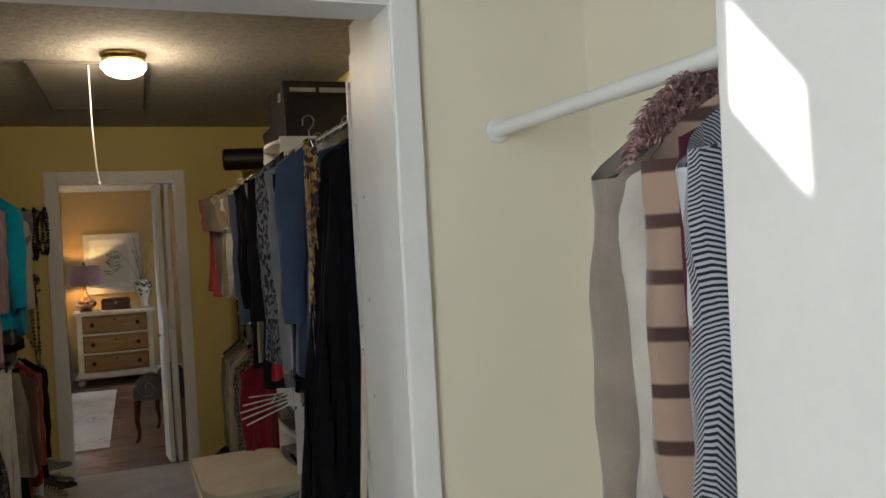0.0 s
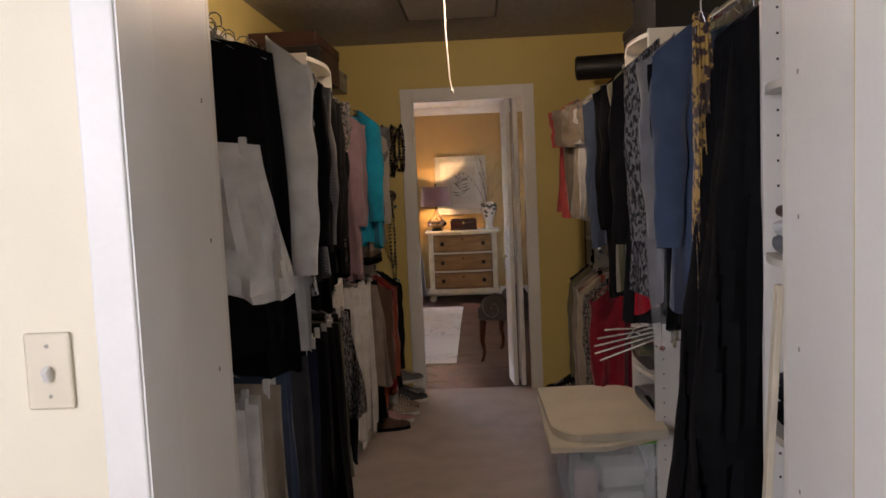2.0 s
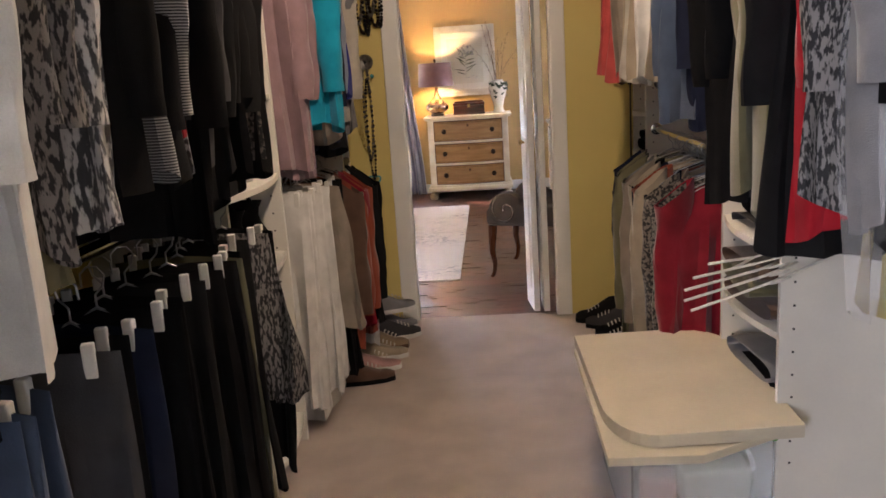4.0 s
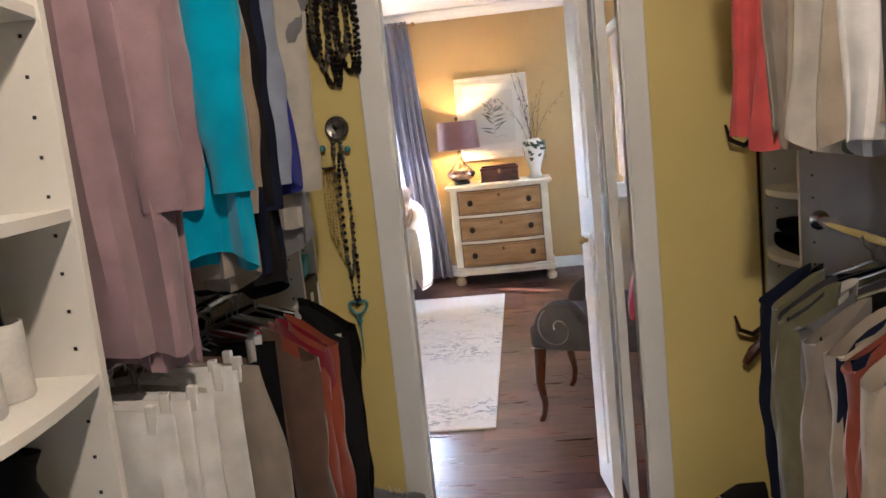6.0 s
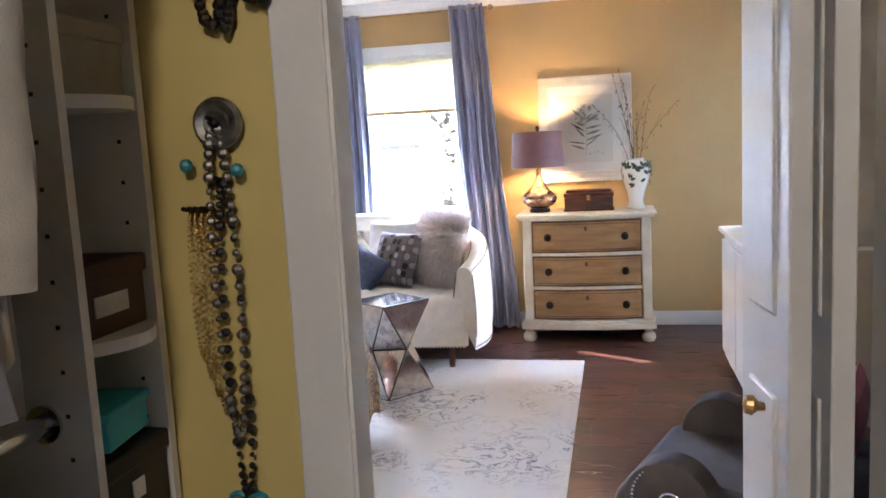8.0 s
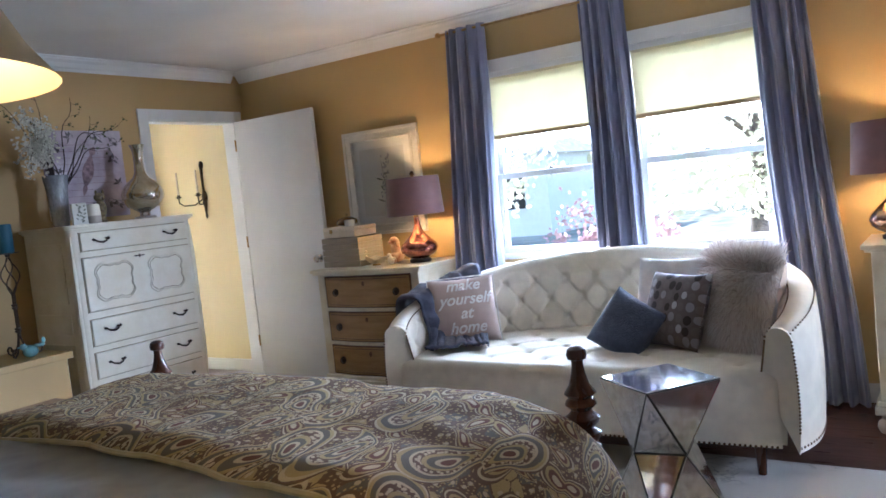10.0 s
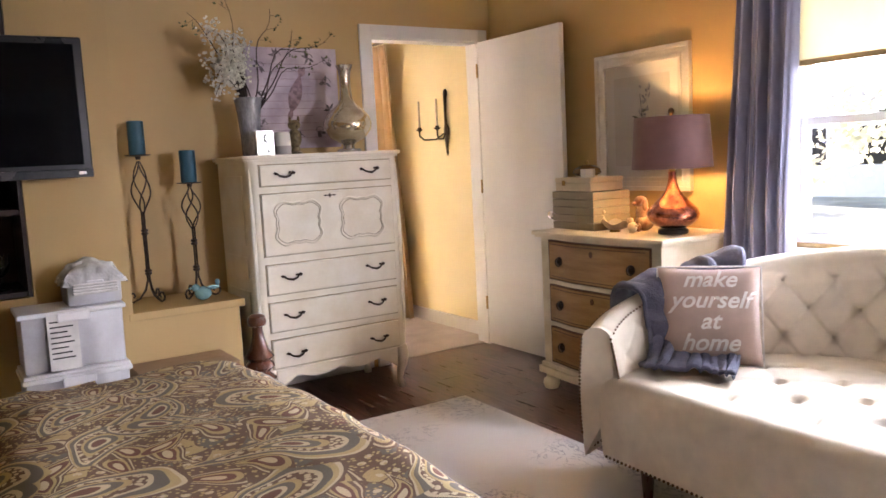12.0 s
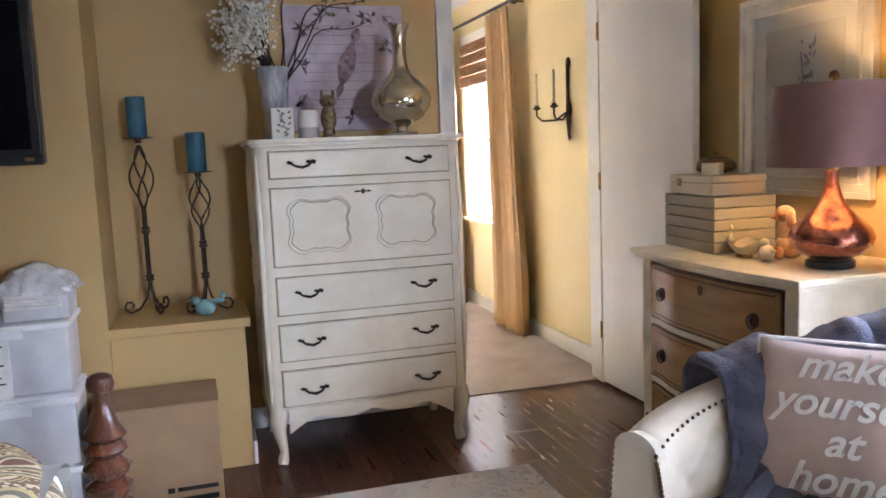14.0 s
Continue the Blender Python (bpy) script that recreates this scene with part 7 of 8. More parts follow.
shelf_tower("shelf_tower_left", -0.74, LF, 4.08, 4.68, 2.12, (0.10, 0.45, 0.735, 1.02, 1.30, 1.62, 2.09), 1, "white melamine shelf tower filled with clutter")
shelf_tower("shelf_end_left", -0.74, LF, 5.92, 6.105, 1.90, (0.12, 0.55, 0.80, 1.10, 1.45, 1.88), 1, "narrow white end shelves with shoe boxes")
shelf_tower("shelf_tower_right", RF, 1.58, 3.92, 4.44, 2.12, (0.10, 0.34, 0.60, 0.83, 1.02, 2.09), -1, "white melamine shelf tower with folded sweaters")
shelf_tower("shelf_end_right", RF + 0.015, 1.58, 5.78, 6.105, 1.95, (0.12, 0.60, 0.88, 1.08, 1.93), -1, "narrow white end shelves by the yellow wall")


def fan_shelf(x, y, z, front, label):
    s = thing("corner_shelf", label, "shelf", pose(x, y, z))
    n = 12
    pts = [(0, 0)] + [(front * 0.36 * math.cos(math.pi / 2 * k / n), -0.34 * math.sin(math.pi / 2 * k / n)) for k in range(n + 1)]
    part("board", bm_prism(pts, "z", 0, 0.02), MELAMINE, s)
    part("riser", bm_box(min(0, front * 0.34), max(0, front * 0.34), -0.018, 0.0, -0.16, 0.0), MELAMINE, s)


for nm, xr, y0, y1, z, sd in (("left", LX, 2.185, 4.07, 2.005, 1), ("left", LX, 4.69, 5.91, 1.995, 1), ("right", RX, 2.56, 3.91, 2.025, 1), ("right", RX, 4.45, 5.77, 2.025, 1)):
    rod_bar(xr, y0, y1, z)
for xr, y0, y1, z in ((LX, 2.185, 4.07, 1.04), (LX, 4.69, 5.91, 1.01), (RX, 4.45, 5.77, 1.02)):
    rod_bar(xr, y0, y1, z)
structure("rod_support", bm_join(bm_box(-0.74, -0.131, 2.162, 2.18, 0.001, 2.12), bm_box(1.073, 1.58, 2.162, 2.18, 0.001, 2.12)), MELAMINE, "white closet end panels", "panel")
# top shelves over the rods
for x0, x1, y0, y1 in ((-0.742, -0.495, 2.185, 4.07), (-0.742, -0.495, 4.69, 5.91), (1.355, 1.582, 2.56, 3.91), (1.355, 1.582, 4.45, 5.77)):
    solo("top_shelf", bm_box(x0, x1, y0, y1, 2.085, 2.104, 0.002), MELAMINE, "white melamine top shelf above the hanging rod", "shelf", group="closet top shelves")

shelf_tower("shelf_tower_entry", 1.16, 1.58, 2.185, 2.55, 2.12, (0.10, 0.45, 0.85, 1.28, 1.70, 2.09), -1, "white melamine shelves with rolled clothes by the closet entry")
ws = garment("skirt", "white", -0.275, 2.46, 1.70, "left hanging tops", 10, 1.0, 0.56, "upper closet rod", 0.92)
part("hanger_cord", bm_tube([(0, 0, 0.015), (0.01, 0.06, 0.2), (0, 0.1, 0.36)], 0.004, 6), WIRE, ws)
# left, upper, near
hang_row([("vest", "black", 1.2), ("vest", "black", 1.25), ("vest", "soft_black", 1.22), ("shirt", "white", 1.12), ("jumper", "tweed", 1.15), ("vest", "olive", 1.2), ("jumper", "tweed", 1.1), ("jumper", "marl", 1.12),
          ("tee", "marl", 1.15), ("jumper", "black", 1.05), ("jumper", "stripe_bw", 1.05), ("shirt", "black", 1.1), ("jumper", "soft_black", 1.1), ("vest", "red", 0.9), ("jumper", "black", 1.2), ("vest", "bold_bw", 1.05), ("shirt", "black", 1.15), ("jumper", "dark_grey", 1.1),
          ("jumper", "black", 1.2), ("jumper", "soft_black", 1.1), ("jumper", "black", 1.18), ("shirt", "soft_black", 1.1), ("jumper", "black", 1.15), ("tee", "floral", 1.1), ("jumper", "black", 1.2)],
         LX + 0.10, 2.54, 4.02, 1.995, "left hanging tops", 1, 1, "upper closet rod", drift=-0.13)
# left, upper, far
hang_row([("shirt", "mauve", 1.2, -0.05), ("shirt", "mauve", 1.22, -0.04), ("jumper", "teal", 1.12, 0.06), ("shirt", "taupe", 1.02, 0.03), ("jumper", "tan", 0.98), ("jumper", "olive", 0.95),
          ("coat", "navy", 0.82), ("coat", "soft_black", 0.86), ("shirt", "light_blue", 0.9), ("vest", "royal_blue", 0.9), ("shirt", "off_white", 0.95), ("tee", "grey", 1.2)],
         LX - 0.03, 4.76, 5.64, 1.985, "left hanging tops", 1, 2, "upper closet rod")
# left, lower, near: trousers on clip hangers
hang_row([("trousers", "white", 1.0), ("trousers", "white", 1.02), ("trousers", "off_white", 0.95), ("trousers", "beige", 0.8), ("trousers", "denim", 1.0), ("trousers", "denim", 1.02), ("trousers", "denim", 0.98), ("trousers", "dark_grey", 1.0), ("trousers", "black", 1.0), ("trousers", "navy", 1.0),
          ("trousers", "black", 1.0), ("trousers", "black", 0.95), ("trousers", "soft_black", 1.0), ("trousers", "black", 0.9), ("trousers", "black", 0.95), ("trousers", "olive", 0.8), ("trousers", "black", 0.85), ("trousers", "soft_black", 0.9), ("skirt", "tweed", 0.7), ("trousers", "black", 0.85)],
         LX + 0.08, 2.38, 3.98, 1.03, "hanging trousers", 1, 3, "lower closet rod", 1.0)
# left, lower, far
hang_row([("trousers", "white", 1.05), ("trousers", "white", 1.06), ("trousers", "white", 1.04), ("trousers", "off_white", 1.05), ("trousers", "white", 1.03), ("trousers", "white", 1.05), ("skirt", "taupe", 0.8), ("trousers", "brown", 1.05), ("trousers", "black", 1.05), ("trousers", "black", 1.06), ("trousers", "brown", 1.0),
          ("shirt", "brown", 0.9), ("shirt", "rust", 1.05), ("jumper", "crimson", 1.05), ("shirt", "rust", 1.05), ("shirt", "white", 1.1), ("jumper", "soft_black", 1.1), ("shirt", "black", 1.1), ("shirt", "black", 1.05)],
         LX + 0.02, 4.76, 5.62, 1.0, "hanging trousers", 1, 4, "lower closet rod", 1.0)
# right, upper
for k in range(3):
    garment("dress", "black", RX - 0.02, 2.62 + 0.07 * k, 2.015, "long black dresses", 4 - 3 * k, 0.97, 0.97 + 0.02 * (k % 2), "upper closet rod", 0.52)
garment("scarf", "batik", 1.07, 2.76, 2.015, "right hanging shirts", 4, 1.0, 0.98, "upper closet rod")
hang_row([("shirt", "denim", 1.1), ("coat", "black", 0.92), ("coat", "soft_black", 0.9), ("shirt", "grey", 1.15), ("shirt", "tweed", 1.1), ("jumper", "crimson", 1.15), ("shirt", "red", 1.2), ("coat", "soft_black", 0.92), ("coat", "olive", 0.9), ("shirt", "olive", 1.15), ("coat", "dark_grey", 0.9),
          ("shirt", "black", 1.2), ("coat", "black", 0.92)], RX, 2.90, 3.85, 2.015, "right hanging shirts", -1, 5, "upper closet rod")
hang_row([("shirt", "navy", 1.1), ("shirt", "denim", 1.05), ("shirt", "beige", 1.0), ("tee", "off_white", 1.05), ("tee", "beige", 1.0), ("tee", "dark_grey", 1.05), ("tee", "white", 1.0), ("tee", "beige", 0.98), ("tee", "green", 1.02),
          ("tee", "off_white", 1.0), ("tee", "beige", 0.98), ("tee", "taupe", 0.98), ("tee", "coral", 1.0), ("tee", "coral", 1.02)], RX + 0.06, 4.52, 5.40, 2.015, "right hanging shirts", -1, 6, "upper closet rod", drift=-0.13)
# right, lower
hang_row([("shirt", "crimson", 1.1), ("shirt", "floral", 1.08), ("shirt", "floral", 1.08), ("shirt", "navy", 1.08), ("shirt", "light_blue", 1.0), ("shirt", "peach", 1.08), ("shirt", "beige", 1.05), ("shirt", "rust", 1.08), ("shirt", "rust", 1.05), ("shirt", "navy", 1.05), ("shirt", "beige", 1.05), ("shirt", "taupe", 1.05),
          ("shirt", "black", 1.1), ("shirt", "grey", 1.05), ("shirt", "olive", 1.05), ("shirt", "off_white", 1.05), ("shirt", "dark_grey", 1.1), ("shirt", "olive", 1.05), ("shirt", "black", 1.1), ("jumper", "navy", 1.1)],
         RX + 0.01, 4.55, 5.44, 1.01, "lower hanging shirts", -1, 7, "lower closet rod", 1.0)
# dry cleaning film round two shirts
FILM = glass("thin_plastic_film", (0.97, 0.97, 0.98), 0.08, 0.92, 1.15)
film = solo("garment_bag", body_bm(0.47, 1.02, 0.10, 0.02, 0.08, 900, 0, 2.2), FILM, "clear dry-cleaning film over hanging shirts", "garment bag", pose(RX, 3.17, 2.015), smooth=True)
film.visible_shadow = False

# boxes on the top shelves
BOXBROWN = mat("brown_storage_box", (0.065, 0.026, 0.017), 0.55, vary=0.15, scale=5)
BOXBLACK = mat("black_shoe_box", (0.012, 0.012, 0.013), 0.5, vary=0.2, scale=5)


def lidded_box(name, x, y, z, sx, sy, sz, material, label, yaw=0.0, plate=None):
    b = thing(name, label, "box", pose(x, y, z, 0, 0, yaw))
    part("box_body", bm_box(-sx / 2, sx / 2, -sy / 2, sy / 2, 0, sz * 0.8, 0.003), material, b)
    part("lid", bm_box(-sx / 2 - 0.005, sx / 2 + 0.005, -sy / 2 - 0.005, sy / 2 + 0.005, sz * 0.74, sz, 0.004), material, b)
    if plate:
        for q in plate[0]:
            part("label_plate", bm_box(*q), plate[1], b)
    return b


GREYINK = mat("grey_print", (0.42, 0.42, 0.42), 0.7)
lidded_box("storage_box", -0.56, 5, 2.105, 0.34, 0.72, 0.22, BOXBROWN, "long brown storage box on the top shelf", 0, ([(0.171, 0.174, -0.28, -0.22, 0.07, 0.14)], GREYINK))
lidded_box("storage_box", -0.545, 4.649, 2.122, 0.36, 0.10, 0.12, BOXBLACK, "flat dark box on the shelf tower", 0)
lidded_box("magazine_holder", -0.545, 5.509, 2.105, 0.30, 0.34, 0.12, mat("clear_shoe_box", (0.30, 0.29, 0.27), 0.3, vary=0.2), "clear plastic shoe box with shoes inside", 0)
lidded_box("boot_box", 1.385, 4.16, 2.111, 0.36, 0.46, 0.29, BOXBLACK, "black boot box printed in grey on the top shelf", 0,
           ([(-0.15, -0.02, -0.2395, -0.2355, 0.235, 0.255), (0.0, 0.14, -0.2395, -0.2355, 0.233, 0.257), (-0.188, -0.184, -0.16, -0.10, 0.2, 0.24)], GREYINK))
lidded_box("boot_box", 1.405, 4.62, 2.105, 0.34, 0.40, 0.15, BOXBLACK, "black boot box on the top shelf", 0)
solo("rolled_bag", bm_move(bm_lathe([(0.06, -0.18), (0.075, -0.17), (0.075, 0.17), (0.06, 0.18)], 20), pose(0, 0, 0.075, 90, 0, 0)), BOXBLACK, "black rolled bag lying on the top shelf", "bag", pose(1.245, 5.52, 2.105, 0, 0, 80), smooth=True)
fan_shelf(1.58, 4.8, 2.07, -1, "white curved corner shelf board")

# ceiling lamp, hatch, pull cord
LAMPGLASS = glow("lit_lamp_glass", (1.0, 0.80, 0.52), 5.5)
cl2 = thing("flush_ceiling_lamp", "lit flush ceiling lamp with a brass rim", "ceiling lamp", pose(0.468, 3.86, HC))
part("rim", bm_lathe([(0.088, -0.038), (0.096, -0.03), (0.09, -0.02), (0.10, -0.01), (0.10, 0)], 36), BRASS, cl2, smooth=True)
dome = part("glass_dome", bm_lathe([(0.004, -0.108), (0.04, -0.104), (0.078, -0.088), (0.099, -0.062), (0.097, -0.046), (0.083, -0.038)], 36, False), LAMPGLASS, cl2, "frosted lit glass", True)
dome.visible_shadow = False
hatch = thing("attic_hatch", "painted attic hatch panel in the closet ceiling", "hatch", pose(0.31, 4.68, HC))
HATCH = mat("hatch_paint", (0.46, 0.42, 0.36), 0.8, vary=0.06, scale=4)
part("panel", bm_box(-0.255, 0.255, -0.64, 0.64, -0.008, 0.0015, 0.001), HATCH, hatch)
part("edge", bm_join(bm_box(-0.268, -0.257, -0.652, 0.652, -0.012, 0.0015), bm_box(0.257, 0.268, -0.652, 0.652, -0.012, 0.0015), bm_box(-0.257, 0.257, -0.652, -0.641, -0.012, 0.0015), bm_box(-0.257, 0.257, 0.641, 0.652, -0.012, 0.0015)), mat("hatch_gap", (0.16, 0.14, 0.12), 0.9), hatch)
part("pull_cord", bm_join(bm_tube([(0.0, -0.60, -0.006), (0.002, -0.60, -0.3), (0.012, -0.60, -0.52), (0.02, -0.60, -0.56)], 0.0035, 7), bm_ball(0.010, (0.02, -0.60, -0.572))), PIPING, hatch)

# board-topped bin on the floor
BOARD = mat("raw_shelf_board", (0.62, 0.56, 0.44), 0.5, vary=0.05, scale=5)
tb2 = thing("loose_board", "cream shelf board with a notched corner on the bin", "board", pose(0.945, 4.14, 0.366))
arc = [(-0.13 + 0.13 * math.cos(a) - 0.12, -0.39 + 0.19 * math.sin(a)) for a in np.linspace(0, math.pi / 2, 9)]
part("upper_board", bm_prism([(-0.25, 0.39), (0.17, 0.42), (0.26, 0.28), (0.25, -0.36), (-0.12, -0.39)] + [(-0.12 - 0.12 * math.sin(a), -0.39 + 0.20 * (1 - math.cos(a))) for a in np.linspace(0.2, math.pi / 2, 8)], "z", 0.026, 0.062, 0.002), BOARD, tb2)
part("lower_board", bm_prism([(-0.255, 0.36), (0.2, 0.38), (0.22, -0.3), (-0.02, -0.43), (-0.255, -0.43)], "z", 0.0, 0.024, 0.002), BOARD, tb2)
CLEARBIN = glass("clear_bin_plastic", (0.93, 0.95, 0.95), 0.12, 0.75, 1.2)
cbn = thing("clear_bin", "clear plastic bin with green lid full of odds and ends", "storage bin", pose(0.965, 4.16, 0))
tub = part("tub", bm_join(bm_box(-0.19, 0.19, -0.28, 0.28, 0.001, 0.012), bm_box(-0.19, -0.184, -0.28, 0.28, 0.012, 0.335), bm_box(0.184, 0.19, -0.28, 0.28, 0.012, 0.335), bm_box(-0.184, 0.184, -0.28, -0.274, 0.012, 0.335), bm_box(-0.184, 0.184, 0.274, 0.28, 0.012, 0.335)), CLEARBIN, cbn)
tub.visible_shadow = False
part("lid", bm_box(-0.2, 0.2, -0.29, 0.29, 0.336, 0.364, 0.008), mat("green_lid", (0.10, 0.36, 0.07), 0.4), cbn)
for dx, dy, dz, sx, sy, sz, c in ((-0.08, -0.15, 0.013, 0.14, 0.1, 0.05, "white"), (0.07, -0.16, 0.013, 0.16, 0.12, 0.09, "off_white"), (-0.05, 0.05, 0.013, 0.2, 0.2, 0.14, "grey"), (-0.1, -0.18, 0.065, 0.1, 0.08, 0.14, "pink"), (0.06, -0.1, 0.104, 0.2, 0.16, 0.10, "off_white"), (0.02, 0.12, 0.16, 0.24, 0.2, 0.08, "dark_grey")):
    solo("packed_item", bm_box(-sx / 2, sx / 2, -sy / 2, sy / 2, 0, sz, 0.012), cloth(c), f"{c.replace('_', ' ')} packet packed inside the clear bin", "packet", pose(0.965 + dx, 4.15 + dy, dz, 0, 0, 12 * dx * 10), "bin contents")


# shelf clutter
def folded_stack(x, y, z, sx, sy, colors, seed, where):
    rng = random.Random(seed)
    zz = z
    for c in colors:
        h = rng.uniform(0.035, 0.06)
        w, d = sx * rng.uniform(0.9, 1.05), sy * rng.uniform(0.9, 1.05)

        def f(u, v, w=w, d=d, h=h, sd=rng.random()):
            a = 2 * math.pi * u
            x0 = math.copysign(abs(math.cos(a)) ** 0.5, math.cos(a)) * w / 2
            z0 = (math.copysign(abs(math.sin(a)) ** 0.8, math.sin(a)) * 0.5 + 0.5) * h
            return (x0, (v - 0.5) * d, z0 + 0.006 * noisy(v * 5, u * 3, sd * 9))
        solo("folded_jumper", bm_grid(f, 20, 8, True), cloth(c), f"folded {COLOR_WORDS.get(c, c.replace('_', ' '))} jumper on {where}", "folded clothing", pose(x + rng.uniform(-.015, .015), y, zz + 0.002, 0, 0, 90 + rng.uniform(-6, 6)), "folded clothing", smooth=True)
        zz += h * 0.98


folded_stack(1.345, 2.365, 1.3, 0.34, 0.32, ("grey", "white", "brown", "dark_grey"), 11, "the entry shelves")
folded_stack(1.345, 2.365, 0.87, 0.34, 0.32, ("black", "soft_black", "dark_grey"), 12, "the entry shelves")
folded_stack(1.345, 2.365, 0.47, 0.34, 0.32, ("black", "taupe"), 13, "the entry shelves")
folded_stack(1.355, 4.18, 0.839, 0.34, 0.36, ("dark_grey", "black", "soft_black"), 1, "the shelf tower")
folded_stack(1.335, 4.18, 0.619, 0.36, 0.40, ("brown", "olive", "brown"), 2, "the shelf tower")
folded_stack(1.355, 4.18, 0.359, 0.34, 0.38, ("dark_grey", "black", "grey"), 3, "the shelf tower")
folded_stack(1.355, 4.18, 0.119, 0.36, 0.42, ("off_white", "white", "tan"), 4, "the shelf tower")
folded_stack(1.365, 5.94, 0.899, 0.26, 0.30, ("black", "soft_black"), 6, "the end shelves")
hat = thing("straw_hat", "tan straw hat with a black band on the shelf", "hat", pose(1.225, 4.18, 0.325, 0, -78, 0))
part("brim", bm_lathe([(0.07, 0), (0.13, 0.004), (0.15, 0.012), (0.13, 0.010), (0.07, 0.006)], 30), cloth("tan"), hat, smooth=True)
part("crown", bm_lathe([(0.078, 0.004), (0.074, 0.06), (0.06, 0.085), (0.01, 0.082)], 26), cloth("tan"), hat, smooth=True)
part("band", bm_lathe([(0.0795, 0.006), (0.0785, 0.03)], 26, False), cloth("black"), hat)
# left tower: spray bottle, brushes, basket, bags
bt = thing("spray_bottle", "clear spray bottle with blue liquid on the shelf", "bottle", pose(-0.385, 4.507, 1.32))
part("bottle", bm_lathe([(0.036, 0), (0.04, 0.006), (0.04, 0.09), (0.034, 0.13), (0.018, 0.16), (0.014, 0.18)], 20), mat("blue_liquid", (0.20, 0.30, 0.62), 0.15, coat=0.4), bt, smooth=True)
part("trigger", bm_join(bm_box(-0.03, 0.05, -0.012, 0.012, 0.19, 0.215, 0.004), bm_box(0.02, 0.03, -0.006, 0.006, 0.14, 0.19, 0.003), bm_box(-0.014, 0.014, -0.014, 0.014, 0.175, 0.195, 0.003)), CLIP, bt)
for k, (dy, dx) in enumerate(((0.18, 0.0), (0.08, 0.02), (-0.04, 0.0))):
    br = thing("brush_holder", "white holder with a black brush handle on the shelf", "brush holder", pose(-0.415 + dx, 4.38 + dy, 1.04), "brush holders")
    part("holder", bm_lathe([(0.04, 0), (0.043, 0.004), (0.04, 0.12), (0.036, 0.12), (0.034, 0.02)], 20), CLIP, br, smooth=True)
    part("handle", bm_tube([(0, 0, 0.05), (0.002, 0, 0.16), (0.0, 0, 0.25)], [0.02, 0.012, 0.007], 8), BLACK, br, smooth=True)
WICKER = mat("brown_wicker", (0.13, 0.07, 0.035), 0.8, vary=0.3, scale=30, bump=0.9, grain=50, stretch=(1, 1, 2.5), depth=0.008)
bk = thing("wicker_basket", "brown wicker basket with a white liner on the shelf", "basket", pose(-0.525, 4.233, 1.04))
part("basket", bm_box(-0.15, 0.15, -0.12, 0.12, 0, 0.15, 0.02), WICKER, bk)
part("liner", bm_box(-0.158, 0.158, -0.128, 0.128, 0.115, 0.165, 0.015), PIPING, bk)
for z, dy, c in ((0.755, -0.02, "black"), (0.755, 0.17, "soft_black"), (0.47, 0.05, "black"), (0.12, 0.02, "black")):
    hbg = thing("handbag", "soft black handbag standing on the shelf", "handbag", pose(-0.495, 4.35 + dy, z), "handbags")
    part("bag", bm_grid(lambda u, v: ((0.15 + 0.02 * math.sin(6 * v)) * math.copysign(abs(math.cos(2 * math.pi * u)) ** 0.6, math.cos(2 * math.pi * u)), 0.07 * math.sin(2 * math.pi * u) * (1 - 0.5 * v) + 0.01 * noisy(u * 5, v * 5, z), 0.21 * v), 24, 10, True), cloth(c), hbg, smooth=True)
    part("strap", bm_tube([(-0.11, 0, 0.20), (-0.08, 0.01, 0.245), (0, 0.015, 0.262), (0.08, 0.01, 0.245), (0.11, 0, 0.20)], 0.007, 7), cloth(c), hbg, smooth=True)
lidded_box("shoe_box", -0.475, 6.01, 0.82, 0.30, 0.16, 0.12, BOXBLACK, "black shoe box with a white square mark", 0, ([(0.151, 0.1535, -0.02, 0.01, 0.04, 0.07)], CLIP))
lidded_box("small_box", -0.415, 5.997, 0.953, 0.17, 0.13, 0.06, mat("teal_card", (0.03, 0.33, 0.38), 0.5, vary=0.05), "small teal card box on the black shoe box", 8)
lidded_box("shoe_box", -0.475, 6.01, 1.12, 0.28, 0.16, 0.11, BOXBROWN, "brown shoe box on the end shelf", 0, ([(0.141, 0.1435, -0.05, 0.03, 0.03, 0.06)], CLIP))
lidded_box("shoe_box", -0.475, 6.01, 1.47, 0.28, 0.16, 0.11, mat("grey_shoe_box", (0.33, 0.31, 0.27), 0.6), "grey shoe box on the end shelf", 0)


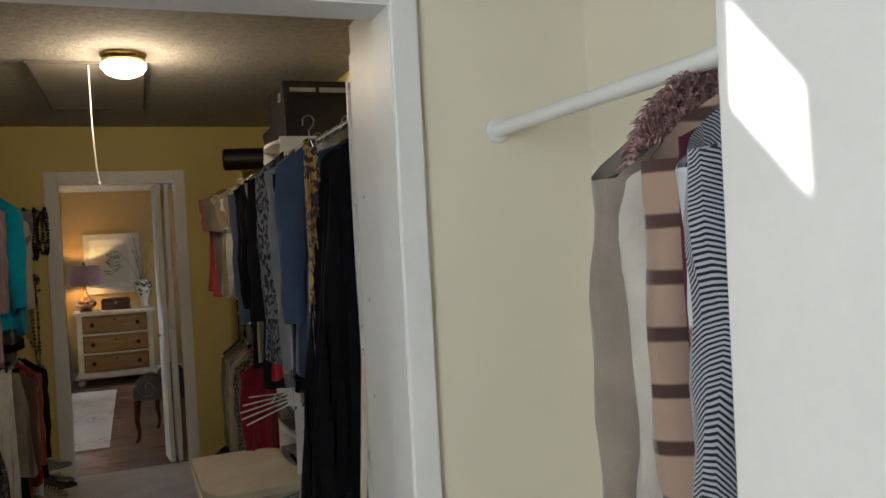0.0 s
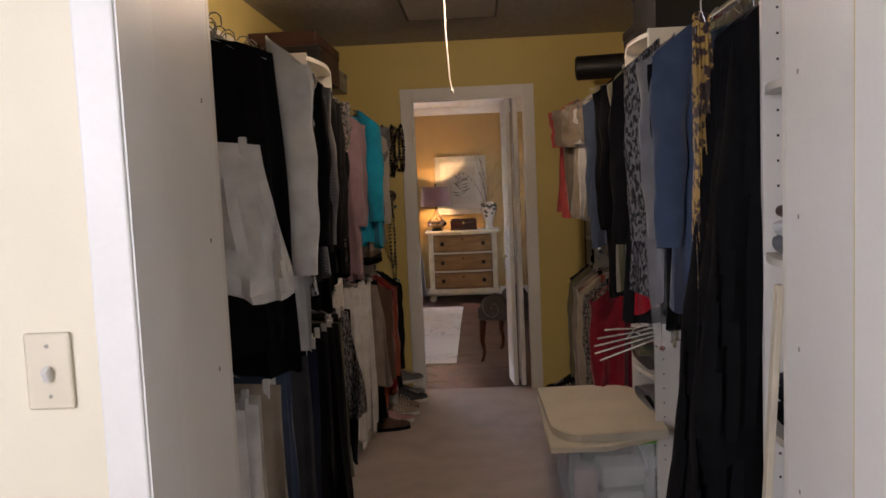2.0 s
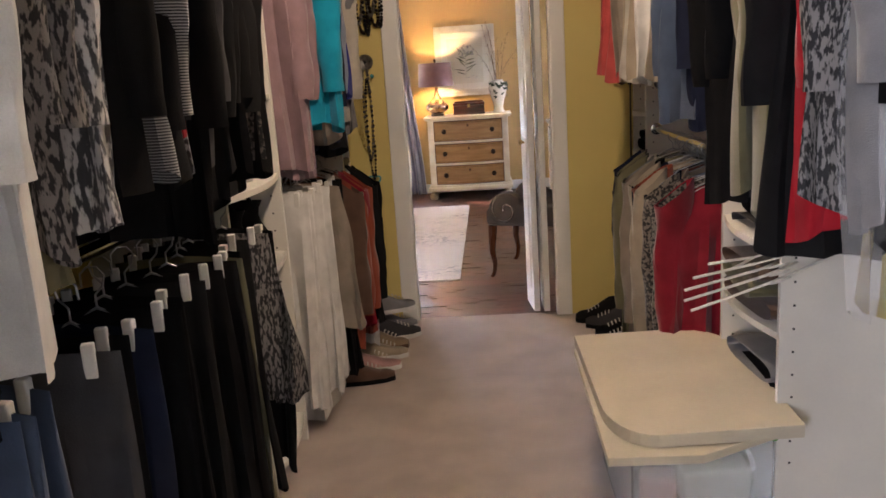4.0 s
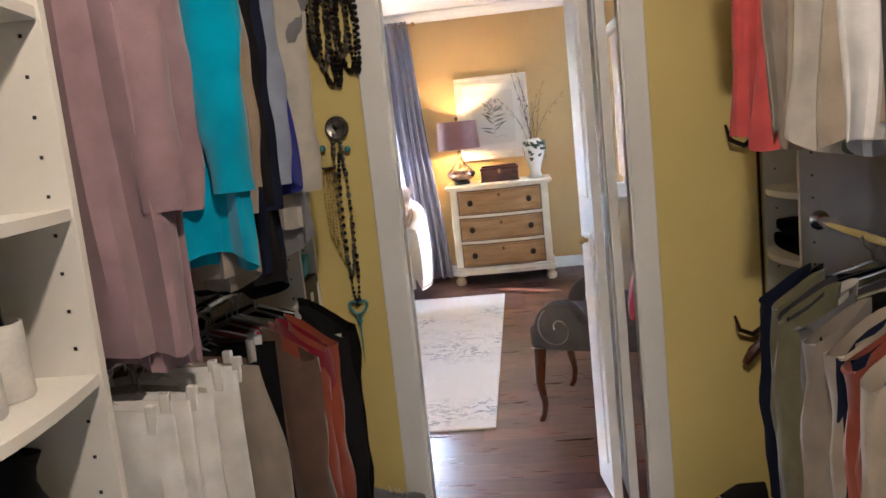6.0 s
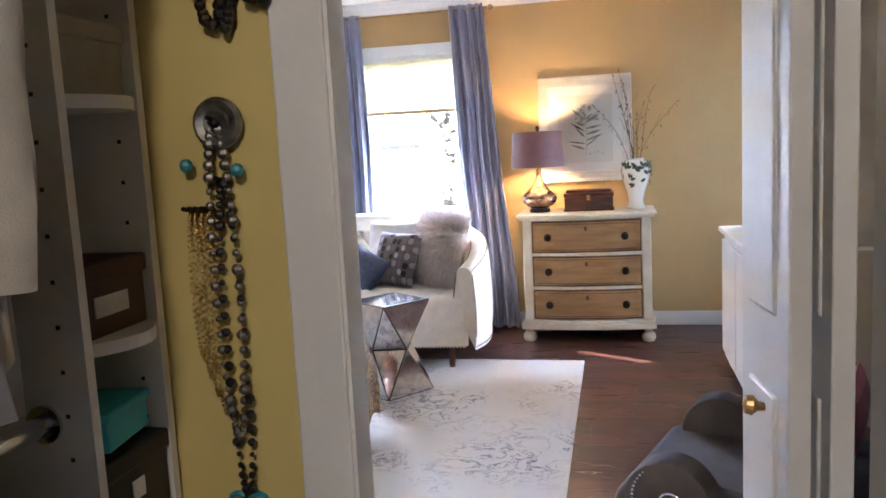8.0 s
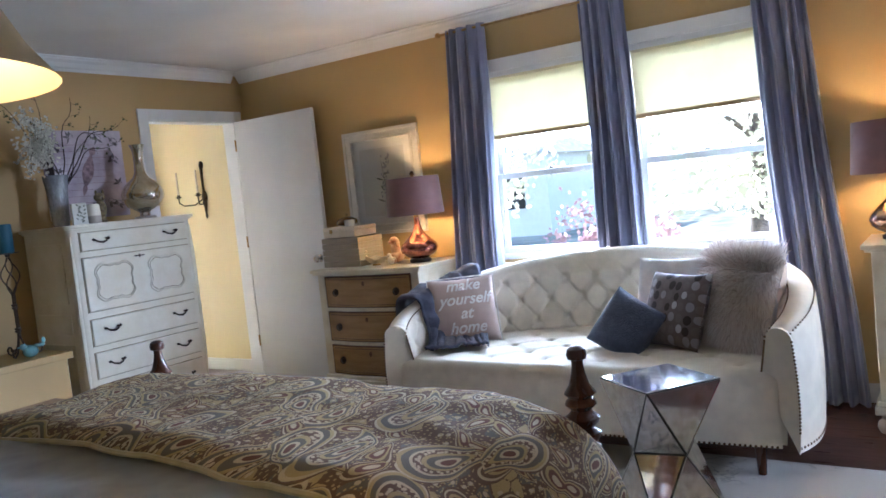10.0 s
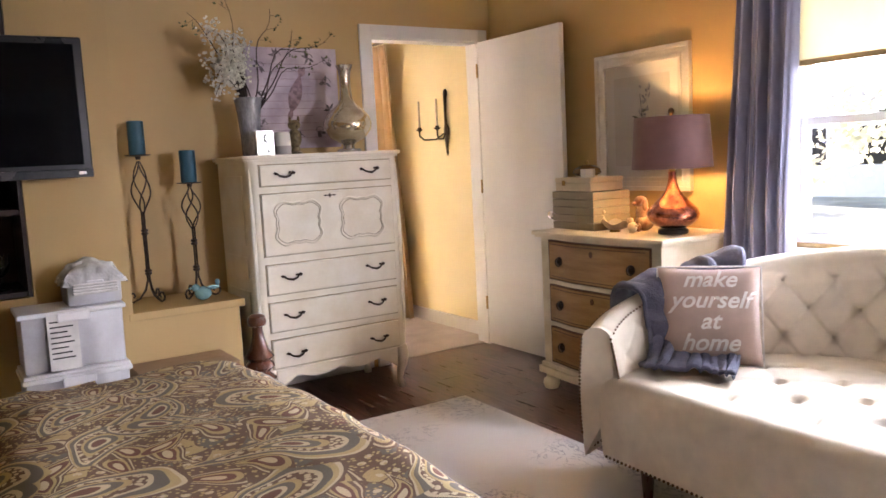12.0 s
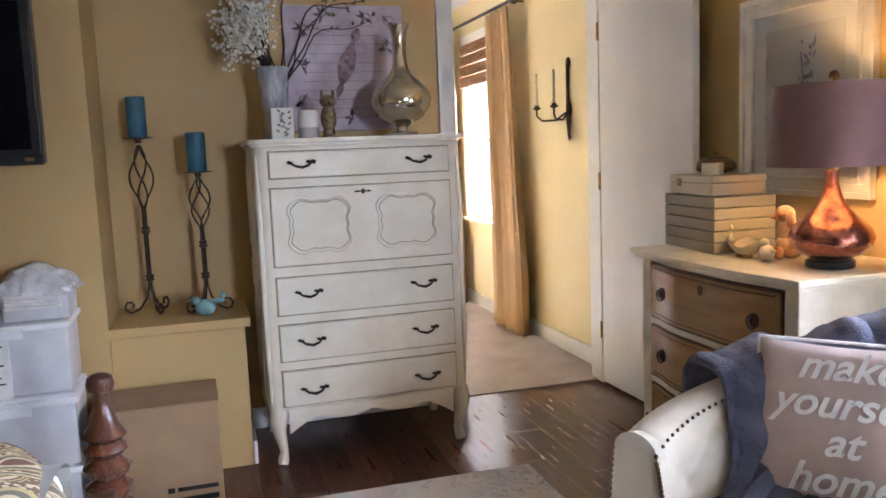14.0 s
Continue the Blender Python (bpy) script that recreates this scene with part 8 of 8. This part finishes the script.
# shoes
def shoe(x, y, z, yaw, color, sole, tall, label):
    s = thing("shoe", label, "shoe", pose(x, y, z, 0, 0, yaw), "shoes on the carpet")
    foot = lambda t: 0.036 + 0.012 * math.sin(math.pi * min(1, t * 1.1)) - 0.02 * max(0, t - 0.85) / 0.15
    part("sole", bm_prism([(foot(t) * (1 if k == 0 else -1), -0.13 + 0.27 * t) for k in (0, 1) for t in (np.linspace(0, 1, 10) if k == 0 else np.linspace(1, 0, 10))], "z", 0, 0.024, 0.004), cloth(sole), s)

    def f(u, v):
        t = v
        r = foot(t) * 0.97
        hgt = tall * (1 - 0.62 * min(1, max(0, t - 0.32) / 0.4)) * (1 - max(0, t - 0.9) * 4)
        a = math.pi * u
        return (r * math.cos(a), -0.13 + 0.268 * t, 0.022 + max(0.015, hgt) * math.sin(a) ** 0.7)
    up = part("upper", bm_grid(f, 16, 16), cloth(color), s, smooth=True)
    part("laces", bm_join(*[bm_tube([(-0.022, 0.02 + 0.018 * k, 0.085 - 0.008 * k), (0.0, 0.02 + 0.018 * k, 0.094 - 0.008 * k), (0.022, 0.02 + 0.018 * k, 0.085 - 0.008 * k)], 0.003, 5) for k in range(4)]), cloth("off_white"), s)


for k, (x, y, yaw, c, so, tall) in enumerate(((-0.145, 5.98, -80, "grey", "white", 0.09), (-0.115, 5.84, -75, "dark_grey", "white", 0.09), (-0.165, 5.70, -95, "tan", "brown", 0.08), (-0.155, 5.55, -85, "beige", "white", 0.07), (-0.175, 5.40, -88, "pink", "white", 0.06), (-0.185, 5.24, -80, "brown", "black", 0.08),
                                               (0.985, 5.98, 95, "soft_black", "black", 0.11), (1.025, 5.86, 82, "dark_grey", "black", 0.10), (1.055, 5.72, 90, "black", "dark_grey", 0.10), (1.045, 5.58, 86, "grey", "white", 0.08), (1.035, 5.44, 95, "light_blue", "white", 0.07))):
    shoe(x, y, 0.0, yaw, c, so, tall, f"{c.replace('_', ' ')} shoe standing on the carpet by the wall")
shoe(-0.145, 5.94, 0.115, -70, "grey", "white", 0.09, "grey sneaker lying on top of another")
for k in range(6):
    y = 3.20 + 0.13 * k
    b = thing("boot", "tall black boot standing under the trousers", "boot", pose(-0.27, y, 0, 0, 0, -90 + 6 * (k % 3)), "boots")
    part("shaft", bm_lathe([(0.045, 0.03), (0.045, 0.10), (0.05, 0.18), (0.056, 0.30), (0.06, 0.33), (0.054, 0.33)], 18), cloth("soft_black" if k % 2 else "black"), b, smooth=True)
    part("foot", bm_ball(0.055, (0, 0.06, 0.045), 14, (0.8, 2.2, 0.8)), cloth("soft_black"), b, smooth=True)

# necklaces and hooks on the end wall
SILVERCHAIN = mat("tarnished_silver", (0.32, 0.30, 0.27), 0.35, metal=0.85, vary=0.3, scale=60)
TURQ = mat("turquoise_stone", (0.06, 0.32, 0.36), 0.4, vary=0.2, scale=60)
GOLDCHAIN = mat("gold_chain", (0.52, 0.36, 0.10), 0.3, metal=0.9)


def beads(pts, r, seed):
    rng = random.Random(seed)
    return bm_join(*[bm_ball(r * rng.uniform(0.6, 1.25), p, 6) for p in pts])


def necklace(x, ztop, drop, width, r, material, label, count, seed, pendant=None):
    n = thing("necklace", label, "necklace", pose(x + 0.07, 6.115, ztop - 0.01), "hanging necklaces")
    pts = [(width * math.sin(2 * math.pi * t), -0.004 - r, -drop * (0.5 - 0.5 * math.cos(2 * math.pi * t))) for t in np.linspace(0, 1, count)]
    part("strand", beads(pts, r, seed), material, n)
    part("peg", bm_tube([(0, 0.009, 0.0), (0, -0.03, 0.006)], 0.004, 6), BRONZE, n)
    if pendant:
        part("pendant", pendant, TURQ if pendant else material, n, "turquoise and silver pendant")
    return n


for k in range(7):
    necklace(-0.30 + 0.022 * k, 1.93 - 0.015 * (k % 3), 0.25 + 0.035 * (k % 4), 0.016 + 0.006 * (k % 3), 0.009, (BLACK, SILVERCHAIN, BRONZE)[k % 3], "dark beaded necklace hanging on the end wall", 46, k)
necklace(-0.268, 1.437, 0.50, 0.020, 0.008, SILVERCHAIN, "silver beaded necklace with a round medallion", 60, 20, bm_join(bm_ball(0.011, (0.035, -0.015, -0.075), 8), bm_ball(0.011, (-0.05, -0.015, -0.065), 8)))
md = thing("medallion", "round engraved dark silver medallion on the end wall", "pendant", pose(-0.192, 6.105, 1.425))
part("disc", bm_move(bm_lathe([(0.004, 0.004), (0.018, 0.008), (0.022, 0.004), (0.034, 0.008), (0.040, 0.003), (0.040, -0.006)], 26), pose(0, 0, 0, 90, 0, 0)), SILVERCHAIN, md, smooth=True)
part("boss", bm_ball(0.008, (0, -0.010, 0), 10), BLACK, md, smooth=True)
necklace(-0.262, 1.345, 0.52, 0.016, 0.007, BLACK, "black and silver beaded necklace", 60, 21, bm_join(bm_tube([(0.032 * math.sin(a) ** 3, -0.012, -0.53 + 0.026 * math.cos(a) - 0.010 * math.cos(2 * a) - 0.004 * math.cos(3 * a)) for a in np.linspace(0, 6.283, 30)[:-1]], 0.005, 6, True), bm_tube([(0, -0.012, -0.55), (0, -0.012, -0.73)], [0.006, 0.001], 6), bm_ball(0.011, (0, -0.014, -0.575), 8)))
for k in range(4):
    necklace(-0.322 + 0.01 * k, 1.30, 0.24 + 0.03 * k, 0.01, 0.0028, GOLDCHAIN, "thin gold chain necklace on the end wall", 70, 30 + k)
for z, label in ((1.255, "dark curved iron wall hook"), (0.63, "dark wall hook with a wooden handled brush")):
    hk = thing("wall_hook", label, "hook", pose(1.125, 6.122, z))
    part("plate", bm_box(0.035, 0.06, -0.006, 0, -0.03, 0.06, 0.002), BRONZE, hk)
    part("prong", bm_tube([(0.05, -0.01, 0.0), (0.0, -0.035, -0.022), (-0.045, -0.05, 0.0), (-0.06, -0.055, 0.05)], [0.009, 0.009, 0.008, 0.004], 8), BRONZE, hk, smooth=True)
hb2 = thing("hanging_brush", "dark wooden brush handle hanging from the hook", "brush", pose(1.125, 6.085, 0.55))
part("handle", bm_tube([(-0.03, 0, -0.04), (0.0, 0, 0.0), (0.05, 0.01, 0.05), (0.07, 0.02, 0.10)], [0.012, 0.02, 0.010, 0.006], 8), WALNUT, hb2, smooth=True)
rodv = thing("wall_rail", "thin dark vertical rail beside the end shelves", "rail", pose(1.17, 6.1, 0))
part("rail", bm_box(-0.004, 0.004, -0.006, 0.006, 0.62, 1.42), BRONZE, rodv)
part("end_cap", bm_box(-0.012, 0.008, -0.01, 0.01, 1.42, 1.44), BRASS, rodv)
part("foot_cap", bm_box(-0.006, 0.006, -0.008, 0.022, 0.60, 0.62), BRASS, rodv)
# leaning plank near the entry
solo("leaning_plank", bm_box(-0.008, 0.008, -0.012, 0.012, 0, 1.25, 0.002), BOARD, "narrow pale board leaning by the closet entry", "board", pose(1.02, 2.27, 0.006, 0, 3.6, 0))
# wire hangers on the tower
for k in range(5):
    solo("plastic_hanger", bm_move(hanger_bm(0.42), pose(0, 0, 0, 70, 0, 0)), CLIP, "white plastic hanger lying in a pile", "hanger", pose(1.11, 3.74 + 0.012 * k, 0.82 + 0.015 * k, 0, 8 * k - 16, 10 + 14 * k), "loose hangers")

# ---- entry: alcove rod and coats, switch ----
rod_bar(1.252, -0.6, 1.590, 1.82, "white wooden hanging rod in the alcove", WHITE)
PINKFUR = mat("pink_faux_fur", (0.55, 0.33, 0.31), 0.9, vary=0.3, scale=40, bump=0.9, grain=110, depth=0.01)
g = garment("coat", "taupe", 1.30, 0.905, 1.81, "alcove coats", 4, 1.0, 1.2, "alcove rod", 0.80)
part("fur_collar", bm_grid(lambda u, v: (-0.15 + 0.3 * v, 0.05 * math.sin(math.pi * v) ** 0.4 * math.sin(2 * math.pi * u), -0.045 - 0.09 * abs(2 * v - 1) ** 1.5 + 0.05 * math.sin(math.pi * v) ** 0.4 * math.cos(2 * math.pi * u)), 18, 24, True), PINKFUR, g, "dusty pink faux fur collar", True)


def collar_strands(count, seed):
    """Curly pile round the collar's roll."""
    rng = random.Random(seed)
    vs, fs = [], []
    for k in range(count):
        v, a = rng.random(), rng.uniform(0, 2 * math.pi)
        r = 0.05 * math.sin(math.pi * v) ** 0.4
        p = Vector((-0.15 + 0.3 * v, r * math.sin(a), -0.045 - 0.09 * abs(2 * v - 1) ** 1.5 + r * math.cos(a)))
        out = Vector((rng.gauss(0, 0.5) + 1.2 * (v - 0.5), math.sin(a) + rng.gauss(0, 0.4), math.cos(a) + rng.gauss(0, 0.4))).normalized() * rng.uniform(0.02, 0.042)
        side = out.orthogonal().normalized() * 0.0022
        n = len(vs)
        vs += [p - side, p + side, p + out * 0.6 + side + Vector((0, 0, 0.004)), p + out * 0.6 - side, p + out + Vector((0, 0, -0.012))]
        fs += [(n, n + 1, n + 2, n + 3), (n + 3, n + 2, n + 4)]
    me = bpy.data.meshes.new("collar_pile")
    me.from_pydata(vs, [], fs)
    me.materials.append(PINKFUR)
    return me


curls = tagged(new("collar_pile", collar_strands(5000, 8)), "curly pink pile", kind="stuff")
curls.parent = g
garment("coat", "off_white", 1.32, 0.865, 1.81, "alcove coats", -3, 1.0, 1.3, "alcove rod", 0.78)
garment("shirt", "plaid_brown", 1.31, 0.815, 1.81, "alcove coats", 3, 1.0, 1.5, "alcove rod", 0.80)
garment("vest", "maroon", 1.29, 0.77, 1.81, "alcove coats", 3, 1.0, 1.0, "alcove rod", 0.95)
garment("coat", "banded_grey", 1.305, 0.73, 1.81, "alcove coats", 3, 1.0, 1.3, "alcove rod", 0.78)
garment("jumper", "chevron_knit", 1.29, 0.69, 1.81, "alcove coats", 2, 1.0, 1.7, "alcove rod", 0.84)
sw2 = thing("light_switch", "almond toggle light switch on the cream wall", "light switch", pose(-0.21, 1.5915, 1.208))
part("plate", bm_box(-0.035, 0.035, -0.006, 0, 0, 0.115, 0.004), mat("almond_plastic", (0.70, 0.64, 0.50), 0.35, vary=0.03), sw2)
part("toggle", bm_move(bm_box(-0.005, 0.005, -0.016, 0, -0.010, 0.010, 0.002), pose(0, -0.004, 0.0575, 25, 0, 0)), CLIP, sw2)
for z in (0.02, 0.095):
    part("screw", bm_move(bm_lathe([(0.0035, 0), (0.003, 0.0015)], 10), pose(0, -0.006, z, 90, 0, 0)), CHROME, sw2)


# ---- outside the windows ----
GRASS = mat("lawn", (0.33, 0.35, 0.28), 0.95, vary=0.25, scale=0.8, bump=0.8, grain=30)
LEAVES = mat("garden_leaves", (0.36, 0.38, 0.22), 0.7, vary=0.4, scale=1.2, second=(0.44, 0.32, 0.20))
REDLEAVES = mat("red_shrub_leaves", (0.28, 0.13, 0.13), 0.7, vary=0.3, scale=2)
BARK = mat("tree_bark", (0.20, 0.16, 0.13), 0.9, vary=0.3, scale=10, bump=0.6, grain=25)
SIDING = mat("pale_siding", (0.82, 0.82, 0.82), 0.7, vary=0.05)


see_through(LEAVES, (0.74, 0.74, 0.58), 0.72)
see_through(REDLEAVES, (0.66, 0.46, 0.46), 0.7)
structure("ground", bm_join(bm_box(-200, 200, 11.04, 300, -0.6, -0.5)), GRASS, "sunlit lawn outside the windows", "ground")


def leaf_cloud(count, centre, size, leaf, seed, material):
    rng = random.Random(seed)
    clumps = [(Vector(centre) + Vector((rng.gauss(0, .42) * size[0], rng.gauss(0, .42) * size[1], rng.gauss(0, .38) * size[2])), rng.uniform(0.18, 0.36)) for _ in range(26)]
    vs, fs = [], []
    for k in range(count):
        c, r = rng.choice(clumps)
        d = Vector((rng.gauss(0, 1), rng.gauss(0, 1), rng.gauss(0, 0.8)))
        p = c + d * r * max(size) * 0.45
        a = Vector((rng.gauss(0, 1), rng.gauss(0, 1), rng.gauss(0, 1))).normalized() * leaf * rng.uniform(0.6, 1.3)
        b = a.orthogonal() * 0.5
        i = len(vs)
        vs += [p - a, p + b, p + a, p - b]
        fs.append((i, i + 1, i + 2, i + 3))
    me = bpy.data.meshes.new("leaf_crown")
    me.from_pydata(vs, [], fs)
    me.materials.append(material)
    return me


def tree(x, y, h, size, seed, material, label):
    rng = random.Random(seed)
    t = thing("tree", label, "tree", pose(x, y, -0.5), "garden trees")
    part("trunk", bm_tube([(0, 0, 0), (0.1, 0, h * 0.3), (0.05, 0.1, h * 0.55), (0.1, 0, h * 0.8)], [0.2, 0.15, 0.11, 0.05], 10), BARK, t, smooth=True)
    for k in range(5):
        a, z = rng.uniform(0, 6.28), h * rng.uniform(0.35, 0.65)
        part("limb", bm_tube([(0.07, 0, z), (math.cos(a) * size[0] * .3, math.sin(a) * size[1] * .3, z + h * 0.12), (math.cos(a) * size[0] * .55, math.sin(a) * size[1] * .55, z + h * 0.25)], [0.07, 0.045, 0.015], 7), BARK, t)
    crown = new("crown", leaf_cloud(3400, (0, 0, h * 0.5), size, 0.075, seed, material))
    crown.parent = t


tree(-9.5, 21.0, 4.6, (2.6, 2.2, 2.2), 21, LEAVES, "leafy garden tree in green and rust")
tree(-3.6, 24.0, 5.0, (2.6, 2.2, 2.0), 22, LEAVES, "leafy garden tree in green and rust")
tree(1.0, 20.0, 4.6, (2.4, 2.0, 2.2), 23, LEAVES, "leafy garden tree in green and rust")
tree(-15.5, 26.0, 5.6, (3.0, 2.6, 2.4), 24, LEAVES, "leafy garden tree in green and rust")
sh = thing("red_shrub", "low red-leaved garden shrub", "shrub", pose(-4.6, 19.0, -0.5))
part("stem", bm_tube([(0, 0, 0), (0, 0, 0.6)], 0.05), BARK, sh)
c = new("foliage", leaf_cloud(2200, (0, 0, 0.7), (1.2, 1.0, 0.5), 0.05, 31, REDLEAVES))
c.parent = sh
house = thing("garden_house", "pale neighbouring house with dark windows", "house", pose(-15.0, 33.0, -0.5))
part("wall", bm_box(-3.2, 3.2, -2, 2, 0, 2.8), SIDING, house)
part("roof", bm_prism([(-3.6, 2.8), (3.6, 2.8), (0, 4.6)], "y", -2.4, 2.4), mat("grey_roof", (0.60, 0.60, 0.60), 0.9, vary=0.2, scale=6), house)
for k in (-1.9, 0.0, 1.9):
    wv = part("window", bm_box(k - 0.5, k + 0.5, -2.06, -2.0, 0.9, 2.2), WHITE, house)
    part("pane", bm_box(k - 0.42, k + 0.42, -2.075, -2.055, 0.98, 2.12), BLACK, wv)
hedge = new("hedge", leaf_cloud(6000, (-6, 40, 0.9), (22, 1.5, 1.8), 0.22, 41, LEAVES))
tagged(hedge, "distant line of mixed green hedge and trees", "hedge", kind="stuff")


def lay_planks():
    shapes = {}
    rng = random.Random(5)
    width, y = 0.128, 6.166
    while y < 10.88:
        x = -4.72 - rng.random() * 0.9
        while x < 2.25:
            length = rng.choice((0.92, 1.22, 1.52))
            a, b = max(x, -4.72), min(x + length, 2.25)
            if b - a > 0.05:
                key = round(b - a, 2)
                if key not in shapes:
                    shapes[key] = mesh_of("plank", bm_box(0.0003, key - 0.0003, 0.0003, width - 0.0003, -0.012, 0), PLANK)
                ob = new("plank", shapes[key])
                ob.location = (a, y, rng.uniform(-0.0001, 0.0))
                ob.parent = floor_3
            x += length
        y += width


lay_planks()
